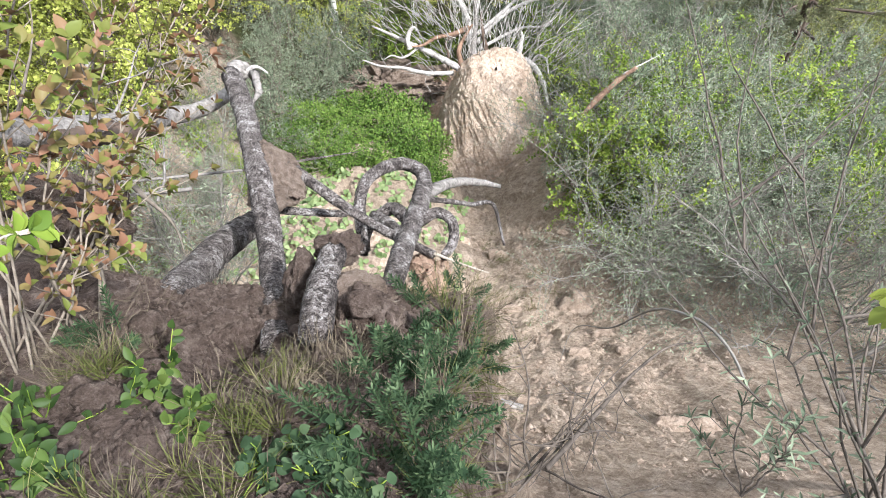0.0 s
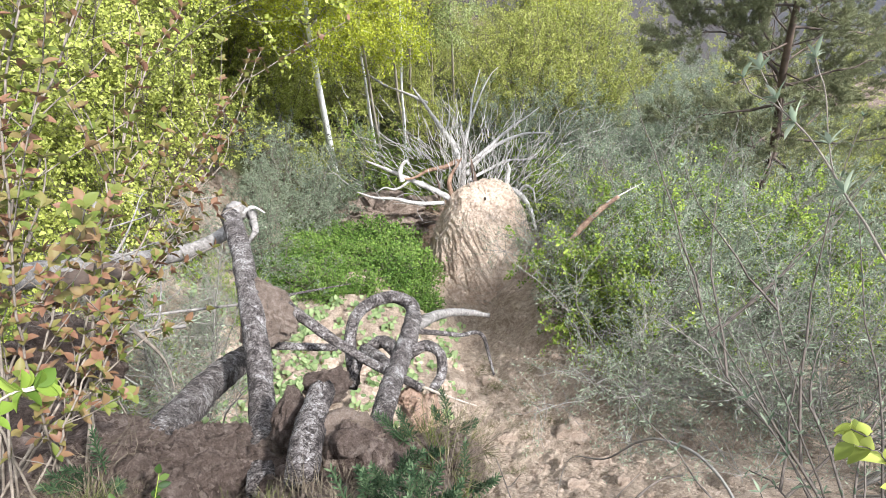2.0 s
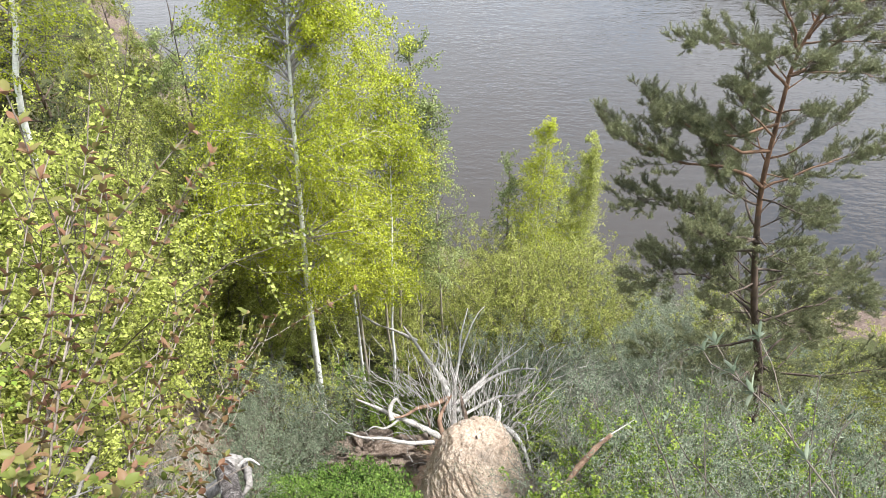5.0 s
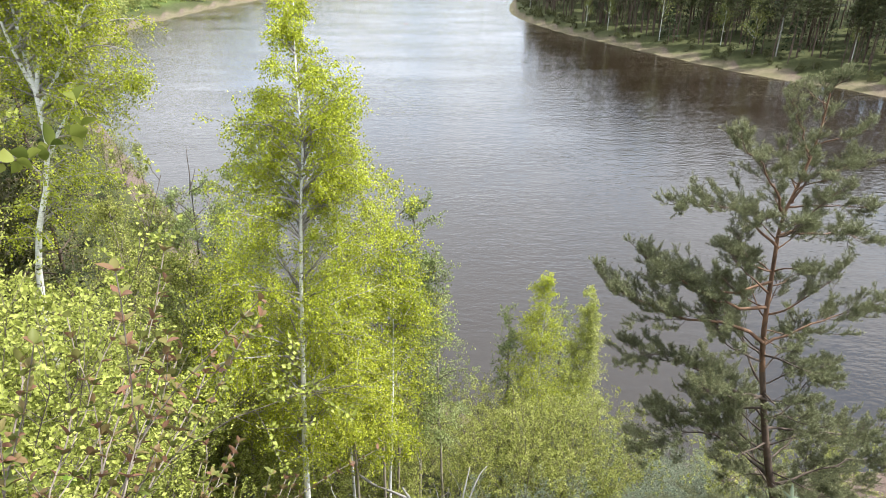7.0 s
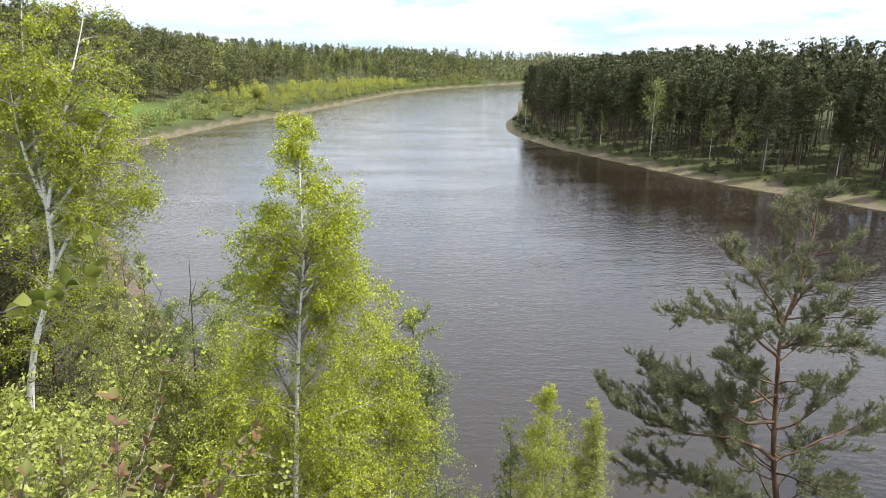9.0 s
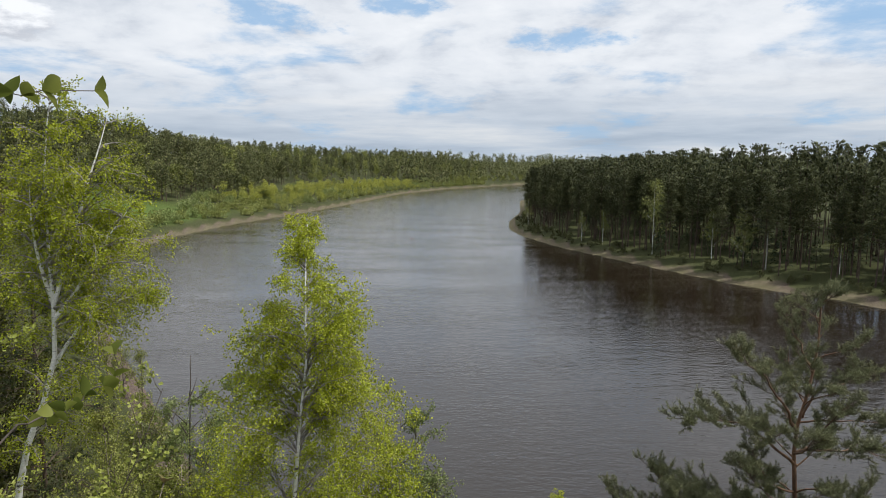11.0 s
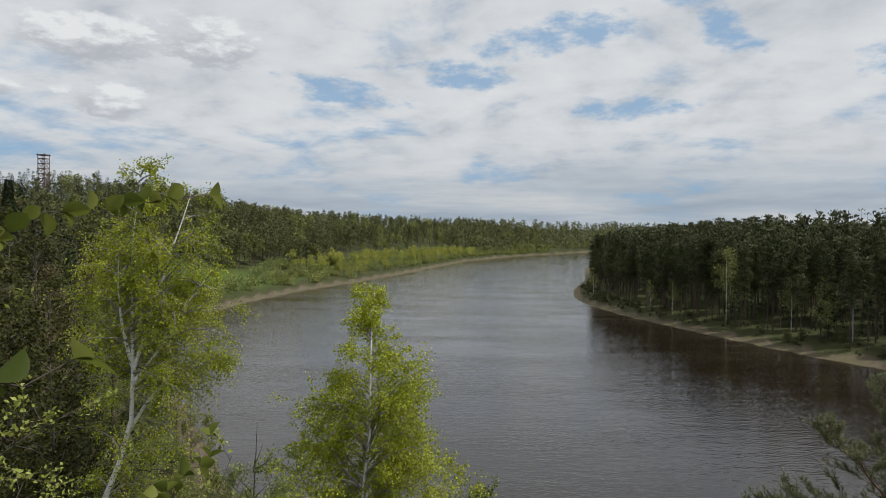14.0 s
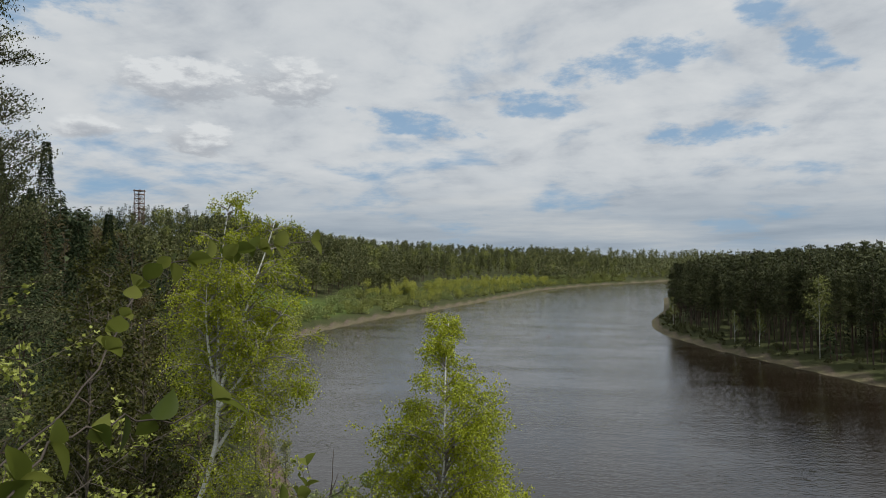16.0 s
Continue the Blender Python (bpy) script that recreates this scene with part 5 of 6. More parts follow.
scatter(n1, spots_in(rng, 36, -3.9, -0.5, 5.2, 9.0, lambda x, y: -x > 0.55 + 0.12 * (y - 5)), rng)

# ---- fallen trees and roots by the ledge ----
M_oldlog = bark("old_log_bark", (0.05, 0.043, 0.037), (0.29, 0.265, 0.24), 40, (1, 1, 1))
M_gully = soil("gully_clay", (0.15, 0.108, 0.078), (0.32, 0.245, 0.186), (0.48, 0.39, 0.315), 1.2)


def rough_tube(geo, path, radii, sides=14, amp=0.08, seed=0, jagged=0.0, knots=0.0):
    """A log with an uneven surface, closed at both ends; jagged breaks its far end."""
    rng = np.random.default_rng(seed)
    path = np.asarray(path, float)
    k = len(path)
    t = unit(np.gradient(path, axis=0))
    u = np.zeros_like(t)
    u[0] = unit(np.cross(t[0], [0.31, 0.17, 0.93]))
    for i in range(1, k):
        u[i] = unit(u[i - 1] - t[i] * (u[i - 1] @ t[i]))
    w_ = np.cross(t, u)
    a = np.arange(sides) * 2 * np.pi / sides
    s = np.r_[0, np.cumsum(np.linalg.norm(np.diff(path, axis=0), axis=1))]
    A, S = np.meshgrid(np.cos(a) * 1.6, s * 18, indexing="xy")
    bump = fbm(A + S * 0.9 + seed, np.sin(a)[None] * 1.6 + S * 0.7 + 3 * seed, seed % 17) * amp * 4
    ring = fbm(S * 0.5 + seed, A * 0 + 1.0, 7) * knots * 2
    R = np.asarray(radii)[:, None] * (1 + bump + ring)
    v = path[:, None] + (np.cos(a)[None, :, None] * u[:, None] + np.sin(a)[None, :, None] * w_[:, None]) * R[..., None]
    if jagged:
        v[-1] += t[-1] * (rng.random(sides) ** 2 * jagged)[:, None]
    i, j = np.meshgrid(np.arange(k - 1), np.arange(sides), indexing="ij")
    j2 = (j + 1) % sides
    f4 = np.stack([i * sides + j, i * sides + j2, (i + 1) * sides + j2, (i + 1) * sides + j], -1).reshape(-1, 4)
    j = np.arange(sides)
    f3 = np.concatenate([np.stack([(j + 1) % sides, j, np.full(sides, k * sides)], 1),
                         np.stack([(k - 1) * sides + j, (k - 1) * sides + (j + 1) % sides, np.full(sides, k * sides + 1)], 1)])
    geo.add(np.concatenate([v.reshape(-1, 3), path[:1], path[-1:] - t[-1:] * jagged * 0.3]), f3, f4)


def log(name, label, points, radii, mat, seed, category="log", k=40, sides=14, amp=0.08, jagged=0.0, knots=0.05, group="", parent=None):
    points = np.array(points, float)
    base = points[0].copy()
    path = bend(points - (base if parent is None else np.array(parent.location)), k)
    t = np.r_[0, np.cumsum(np.linalg.norm(np.diff(points, axis=0), axis=1))]
    r = np.interp(np.linspace(0, t[-1], k), np.linspace(0, t[-1], len(radii)), radii)
    g_ = Geo()
    rough_tube(g_, path, r, sides, amp, seed, jagged, knots)
    if parent is not None:
        return part(name, g_, mat, parent, label, True)
    ob = tagged(new(name, g_.mesh(name, mat, True)), label, category, group)
    ob.location = base
    return ob


def blob(geo, centre, size, seed, amp=0.3, n=36, turn=None, freq=1.6):
    """A lump of soil with clods and hollows."""
    th = np.linspace(0, np.pi, n)
    ph = np.linspace(0, 2 * np.pi, n * 2, endpoint=False)
    T, P = np.meshgrid(th, ph, indexing="ij")
    q = np.stack([np.sin(T) * np.cos(P), np.sin(T) * np.sin(P), np.cos(T)], -1)
    f = freq
    b = fbm(q[..., 0] * f + seed, q[..., 1] * f + q[..., 2] * f * 0.7, seed) + fbm(q[..., 2] * f + 3 + seed, q[..., 0] * f - q[..., 1] * f * 0.6, seed + 5)
    b = b + 0.45 * (fbm(q[..., 0] * f * 4 + seed, q[..., 1] * f * 4 + q[..., 2] * 5, seed + 9) + fbm(q[..., 2] * f * 4, q[..., 1] * f * 4 - q[..., 0] * 5, seed + 3))
    v = q * (1 + amp * b * 1.6)[..., None] * np.array(size)
    if turn is not None:
        v = v @ np.array(Euler([radians(c) for c in turn]).to_matrix()).T
    v = v + np.array(centre)
    m = n * 2
    i, j = np.meshgrid(np.arange(n - 1), np.arange(m), indexing="ij")
    geo.add(v, None, np.stack([i * m + j, (i + 1) * m + j, (i + 1) * m + (j + 1) % m, i * m + (j + 1) % m], -1))


def heap(geo, profile, seed, amp, at=(0, 0, 0), turn=None, rings=90, sides=150, lean=0.0):
    """A steep heap of soil: a rough cone with runnels, clods and fibres."""
    prof = np.array(profile, float)
    u = np.linspace(0, len(prof) - 1, rings)
    z = np.interp(u, np.arange(len(prof)), prof[:, 0])[:, None]
    r = np.interp(u, np.arange(len(prof)), prof[:, 1])[:, None]
    a = np.linspace(0, 2 * np.pi, sides, endpoint=False)[None]
    ca, sa = np.cos(a), np.sin(a)
    b = fbm(ca * 1.3 + z * 0.9 + seed, sa * 1.3 + z * 0.5, seed, 3) * 1.6 + fbm(ca * 5 + seed, sa * 5 + z * 3.2, seed + 4, 3) * 0.5
    b = b + fbm(ca * r * 9 + z * 6 + seed, sa * r * 9 - z * 5, seed + 8, 4) * 0.6
    R = np.maximum(r, 0.02) * (1 + amp * b * 1.5) + fbm(ca * r * 26 + z * 22, sa * r * 26 - z * 17, seed + 12, 2) * 0.14
    v = np.stack([R * ca, R * sa, z + 0 * a + fbm(ca * r * 4 + 2, sa * r * 4, seed + 6) * 0.2], -1)
    v[..., 1] -= lean * (prof[0, 0] - v[..., 2])
    if turn is not None:
        v = v @ np.array(Euler([radians(c) for c in turn]).to_matrix()).T
    i, j = np.meshgrid(np.arange(rings - 1), np.arange(sides), indexing="ij")
    geo.add(v + np.array(at), None, np.stack([i * sides + j, (i + 1) * sides + j, (i + 1) * sides + (j + 1) % sides, i * sides + (j + 1) % sides], -1))


def clod(name, label, centre, size, seed, mat, amp=0.3, turn=None, category="soil clod", n=36, hairs=0, freq=1.6):
    ob = thing(name, label, category, at=centre)
    g_ = Geo()
    blob(g_, (0, 0, 0), size, seed, amp, n, turn, freq)
    part("earth", g_, mat, ob, "", True)
    if hairs:
        rng = np.random.default_rng(seed)
        h = Geo()
        d = sphere_dirs(rng, hairs)
        p = d * np.array(size) * 0.95
        s = float(np.mean(size))
        h.tubes(grow(rng, p, d + sphere_dirs(rng, hairs) * 1.2, s * rng.uniform(0.25, 0.8, hairs), 5, (0, 0, -0.4), 0.35), taper(s * 0.014, s * 0.004, hairs, 6), 3, False)
        tagged(part("root_fringe", h, M_twig, ob, "thin torn roots", True), kind="stuff")
    return ob


fallen = thing("fallen_trunk", "slender fallen trunk with grey flaking bark, broken at the tip", "tree trunk", at=(-0.52, 0.53, 25.43))
log("trunk", "", [(-0.52, 0.53, 25.43), (-0.59, 0.68, 25.27), (-0.74, 1.07, 24.99), (-0.94, 1.58, 24.77), (-1.11, 1.95, 24.56), (-1.27, 2.25, 24.38)],
    (0.058, 0.05, 0.056, 0.056, 0.056, 0.058), M_log, 1, parent=fallen, k=60, sides=16, jagged=0.05)
log("torn_end", "torn brown wood at the break", [(-1.28, 2.23, 24.39), (-1.24, 2.30, 24.36), (-1.18, 2.33, 24.30)], (0.05, 0.048, 0.03), M_oldlog, 3, parent=fallen, k=14, sides=12, amp=0.5, jagged=0.1)
log("splinter", "pale splinter of torn wood", [(-1.22, 2.29, 24.36), (-1.16, 2.35, 24.34), (-1.10, 2.34, 24.29)], (0.014, 0.010, 0.003), M_dead, 4, parent=fallen, k=12, sides=8, amp=0.3)
log("hanging_bark", "peeled brown bark", [(-1.16, 2.29, 24.36), (-1.11, 2.15, 24.37), (-1.13, 2.07, 24.39)], (0.03, 0.022, 0.01), M_oldlog, 5, parent=fallen, k=12, sides=7, amp=0.6, jagged=0.03)
clod("soil_clod", "dry brown soil caught between trunk and branch", (-0.81, 1.48, 24.76), (0.20, 0.085, 0.075), 6, M_drysoil, 0.36, (0, 0, -52), n=40, hairs=50)
clod("soil_clod", "crumbling end of the dry soil wedge", (-0.82, 1.33, 24.82), (0.09, 0.075, 0.06), 7, M_drysoil, 0.3, n=30, hairs=24)
log("dead_branch", "dark lichen-spotted branch lying across the roots", [(-0.73, 1.48, 24.79), (-0.62, 1.41, 24.76), (-0.41, 1.28, 24.72), (-0.24, 1.19, 24.72), (-0.06, 1.09, 24.77)], (0.026, 0.026, 0.022, 0.022, 0.018), M_log, 8, "branch", 40, 10)
log("thin_twig", "thin pale twig at the end of the branch", [(-0.07, 1.10, 24.77), (0.06, 1.04, 24.81), (0.18, 0.99, 24.85)], (0.009, 0.005, 0.003), M_paletwig, 9, "twig", 16, 6)
root = thing("uprooted_trunk", "upright grey root trunk with arched and looping roots", "tree root", at=(-0.21, 0.74, 25.20))
log("trunk", "", [(-0.21, 0.68, 25.24), (-0.20, 0.98, 24.96), (-0.19, 1.19, 24.71), (-0.16, 1.41, 24.53), (-0.15, 1.65, 24.30)], (0.05, 0.046, 0.05, 0.05, 0.046), M_log, 10, parent=root, k=44, sides=16)
log("arched_root", "", [(-0.15, 1.61, 24.32), (-0.18, 1.76, 24.24), (-0.28, 1.81, 24.22), (-0.38, 1.76, 24.27), (-0.47, 1.63, 24.33), (-0.48, 1.48, 24.38), (-0.43, 1.23, 24.38)], (0.045, 0.04, 0.036, 0.034, 0.034, 0.032, 0.028), M_log, 11, parent=root, k=50)
log("side_root", "pale stripped side root", [(-0.16, 1.57, 24.32), (-0.04, 1.76, 24.07), (0.14, 1.97, 23.67), (0.32, 2.11, 23.31)], (0.038, 0.03, 0.024, 0.016), M_oldlog, 12, parent=root, k=30, amp=0.16, jagged=0.04)
log("side_root", "", [(-0.13, 1.54, 24.36), (0.10, 1.64, 24.07), (0.27, 1.73, 23.79), (0.30, 1.63, 23.75), (0.33, 1.52, 23.71)], (0.016, 0.014, 0.014, 0.012, 0.007), M_log, 13, parent=root, k=36, sides=8)
log("looping_root", "", [(-0.15, 1.32, 24.58), (-0.06, 1.36, 24.61), (0.01, 1.31, 24.63), (0.02, 1.21, 24.63), (-0.02, 1.11, 24.68)], (0.03, 0.027, 0.026, 0.026, 0.022), M_log, 14, parent=root, k=36, sides=12)
log("side_root", "", [(-0.18, 1.31, 24.59), (-0.31, 1.42, 24.49), (-0.40, 1.35, 24.47), (-0.43, 1.18, 24.47)], (0.034, 0.034, 0.03, 0.026), M_log, 15, parent=root, k=34, sides=12, amp=0.14)
log("side_root", "", [(-0.19, 1.11, 24.79), (-0.28, 1.27, 24.64), (-0.38, 1.36, 24.53)], (0.03, 0.036, 0.03), M_log, 16, parent=root, k=26, sides=12, amp=0.16)
log("root_stump", "broken upright stump with cracked grey bark", [(-0.36, 0.53, 25.65), (-0.37, 0.62, 25.60), (-0.38, 0.72, 25.52), (-0.38, 0.86, 25.42)], (0.052, 0.05, 0.05, 0.046), M_log, 17, "stump", 36, 16, 0.1, 0.03)
thick = thing("fallen_trunk", "thick fallen trunk with dark flaking bark slanting off the ledge", "tree trunk", at=(-0.97, 0.61, 25.34))
log("branch_stub", "", [(-1.05, 0.86, 24.99), (-1.03, 0.80, 25.06), (-1.02, 0.77, 25.09)], (0.03, 0.026, 0.02), M_red, 48, parent=thick, k=8, sides=8)
log("trunk", "", [(-0.97, 0.61, 25.34), (-0.98, 0.70, 25.26), (-1.05, 0.90, 24.95), (-1.09, 1.19, 24.55), (-1.05, 1.50, 24.14)], (0.08, 0.074, 0.074, 0.074, 0.07), M_log, 18, parent=thick, k=60, sides=18)
pale_log = thing("fallen_trunk", "weathered pale trunk lying behind the shrub", "tree trunk", at=(-1.78, 1.39, 25.23))
log("trunk", "", [(-1.78, 1.39, 25.23), (-1.67, 1.63, 24.87), (-1.55, 1.94, 24.45), (-1.46, 2.11, 24.26), (-1.39, 2.32, 24.10)], (0.06, 0.058, 0.055, 0.045, 0.04), M_oldlog, 19, parent=pale_log, k=50, sides=16, amp=0.12)
log("peeled_bark", "strip of peeling brown bark", [(-1.70, 1.47, 25.07), (-1.61, 1.62, 24.83), (-1.54, 1.78, 24.62)], (0.045, 0.055, 0.04), M_pinebark, 20, parent=pale_log, k=30, sides=12, amp=0.3)
log("thin_branch", "long thin grey branch", [(-1.96, 1.60, 24.28), (-1.66, 1.76, 24.06), (-1.24, 1.89, 23.93)], (0.01, 0.009, 0.008), M_oldlog, 21, "branch", 24, 7)
log("thin_branch", "thin dark broken branch", [(-1.24, 1.89, 23.93), (-1.00, 2.17, 23.53), (-0.72, 2.39, 23.24)], (0.012, 0.01, 0.004), M_log, 22, "branch", 20, 6)
log("thin_branch", "straight dark branch behind the trunk", [(-0.84, 1.34, 24.63), (-0.67, 1.37, 24.54), (-0.53, 1.40, 24.46)], (0.02, 0.02, 0.019), M_log, 23, "branch", 20, 9)
clod("clay_column", "torn lump of pink clay hanging under the roots", (-0.06, 0.97, 24.69), (0.085, 0.08, 0.17), 24, M_clay, 0.5, (50, 0, 0), "soil clod", 44, 70)
clod("clay_lump", "pink clay lump stuck to the looping root", (-0.12, 1.06, 24.69), (0.06, 0.05, 0.06), 25, M_clay, 0.45, None, "soil clod", 26, 20)
clod("soil_mound", "mound of dry brown soil round the roots", (-0.26, 0.68, 25.44), (0.13, 0.10, 0.10), 26, M_drysoil, 0.42, None, "soil clod", 40, 60)
clod("soil_mound", "dark soil between trunk and stump", (-0.49, 0.77, 25.37), (0.06, 0.10, 0.07), 27, M_topsoil, 0.45, (30, 0, 0), "soil clod", 30, 30)
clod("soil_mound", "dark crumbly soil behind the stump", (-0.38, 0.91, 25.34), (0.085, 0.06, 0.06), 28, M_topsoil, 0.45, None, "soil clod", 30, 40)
clod("soil_mound", "clods heaped at the foot of the slanting trunk", (-0.93, 0.60, 25.33), (0.16, 0.10, 0.08), 29, M_drysoil, 0.45, None, "soil clod", 34, 40)
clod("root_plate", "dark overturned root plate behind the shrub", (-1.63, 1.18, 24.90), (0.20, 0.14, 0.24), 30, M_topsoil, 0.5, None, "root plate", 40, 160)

brush = thing("brush_heap", "heap of grey dead branches and peeled wood behind the shrub", "dead branches", at=(-1.72, 1.45, 24.75))
rng = np.random.default_rng(140)
for n in range(22):
    p0 = rng.normal(size=3) * [0.22, 0.28, 0.10]
    way_ = np.array([rng.uniform(-0.4, 1.0), rng.normal() * 0.6, rng.normal() * 0.25])
    q = grow(rng, [p0 - unit(way_) * 0.25], [way_], rng.uniform(0.35, 0.95), 8, (0, 0, -0.1), 0.12)
    g_ = Geo()
    g_.tubes(q, taper(rng.uniform(0.005, 0.016), 0.002, 1, 9), 7)
    k = 5
    g_.tubes(grow(rng, along(q, np.zeros(k, int), rng.uniform(0.2, 0.95, k))[0], sphere_dirs(rng, k), rng.uniform(0.08, 0.28, k), 5, (0, 0, 0.1), 0.2), taper(0.003, 0.001, k, 6), 4)
    part("branch", g_, (M_greytwig, M_oldlog, M_twig)[n % 3], brush, "", True)

# ---- the root mound with its dead tree ----
mound = thing("root_mound", "tall mound of pale rooty soil torn up by a fallen tree", "soil mound", at=(0.57, 7.19, 15.08))
g_ = Geo()
CONE = [(0.92, 0.02), (0.88, 0.52), (0.72, 0.74), (0.3, 0.95), (-0.1, 1.15), (-0.6, 1.4), (-1.1, 1.65), (-2.0, 2.0), (-2.8, 2.5)]
heap(g_, CONE, 33, 0.11, (0.15, 1.05, 0.0), None, 150, 230, 0.7)
part("earth", g_, M_palesoil, mound, "pale dry soil", True)
g_ = Geo()
heap(g_, [(-0.75, 0.2), (-0.85, 0.9), (-1.1, 1.5), (-1.5, 2.0), (-2.2, 2.6)], 34, 0.17, (-0.55, 0.45, 0.0), None, 120, 200)
part("slumped_foot", g_, M_clay, mound, "pinkish slumped clay", True)
g_ = Geo()
rng = np.random.default_rng(35)
a_ = rng.uniform(-3.5, 0.4, 900)
z_ = rng.uniform(-1.2, 0.9, 900)
r_ = np.interp(-z_, [-q[0] for q in CONE], [q[1] for q in CONE]) + 0.03
d = np.stack([np.cos(a_), np.sin(a_), 0.4 + 0 * a_], 1)
p = np.stack([0.15 + r_ * np.cos(a_), 1.05 + r_ * np.sin(a_) - 0.7 * (0.92 - z_), z_], 1)
g_.tubes(grow(rng, p, np.cross(d, sphere_dirs(rng, 900)) - UP * 0.5, rng.uniform(0.15, 0.6, 900), 5, (0, 0, -0.3), 0.3), taper(0.008, 0.003, 900, 6), 3, False)
tagged(part("root_net", g_, M_paletwig, mound, "fine pale roots", True), kind="stuff")
dead = thing("dead_tree", "bleached dead tree with bare forked branches and peeling bark", "dead tree", at=(0.25, 8.87, 14.59))
for seed, (*line, r, mat) in enumerate([
        ((0.25, 8.87, 14.59), (0.20, 9.72, 14.81), (0.10, 10.28, 14.87), (-0.50, 11.48, 14.84), (-1.12, 12.46, 14.98), 0.085, M_dead),
        ((0.25, 8.82, 14.55), (0.23, 9.55, 14.81), (0.27, 10.44, 15.00), (0.18, 11.07, 15.00), (0.15, 11.36, 14.99), 0.08, M_oldlog),
        ((0.31, 9.72, 14.82), (0.74, 10.40, 14.73), (1.40, 11.02, 14.64), (2.00, 11.30, 14.55), (2.60, 11.37, 14.45), 0.055, M_dead),
        ((0.31, 9.88, 14.94), (0.88, 10.62, 14.79), (1.47, 11.30, 14.75), (1.90, 11.62, 14.82), (2.23, 11.91, 14.87), 0.045, M_dead),
        ((0.38, 9.55, 14.82), (0.88, 10.00, 14.68), (1.38, 10.34, 14.60), (1.90, 10.47, 14.51), (2.34, 10.65, 14.47), 0.04, M_dead),
        ((0.27, 10.44, 15.00), (0.41, 11.36, 14.99), (0.47, 12.17, 14.93), (0.59, 12.76, 14.95), (0.68, 13.12, 15.03), 0.035, M_dead),
        ((0.38, 11.18, 14.98), (0.59, 11.93, 14.99), (0.82, 12.56, 15.05), (1.00, 12.90, 15.11), (1.15, 13.06, 15.15), 0.03, M_dead),
        ((0.10, 10.05, 14.94), (-0.24, 9.69, 15.17), (-0.63, 9.42, 15.36), (-0.95, 9.15, 15.43), (-1.20, 9.05, 15.51), 0.06, M_red),
        ((-1.19, 9.01, 15.47), (-1.24, 9.18, 15.61), (-1.19, 9.32, 15.71), (-1.09, 9.39, 15.75), (-1.04, 9.32, 15.70), 0.06, M_dead),
        ((-0.09, 9.02, 14.80), (-0.50, 9.13, 15.02), (-1.04, 9.30, 15.17), (-1.57, 9.45, 15.35), (-2.07, 9.57, 15.52), 0.07, M_dead),
        ((-0.22, 8.81, 14.91), (-0.87, 8.62, 15.17), (-1.39, 8.62, 15.34), (-1.84, 8.61, 15.40), (-2.22, 8.68, 15.51), 0.05, M_dead),
        ((-1.02, 9.18, 15.33), (-1.21, 8.98, 15.33), (-1.40, 8.85, 15.38), (-1.59, 8.87, 15.43), (-1.79, 8.77, 15.38), 0.03, M_dead),
        ((0.16, 8.71, 14.59), (-0.01, 9.04, 14.82), (-0.10, 9.34, 15.04), (0.06, 9.70, 15.17), (0.19, 9.98, 15.14), 0.07, M_red),
        ((0.53, 8.76, 14.52), (0.56, 9.21, 14.70), (0.52, 9.60, 14.86), (0.42, 10.05, 14.95), (0.39, 10.44, 15.00), 0.07, M_pinebark),
        ((1.34, 8.97, 14.71), (1.30, 9.31, 14.82), (1.34, 9.64, 14.94), (1.36, 9.77, 15.04), (1.31, 9.87, 15.12), 0.08, M_dead),
        ((1.33, 9.25, 14.90), (1.58, 9.01, 15.01), (1.77, 8.67, 15.04), (1.88, 8.28, 15.04), (1.94, 7.95, 14.96), 0.075, M_dead),
        ((1.46, 8.74, 14.81), (1.59, 9.12, 14.97), (1.72, 9.23, 15.06), (1.88, 9.10, 15.12), (1.95, 8.77, 15.02), 0.04, M_dead),
        ((-0.36, 8.92, 14.74), (-0.34, 9.25, 14.98), (-0.40, 9.49, 15.15), (-0.24, 9.58, 15.21), (-0.10, 9.66, 15.15), 0.03, M_pinebark),
        ((0.87, 8.98, 14.68), (1.00, 9.37, 14.84), (1.20, 9.81, 14.93), (1.34, 10.13, 15.07), (1.48, 10.47, 15.10), 0.018, M_dead),
        ((-0.27, 10.90, 14.87), (-0.14, 11.42, 14.91), (-0.15, 11.93, 14.98), (-0.21, 12.27, 15.03), (-0.30, 12.50, 15.11), 0.02, M_dead),
        ((-1.88, 13.06, 14.40), (-2.20, 13.23, 14.48), (-2.43, 13.32, 14.60), (-2.58, 13.34, 14.66), (-2.71, 13.39, 14.74), 0.035, M_dead),
        ((-0.75, 12.19, 14.69), (-1.23, 12.60, 14.57), (-1.55, 12.87, 14.45), (-1.72, 12.97, 14.43), (-1.88, 13.06, 14.40), 0.045, M_dead)]):

    r = r * 1.08
    log("limb", "", line, (r, r * 0.9, r * 0.75, r * 0.55, r * 0.25), mat, 200 + seed, parent=dead, k=26, sides=9, amp=0.2)
g_ = Geo()
rng = np.random.default_rng(36)
for n in range(17):
    k = 30
    p = np.array([0.3, 0.9, 0.3]) + rng.normal(size=(k, 3)) * [1.3, 0.7, 0.7]
    g_.tubes(grow(rng, p, unit(p - np.array([0.3, -0.5, -0.6])) + sphere_dirs(rng, k) * 0.4, rng.uniform(0.3, 1.0, k), 5, (0, 0, 0.1), 0.2), taper(0.012, 0.003, k, 6), 3, False)
tagged(part("twig_tangle", g_, M_dead, dead, "bleached thin twigs", True), kind="stuff")
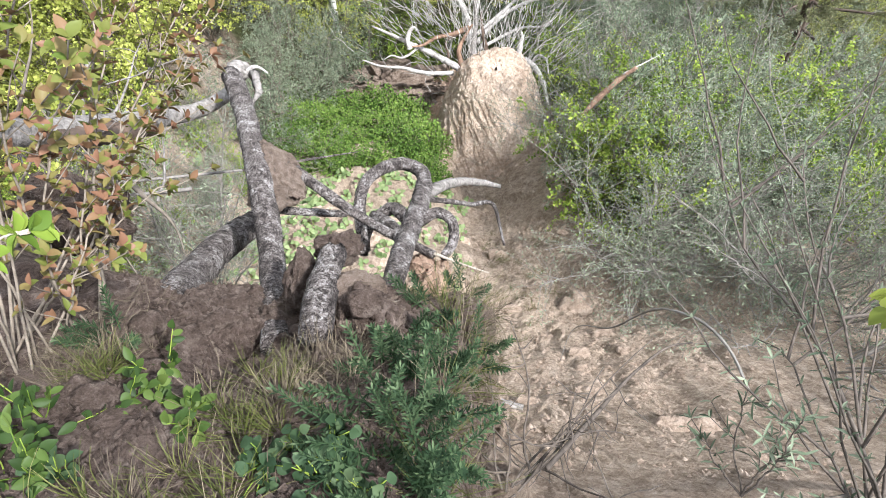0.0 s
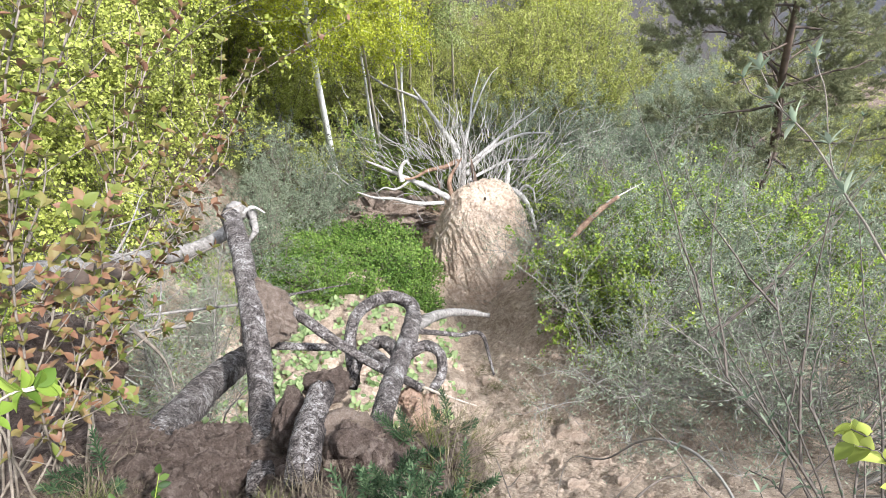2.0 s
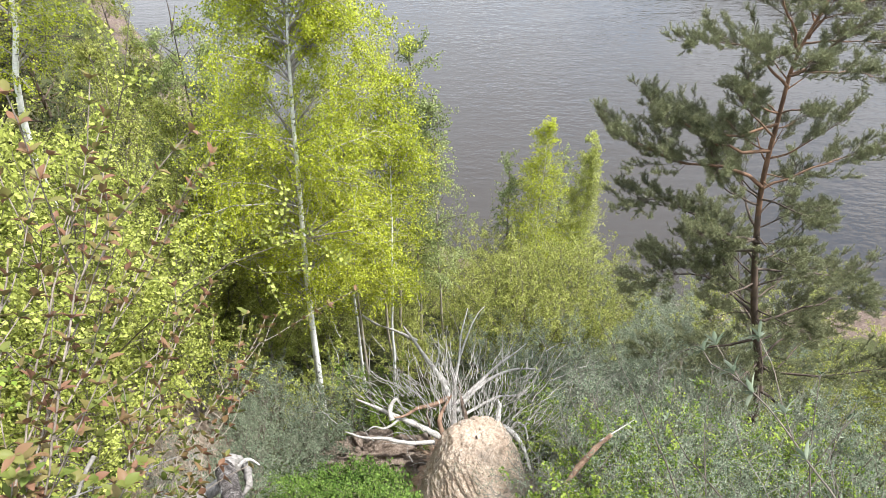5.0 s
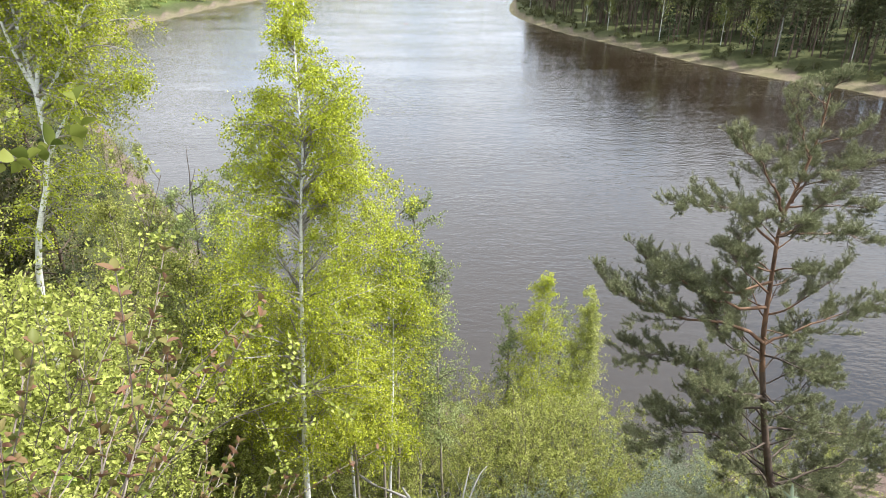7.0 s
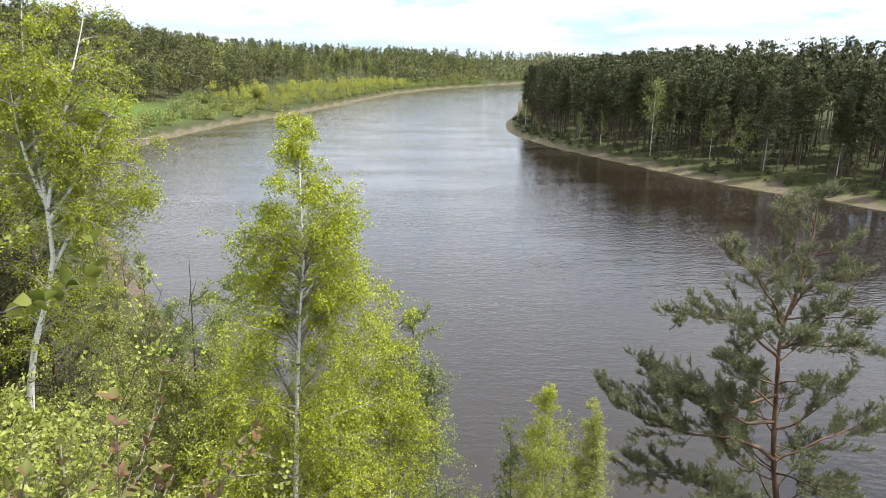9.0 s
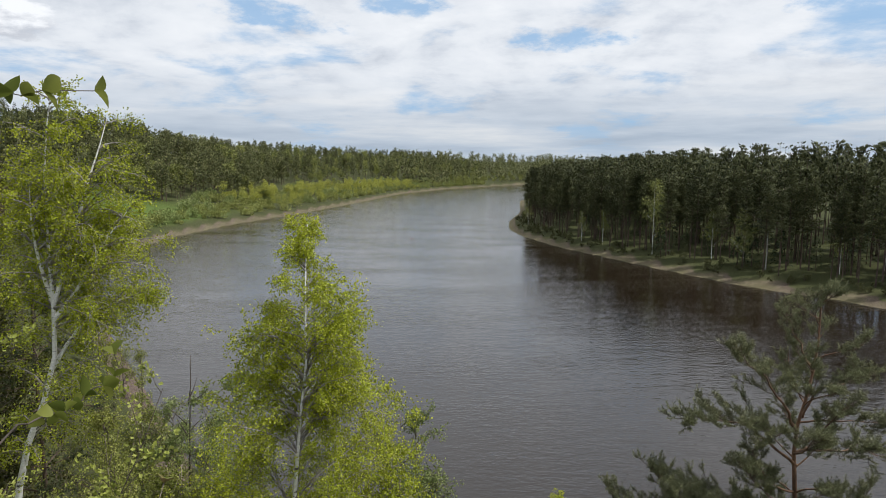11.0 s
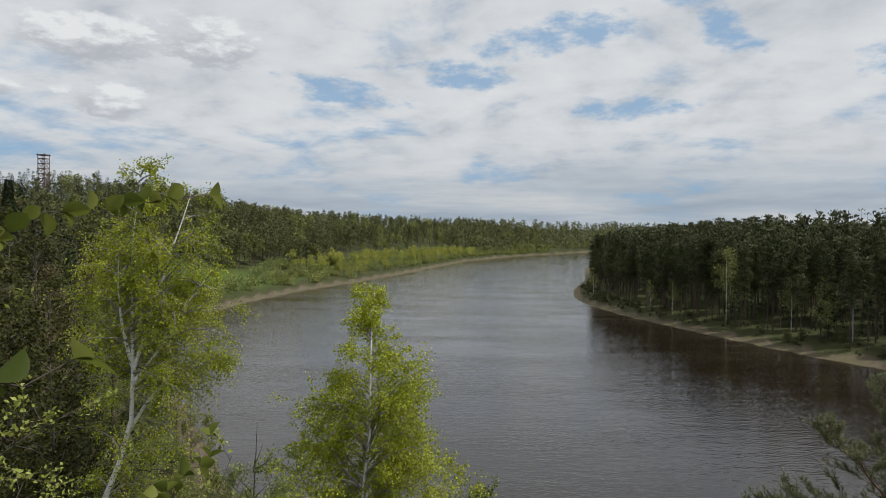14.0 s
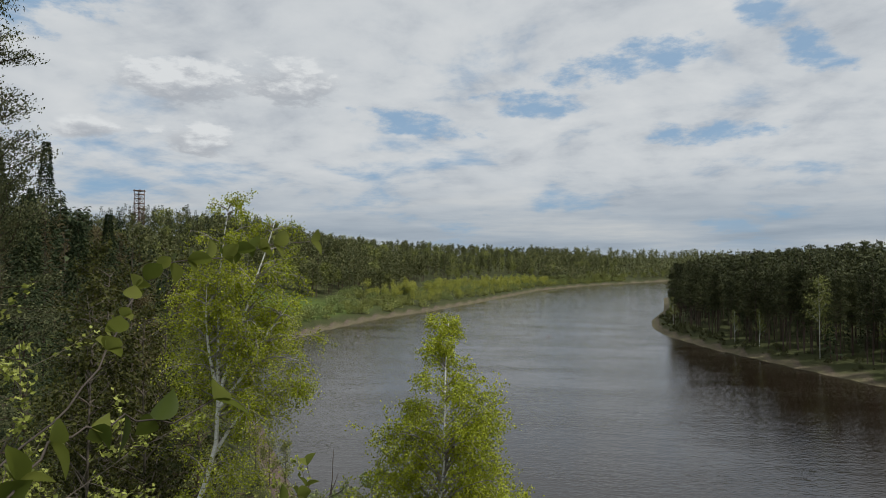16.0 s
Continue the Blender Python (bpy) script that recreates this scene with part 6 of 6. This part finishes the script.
clod("hollow_bank", "undercut bank of brown clay behind the root mound", (-1.64, 8.90, 14.12), (1.05, 0.55, 0.32), 37, M_drysoil, 0.85, None, "soil bank", 60, 60, 2.6)
log("broken_branch", "broken reddish branch sticking out of the shrubs", [(1.95, 5.68, 18.32), (2.28, 6.02, 18.48), (2.56, 6.25, 18.59), (2.80, 6.42, 18.65)], (0.03, 0.05, 0.042, 0.03), M_red, 40, "branch", 30, 10, 0.3, 0.05)
log("broken_branch", "pale stripped tip of the broken branch", [(2.60, 6.31, 18.64), (3.02, 6.60, 18.59), (3.30, 6.79, 18.56)], (0.018, 0.010, 0.004), M_dead, 41, "branch", 20, 8)
log("arching_branch", "pale bare branch arching over the gully", [(0.84, 0.99, 22.60), (0.88, 1.16, 22.85), (1.02, 1.07, 23.49), (1.16, 1.00, 24.26), (1.24, 0.88, 24.47), (1.29, 0.74, 24.58), (1.31, 0.56, 24.67)],
    (0.002, 0.003, 0.005, 0.006, 0.007, 0.007, 0.006), M_greytwig, 42, "branch", 44, 8, 0.25)
log("dead_stick", "dark slanting dead stick", [(0.34, 0.20, 25.39), (0.52, 0.37, 25.23), (0.72, 0.56, 25.10), (0.86, 0.66, 25.05), (0.97, 0.69, 24.99)], (0.009, 0.009, 0.007, 0.005, 0.003), M_darkstem, 43, "stick", 30, 7)
log("stick_piece", "short grey piece of wood on the sand", [(0.32, 0.71, 22.51), (0.46, 0.67, 22.52), (0.57, 0.65, 22.52)], (0.03, 0.03, 0.025), M_oldlog, 44, "stick", 16, 8, 0.2)
twiggy = thing("twig_heap", "heap of thin dark twigs on the gully edge", "twigs", at=(0.29, 0.16, 25.29))
rng = np.random.default_rng(45)
for n in range(16):
    g_ = Geo()
    q = grow(rng, [(rng.normal() * 0.06, rng.normal() * 0.05, 0)], [(rng.uniform(-0.5, 1.0), rng.uniform(-0.2, 0.9), rng.uniform(-0.1, 0.5))], rng.uniform(0.25, 0.6), 7, (0, 0, 0.1), 0.14)
    g_.tubes(q, taper(0.005, 0.0015, 1, 8), 5)
    s_ = grow(rng, along(q, np.zeros(4, int), rng.uniform(0.3, 0.9, 4))[0], sphere_dirs(rng, 4), rng.uniform(0.06, 0.2, 4), 4, (0, 0, 0.1), 0.2)
    g_.tubes(s_, taper(0.0025, 0.001, 4, 5), 4)
    part("twig", g_, M_darkstem, twiggy, "", True)

# stones and clods lying about
rng = np.random.default_rng(46)
for n in range(30):
    x, y = rng.uniform(0.35, 2.6), rng.uniform(0.3, 5.0)
    s = 0.03 + 0.16 * rng.random() ** 2.2
    clod("clay_clod", "weathered lump of pale clay on the gully floor", (x, y, ground_at(x, y) + s * 0.02), (s * 1.5, s * 1.1, s * 0.45), 400 + n, M_gully, 0.6, None, "clay lump", 16)


def crumbs(name, label, n, x0, x1, y0, y1, s0, s1, mat, seed):
    """Loose crumbs and small stones strewn over the ground."""
    rng = np.random.default_rng(seed)
    x, y = rng.uniform(x0, x1, n), rng.uniform(y0, y1, n)
    s = s0 + (s1 - s0) * rng.random(n) ** 3
    z = ground_height(x, y)
    shape = np.array([[1, 0, 0], [-1, 0, 0], [0, 1, 0], [0, -1, 0], [0, 0, 0.8], [0, 0, -0.8]])
    v = shape[None] * s[:, None, None] * rng.uniform(0.6, 1.3, (n, 6, 1)) + np.stack([x, y, z + s * 0.2], 1)[:, None]
    f = np.array([[0, 2, 4], [2, 1, 4], [1, 3, 4], [3, 0, 4], [2, 0, 5], [1, 2, 5], [3, 1, 5], [0, 3, 5]])
    g_ = Geo()
    g_.add(v, (f[None] + (np.arange(n) * 6)[:, None, None]).reshape(-1, 3))
    return tagged(new(name, g_.mesh(name, mat)), label, "gravel", kind="stuff")


crumbs("soil_crumbs", "loose crumbs and small stones on the ledge soil", 9000, -1.25, 0.15, 0.1, 0.88, 0.002, 0.016, M_topsoil, 47)
crumbs("clay_crumbs", "loose clay crumbs strewn over the gully floor", 8000, 0.2, 3.2, 0.2, 5.0, 0.005, 0.034, M_gully, 48)
for n in range(44):
    x, y = rng.uniform(-1.15, 0.1), rng.uniform(0.3, 0.85)
    s = rng.uniform(0.012, 0.045)
    clod("soil_lump", "small crumbly lump of brown soil on the ledge", (x, y, ground_at(x, y) + s * 0.1), (s * 1.3, s, s * 0.8), 460 + n, M_topsoil, 0.5, None, "soil clod", 12)
for n in range(170):
    x, y = rng.uniform(-4.2, 0.2), rng.uniform(1.5, 4.6)
    s = rng.uniform(0.03, 0.12)
    clod("rubble_lump", "pale lump of clay rubble below the ledge", (x, y, ground_at(x, y) + s * 0.1), (s * 1.3, s, s * 0.7), 900 + n, M_palesoil if n % 3 else M_gully, 0.5, None, "clay lump", 12)

litter = Geo()
n = 900
x, y = rng.uniform(-1.25, 0.12, n), rng.uniform(0.12, 0.82, n)
keep = fbm(x * 5, y * 5, 71) > 0.0
x, y = x[keep], y[keep]
p = np.stack([x, y, ground_height(x, y) + 0.004], 1)
litter.tubes(grow(rng, p, sphere_dirs(rng, len(p)) * [1, 1, 0.25], rng.uniform(0.03, 0.13, len(p)), 4, (0, 0, -0.3), 0.25), taper(0.0011, 0.0005, len(p), 5), 3, False)
tagged(new("grass_litter", litter.mesh("grass_litter", L_straw)), "dry straw and root fibres lying on the ledge", "litter", kind="stuff")

# ---- plants of the ledge ----


def spurge(x, y, stems, seed, height=0.2):
    """A tuft of leafy stems with whorls of narrow leaves."""
    rng = np.random.default_rng(seed)
    ob = thing("spurge_plant", "blue-green spurge with narrow whorled leaves", "plant", "spurges on the ledge", at=(x, y, ground_at(x, y) - 0.01))
    for n in range(stems):
        a = rng.random() * 6.283
        q = grow(rng, [(np.cos(a) * 0.03, np.sin(a) * 0.03, 0)], [(np.cos(a) * 0.75, np.sin(a) * 0.75, 0.75)], height * rng.uniform(0.7, 1.25), 6, (0, 0, 0.5), 0.06)
        g_ = Geo()
        g_.tubes(q, taper(0.0028, 0.0015, 1, 7), 5)
        c = 74
        p, t = along(q, np.zeros(c, int), np.linspace(0.12, 1.0, c))
        b = np.arange(c) * 2.4
        u = unit(np.cross(t, [0.3, 0.5, 0.2]))
        w_ = np.cross(t, u)
        d = u * np.cos(b)[:, None] + w_ * np.sin(b)[:, None] + t * np.linspace(0.25, 1.0, c)[:, None]
        g_.leaves(p, d, t + sphere_dirs(rng, c) * 0.3, rng.uniform(0.024, 0.036, c) * np.linspace(1.15, 0.6, c), 0.0055, 0.1, 0.6)
        part("stem", g_, L_blue, ob)
    return ob


def herb(x, y, seed, name, label, mat, leaves_n, size, height, group, round_=0.8, whorl=0):
    """A low herb: thin stalks, each with one broad leaf or a few pairs."""
    rng = np.random.default_rng(seed)
    ob = thing(name, label, "plant", group, at=(x, y, ground_at(x, y) - 0.01))
    stalks, blades = Geo(), Geo()
    a = rng.random(leaves_n) * 6.283
    d = np.stack([np.cos(a) * 0.9, np.sin(a) * 0.9, rng.uniform(0.6, 1.4, leaves_n)], 1)
    q = grow(rng, np.zeros((leaves_n, 3)), d, height * rng.uniform(0.4, 1.2, leaves_n), 4, (0, 0, 0.2), 0.12)
    stalks.tubes(q, taper(0.0022, 0.0012, leaves_n, 5), 4)
    k = max(1, whorl)
    w_ = np.repeat(np.arange(leaves_n), k)
    p, t = along(q, w_, np.tile(np.linspace(1.0, 0.35, k) if k > 1 else np.array([1.0]), leaves_n))
    out = t * [1, 1, 0.1] + sphere_dirs(rng, len(p)) * (0.35 if k == 1 else 0.9)
    blades.broad(p, out, UP + sphere_dirs(rng, len(p)) * 0.35, size * rng.uniform(0.7, 1.3, len(p)), size * round_ * rng.uniform(0.8, 1.2, len(p)))
    tagged(part("stem", stalks, L_green, ob, "", True), kind="stuff")
    part("foliage", blades, mat, ob, "", True)
    return ob


def grass_tuft(x, y, seed, mat, blades_n=70, height=0.14, name="grass_tuft", label="tuft of fine green grass", group="grass tufts"):
    rng = np.random.default_rng(seed)
    g_ = Geo()
    a = rng.random(blades_n) * 6.283
    r = rng.random(blades_n) * 0.04
    d = np.stack([np.cos(a) * rng.uniform(0.1, 0.9, blades_n), np.sin(a) * rng.uniform(0.1, 0.9, blades_n), np.ones(blades_n)], 1)
    q = grow(rng, np.stack([np.cos(a) * r, np.sin(a) * r, 0 * a], 1), d, height * rng.uniform(0.5, 1.3, blades_n), 4, (0, 0, -0.9), 0.08)
    g_.tubes(q, taper(0.0013, 0.0004, blades_n, 5), 3, False)
    ob = tagged(new(name, g_.mesh(name, mat)), label, "grass", group, "stuff")
    ob.location = (x, y, ground_at(x, y) - 0.01)
    return ob


L_colt = leaf("coltsfoot_leaves", (0.06, 0.095, 0.035), (0.14, 0.19, 0.075), (0.25, 0.30, 0.14), 0.3, 0.55, 3.0)
L_seedling = leaf("seedling_leaves", (0.018, 0.036, 0.008), (0.040, 0.070, 0.014), (0.085, 0.12, 0.027), 0.3, 0.5, 6.0)
rng = np.random.default_rng(50)
for n, (x, y) in enumerate(((-0.05, 0.23), (-0.10, 0.31), (-0.14, 0.26), (-0.01, 0.30), (-0.02, 0.18), (-0.07, 0.16))):
    spurge(x, y, 9, 500 + n, 0.22)
for n, (x, y) in enumerate(((-0.11, 0.46), (-0.06, 0.52), (-0.15, 0.42), (-0.01, 0.45), (-0.10, 0.57), (-0.94, 0.51))):
    spurge(x, y, 8, 520 + n, 0.13)
for n, (x, y) in enumerate(((-0.33, 0.18), (-0.29, 0.21), (-0.21, 0.16), (-0.18, 0.19), (-0.12, 0.14), (-0.21, 0.23), (-0.71, 0.14))):
    herb(x, y, 540 + n, "clover_plant", "low herb with small round blue-green leaves", L_blue, 16, 0.026, 0.07, "herbs on the ledge", 0.95, 3)
for n, (x, y) in enumerate(((-0.73, 0.41), (-0.72, 0.31), (-0.67, 0.31), (-0.54, 0.28), (-0.89, 0.26), (-0.87, 0.22), (-0.77, 0.14), (-0.73, 0.13), (-0.84, 0.15))):
    herb(x, y, 560 + n, "privet_seedling", "young shoot with oval bright green leaves", L_seedling, 7, 0.034, 0.12, "shoots on the ledge", 0.6, 6)
for n in range(34):
    x, y = ((-0.37, 0.28), (-0.41, 0.14), (-0.50, 0.12), (-0.38, 0.36), (-0.91, 0.39))[n % 5]
    grass_tuft(x + rng.normal() * 0.07, y + rng.normal() * 0.05, 600 + n, L_grass if n % 3 else L_straw, 50, 0.1)
for n in range(26):
    x, y = ((-0.29, 0.35), (-1.02, 0.43), (-0.23, 0.42), (-0.90, 0.43), (-0.33, 0.45))[n % 5]
    grass_tuft(x + rng.normal() * 0.06, y + rng.normal() * 0.04, 640 + n, L_straw, 50, 0.075, "dry_grass_tuft", "tuft of matted dry grass", "dry grass tufts")
for n in range(300):
    x, y = rng.uniform(-3.0, 0.2) if n < 200 else rng.uniform(-4.6, -2.0), rng.uniform(1.4, 5.4)
    herb(x, y, 800 + n, "coltsfoot_plant", "coltsfoot with round green leaves on pale rubble", L_colt, 9, 0.08, 0.1, "coltsfoot on the rubble", 0.95)
for n in range(30):
    x, y = rng.uniform(0.5, 1.8), rng.uniform(1.6, 4.2)
    grass_tuft(x, y, 760 + n, L_grass, 40, 0.16)


rng = np.random.default_rng(58)
for n in range(24):
    y = 0.12 + 0.8 * n / 23
    x = next((q for q in np.linspace(-0.2, 0.6, 60) if ground_at(q, y) < ground_at(-0.2, y) - 0.18), 0.2) + rng.uniform(-0.07, 0.05)
    grass_tuft(x, y, 850 + n, L_straw if n % 2 else L_grass, 46, 0.15, "dry_grass_tuft", "dry grass hanging over the ledge's broken edge", "grass on the edge")
    if n % 4 == 0:
        spurge(x - 0.06, y, 6, 880 + n, 0.16)


def whorl_shrub(name, label, stems_at, seed, leaf_mat, stem_mat, spacing=0.085, leaf_len=0.05, leaf_wid=0.026, r=0.009, side=5, per=6, category="shrub", group="", lean=0.0):
    """An open shrub close by: each stem a part with its side shoots, and leaves in whorls at the nodes."""
    rng = np.random.default_rng(seed)
    base = np.array(stems_at[0][0], float)
    ob = thing(name, label, category, group, at=base)
    foliage = Geo()
    for line in stems_at:
        path = bend(np.array(line, float) - base, 24)
        path[4:-1] += np.cumsum(rng.normal(size=(19, 3)) * 0.004, 0)
        ln = np.linalg.norm(np.diff(path, axis=0), axis=1).sum()
        g_ = Geo()
        g_.tubes(path[None], taper(r * rng.uniform(0.8, 1.2), min(0.0025, r * 0.5), 1, 24), 8)
        u = rng.uniform(0.3, 0.97, side)
        p, t = along(path[None], np.zeros(side, int), u)
        S = grow(rng, p, t + sphere_dirs(rng, side) * 0.9 + UP * 0.3, ln * rng.uniform(0.12, 0.34, side), 8, (0, 0, 0.3), 0.08)
        stem = part("stem", g_, stem_mat, ob, "", True)
        for k in range(side):
            one = Geo()
            one.tubes(S[k:k + 1], taper(r * 0.4, 0.0016, 1, 9), 5)
            part("shoot", one, stem_mat, stem, "", True)
        for q in (path[None], *(S[k:k + 1] for k in range(side))):
            L = np.linalg.norm(np.diff(q[0], axis=0), axis=1).sum()
            lo = 0.35 if q.shape[1] == 24 else 0.25
            c = max(2, int(L * (1 - lo) / spacing))
            node = np.linspace(lo, 1.0, c)
            w_ = np.repeat(node, per)
            p, t = along(q, np.zeros(len(w_), int), w_)
            b = np.tile(np.arange(per) * 6.283 / per, c) + np.repeat(rng.random(c) * 6, per)
            e1 = unit(np.cross(t, [0.37, 0.61, 0.2]))
            e2 = np.cross(t, e1)
            d = e1 * np.cos(b)[:, None] + e2 * np.sin(b)[:, None] + t * rng.uniform(0.4, 1.3, len(b))[:, None]
            keep = rng.random(len(b)) < 0.8
            foliage.broad(p[keep], d[keep], (t + UP * 0.4)[keep], leaf_len * rng.uniform(0.5, 1.25, keep.sum()), leaf_wid * rng.uniform(0.7, 1.2, keep.sum()), 0.25, 0.2)
    part("foliage", foliage, leaf_mat, ob, "", True)
    return ob


feet = [(-1.20, 0.42), (-1.11, 0.38), (-1.12, 0.43), (-1.11, 0.49), (-1.10, 0.54), (-1.28, 0.49)]
heads = [(-0.93, 1.92, 26.51), (-0.91, 1.75, 26.74), (-0.92, 1.62, 26.86), (-0.85, 1.28, 26.83), (-0.88, 1.78, 26.12), (-0.79, 2.22, 25.69), (-1.01, 1.54, 26.54), (-1.05, 1.36, 26.79), (-1.16, 1.39, 26.94),
         (-0.90, 1.42, 26.04), (-0.84, 1.46, 25.77), (-0.90, 1.23, 26.14), (-0.87, 1.37, 25.68), (-0.92, 1.13, 26.37), (-0.80, 1.87, 25.61), (-0.87, 0.90, 25.97), (-0.93, 0.88, 26.13), (-0.87, 1.00, 25.65)]
M_shoot = bark("young_shoot_bark", (0.10, 0.078, 0.058), (0.28, 0.235, 0.185), 40)
rng = np.random.default_rng(91)
lines = []
for n, head in enumerate(heads):
    fx, fy = feet[n % 6]
    foot = np.array((fx, fy, ground_at(fx, fy) - 0.03)) + rng.normal(size=3) * [0.03, 0.03, 0]
    head = np.array(head)
    midway = foot + (head - foot) * 0.5 + np.array((rng.normal() * 0.03, -0.04, 0.10))
    lines.append([foot, midway, head])
whorl_shrub("young_shrub", "open shrub with pale stems and whorls of bronze young leaves", lines, 92, L_red, M_shoot, 0.05, 0.036, 0.021, 0.0046, 7, 5)
whorl_shrub("leafy_shoot", "close shoot with large fresh green leaves", [[(-0.63, 0.39, 26.63), (-0.61, 0.45, 26.63), (-0.58, 0.48, 26.63)]], 93, L_green, M_paletwig, 0.05, 0.046, 0.028, 0.003, 2, 4)
# the silver-leaved leader and the dark sapling at the gully's edge
whorl_shrub("silver_sapling", "silver-leaved sapling reaching over the slope",
            [[(0.98, 0.48, 26.52), (0.98, 0.70, 26.46), (0.97, 0.84, 26.43), (0.95, 1.03, 26.41), (0.91, 1.22, 26.39), (0.84, 1.45, 26.33)]], 94, L_silver, M_twig, 0.15, 0.05, 0.014, 0.0038, 2, 9)
fx, fy = (2.62, 0.16)
whorl_shrub("dark_sapling", "thin dark-stemmed sapling with sparse narrow leaves",
            [[(fx, fy, ground_at(fx, fy)), (1.40, 0.29, 25.26), (1.40, 0.56, 25.17), (1.38, 0.86, 24.98), (1.33, 1.10, 24.80), (1.35, 1.53, 24.63), (1.33, 2.11, 24.46)],
             [(fx, fy, ground_at(fx, fy)), (1.40, 0.36, 25.26), (1.44, 0.68, 25.21), (1.49, 1.13, 25.02), (1.62, 1.67, 24.85)],
             [(fx, fy, ground_at(fx, fy)), (1.28, 0.36, 25.19), (1.31, 0.62, 25.01), (1.31, 0.75, 24.81)]], 95, L_silver, M_darkstem, 0.09, 0.04, 0.009, 0.017, 9, 4)
whorl_shrub("willow_shoots", "upright shoots with long narrow grey-green leaves", [[(1.02, 0.14, 25.17), (1.01, 0.31, 25.22), (1.02, 0.51, 25.30)], [(1.02, 0.14, 25.17), (0.93, 0.28, 25.14), (0.89, 0.39, 25.13)],
            [(1.02, 0.14, 25.17), (1.11, 0.25, 25.32), (1.14, 0.38, 25.46)], [(1.02, 0.14, 25.17), (1.05, 0.28, 25.30), (1.09, 0.42, 25.33)]], 96, L_silver, M_darkstem, 0.035, 0.055, 0.010, 0.004, 4, 4)
whorl_shrub("leafy_shoot", "close shoot with bright young leaves at the gully edge", [[(1.04, 0.38, 26.15), (0.98, 0.46, 26.19), (0.91, 0.55, 26.23)]], 98, L_thicket, M_darkstem, 0.05, 0.05, 0.03, 0.003, 2, 4)
L_hazel = leaf("hazel_leaves", (0.075, 0.10, 0.017), (0.165, 0.19, 0.033), (0.27, 0.285, 0.065), 0.8, 0.5, 8.0)
# the close branch at the left, over the edge
whorl_shrub("overhanging_branch", "close hazel branch with fresh ribbed leaves",
            [[(-0.64, 0.28, 27.88), (-0.64, 0.34, 27.91), (-0.64, 0.49, 27.99), (-0.68, 0.60, 28.07), (-0.65, 0.80, 28.13), (-0.59, 0.92, 28.14)],
             [(-0.64, 0.28, 27.88), (-0.54, 0.25, 27.93), (-0.51, 0.30, 27.97), (-0.48, 0.36, 27.98), (-0.45, 0.39, 27.97)],
             [(-0.65, 0.74, 27.66), (-0.65, 0.81, 27.68), (-0.67, 0.93, 27.68), (-0.66, 1.06, 27.69)]], 97, L_hazel, M_darkstem, 0.03, 0.032, 0.023, 0.0014, 0, 3, "branch")

# ---- river and tower ----
buoy = thing("river_buoy", "small red buoy on the river", "buoy", at=(-14.3, 253.5, 0))
g_ = Geo()
g_.tubes(np.array([[(0, 0, -0.3), (0, 0, 0.25), (0, 0, 0.38)]]), np.array([[0.2, 0.2, 0.12]]), 12)
M_buoy = material("red_buoy_paint", lambda n: surface(n, n.ramp(n.noise(place(n), 4), (0.3, (0.14, 0.02, 0.015)), (0.7, (0.25, 0.04, 0.03))), 0.5))
part("float", g_, M_buoy, buoy, "", True)
g_ = Geo()
g_.tubes(np.array([[(0, 0, 0.38), (0, 0, 0.5), (0, 0, 0.55)]]), np.array([[0.06, 0.05, 0.02]]), 10)
part("topmark", g_, M_buoy, buoy, "", True)

M_tower = bark("tower_steel_and_timber", (0.10, 0.06, 0.045), (0.24, 0.16, 0.125), 0.6)
tx, ty, tz = (-308.24, 393.61, 81.95)
tz0 = ground_at(tx, ty)
tower = thing("viewing_tower", "tall square lattice viewing tower above the forest", "tower", at=(tx, ty, tz0))
H, W = tz - tz0, 2.3


def bar(a, b, r=0.16, name="post", label=""):
    g_ = Geo()
    g_.tubes(np.array([[a, (np.array(a) + np.array(b)) / 2, b]], float), np.full((1, 3), r), 4)
    part(name, g_, M_tower, tower, label)


for sx in (-1, 1):
    for sy in (-1, 1):
        bar((sx * W, sy * W, -1), (sx * W, sy * W, H), 0.3, "post")
levels = 11
for n in range(levels):
    z = H * (n + 1) / levels - (0.9 if n == levels - 1 else 0)
    slab = Geo()
    w_, h_ = (W + 0.6, 0.3) if n == levels - 1 else (W - 0.1, 0.22)
    c = np.array([(sx * w_, sy * w_, z + sz * h_) for sx in (-1, 1) for sy in (-1, 1) for sz in (-1, 1)])
    slab.add(c, None, [[0, 1, 3, 2], [4, 6, 7, 5], [0, 4, 5, 1], [2, 3, 7, 6], [0, 2, 6, 4], [1, 5, 7, 3]])
    part("roof" if n == levels - 1 else "landing", slab, M_tower, tower)
    if n < levels - 2:
        z2 = H * (n + 2) / levels
        for a, b in (((-W, -W), (W, -W)), ((W, -W), (W, W)), ((W, W), (-W, W)), ((-W, W), (-W, -W))):
            bar((*a, z), (*b, z2), 0.12, "brace")
            bar((*b, z), (*a, z2), 0.12, "brace")

rng = np.random.default_rng(120)
foot, tip = np.zeros(3), np.array(SNAG_TOP) - np.array(snag.location)
for n in range(7):
    a = foot + (tip - foot) * (0.0 if n == 0 else rng.uniform(0.25, 0.75)) - (UP * 3.0 if n == 0 else 0)
    b = tip if n == 0 else a + unit(np.array([rng.normal(), rng.normal(), 1.3])) * rng.uniform(0.6, 1.3)
    log("limb", "", np.array([a, (a + b) / 2 + rng.normal(size=3) * 0.06, b]) + np.array(snag.location), (0.035, 0.025, 0.006) if n == 0 else (0.018, 0.012, 0.003), M_darkstem, 130 + n, parent=snag, k=16, sides=6)
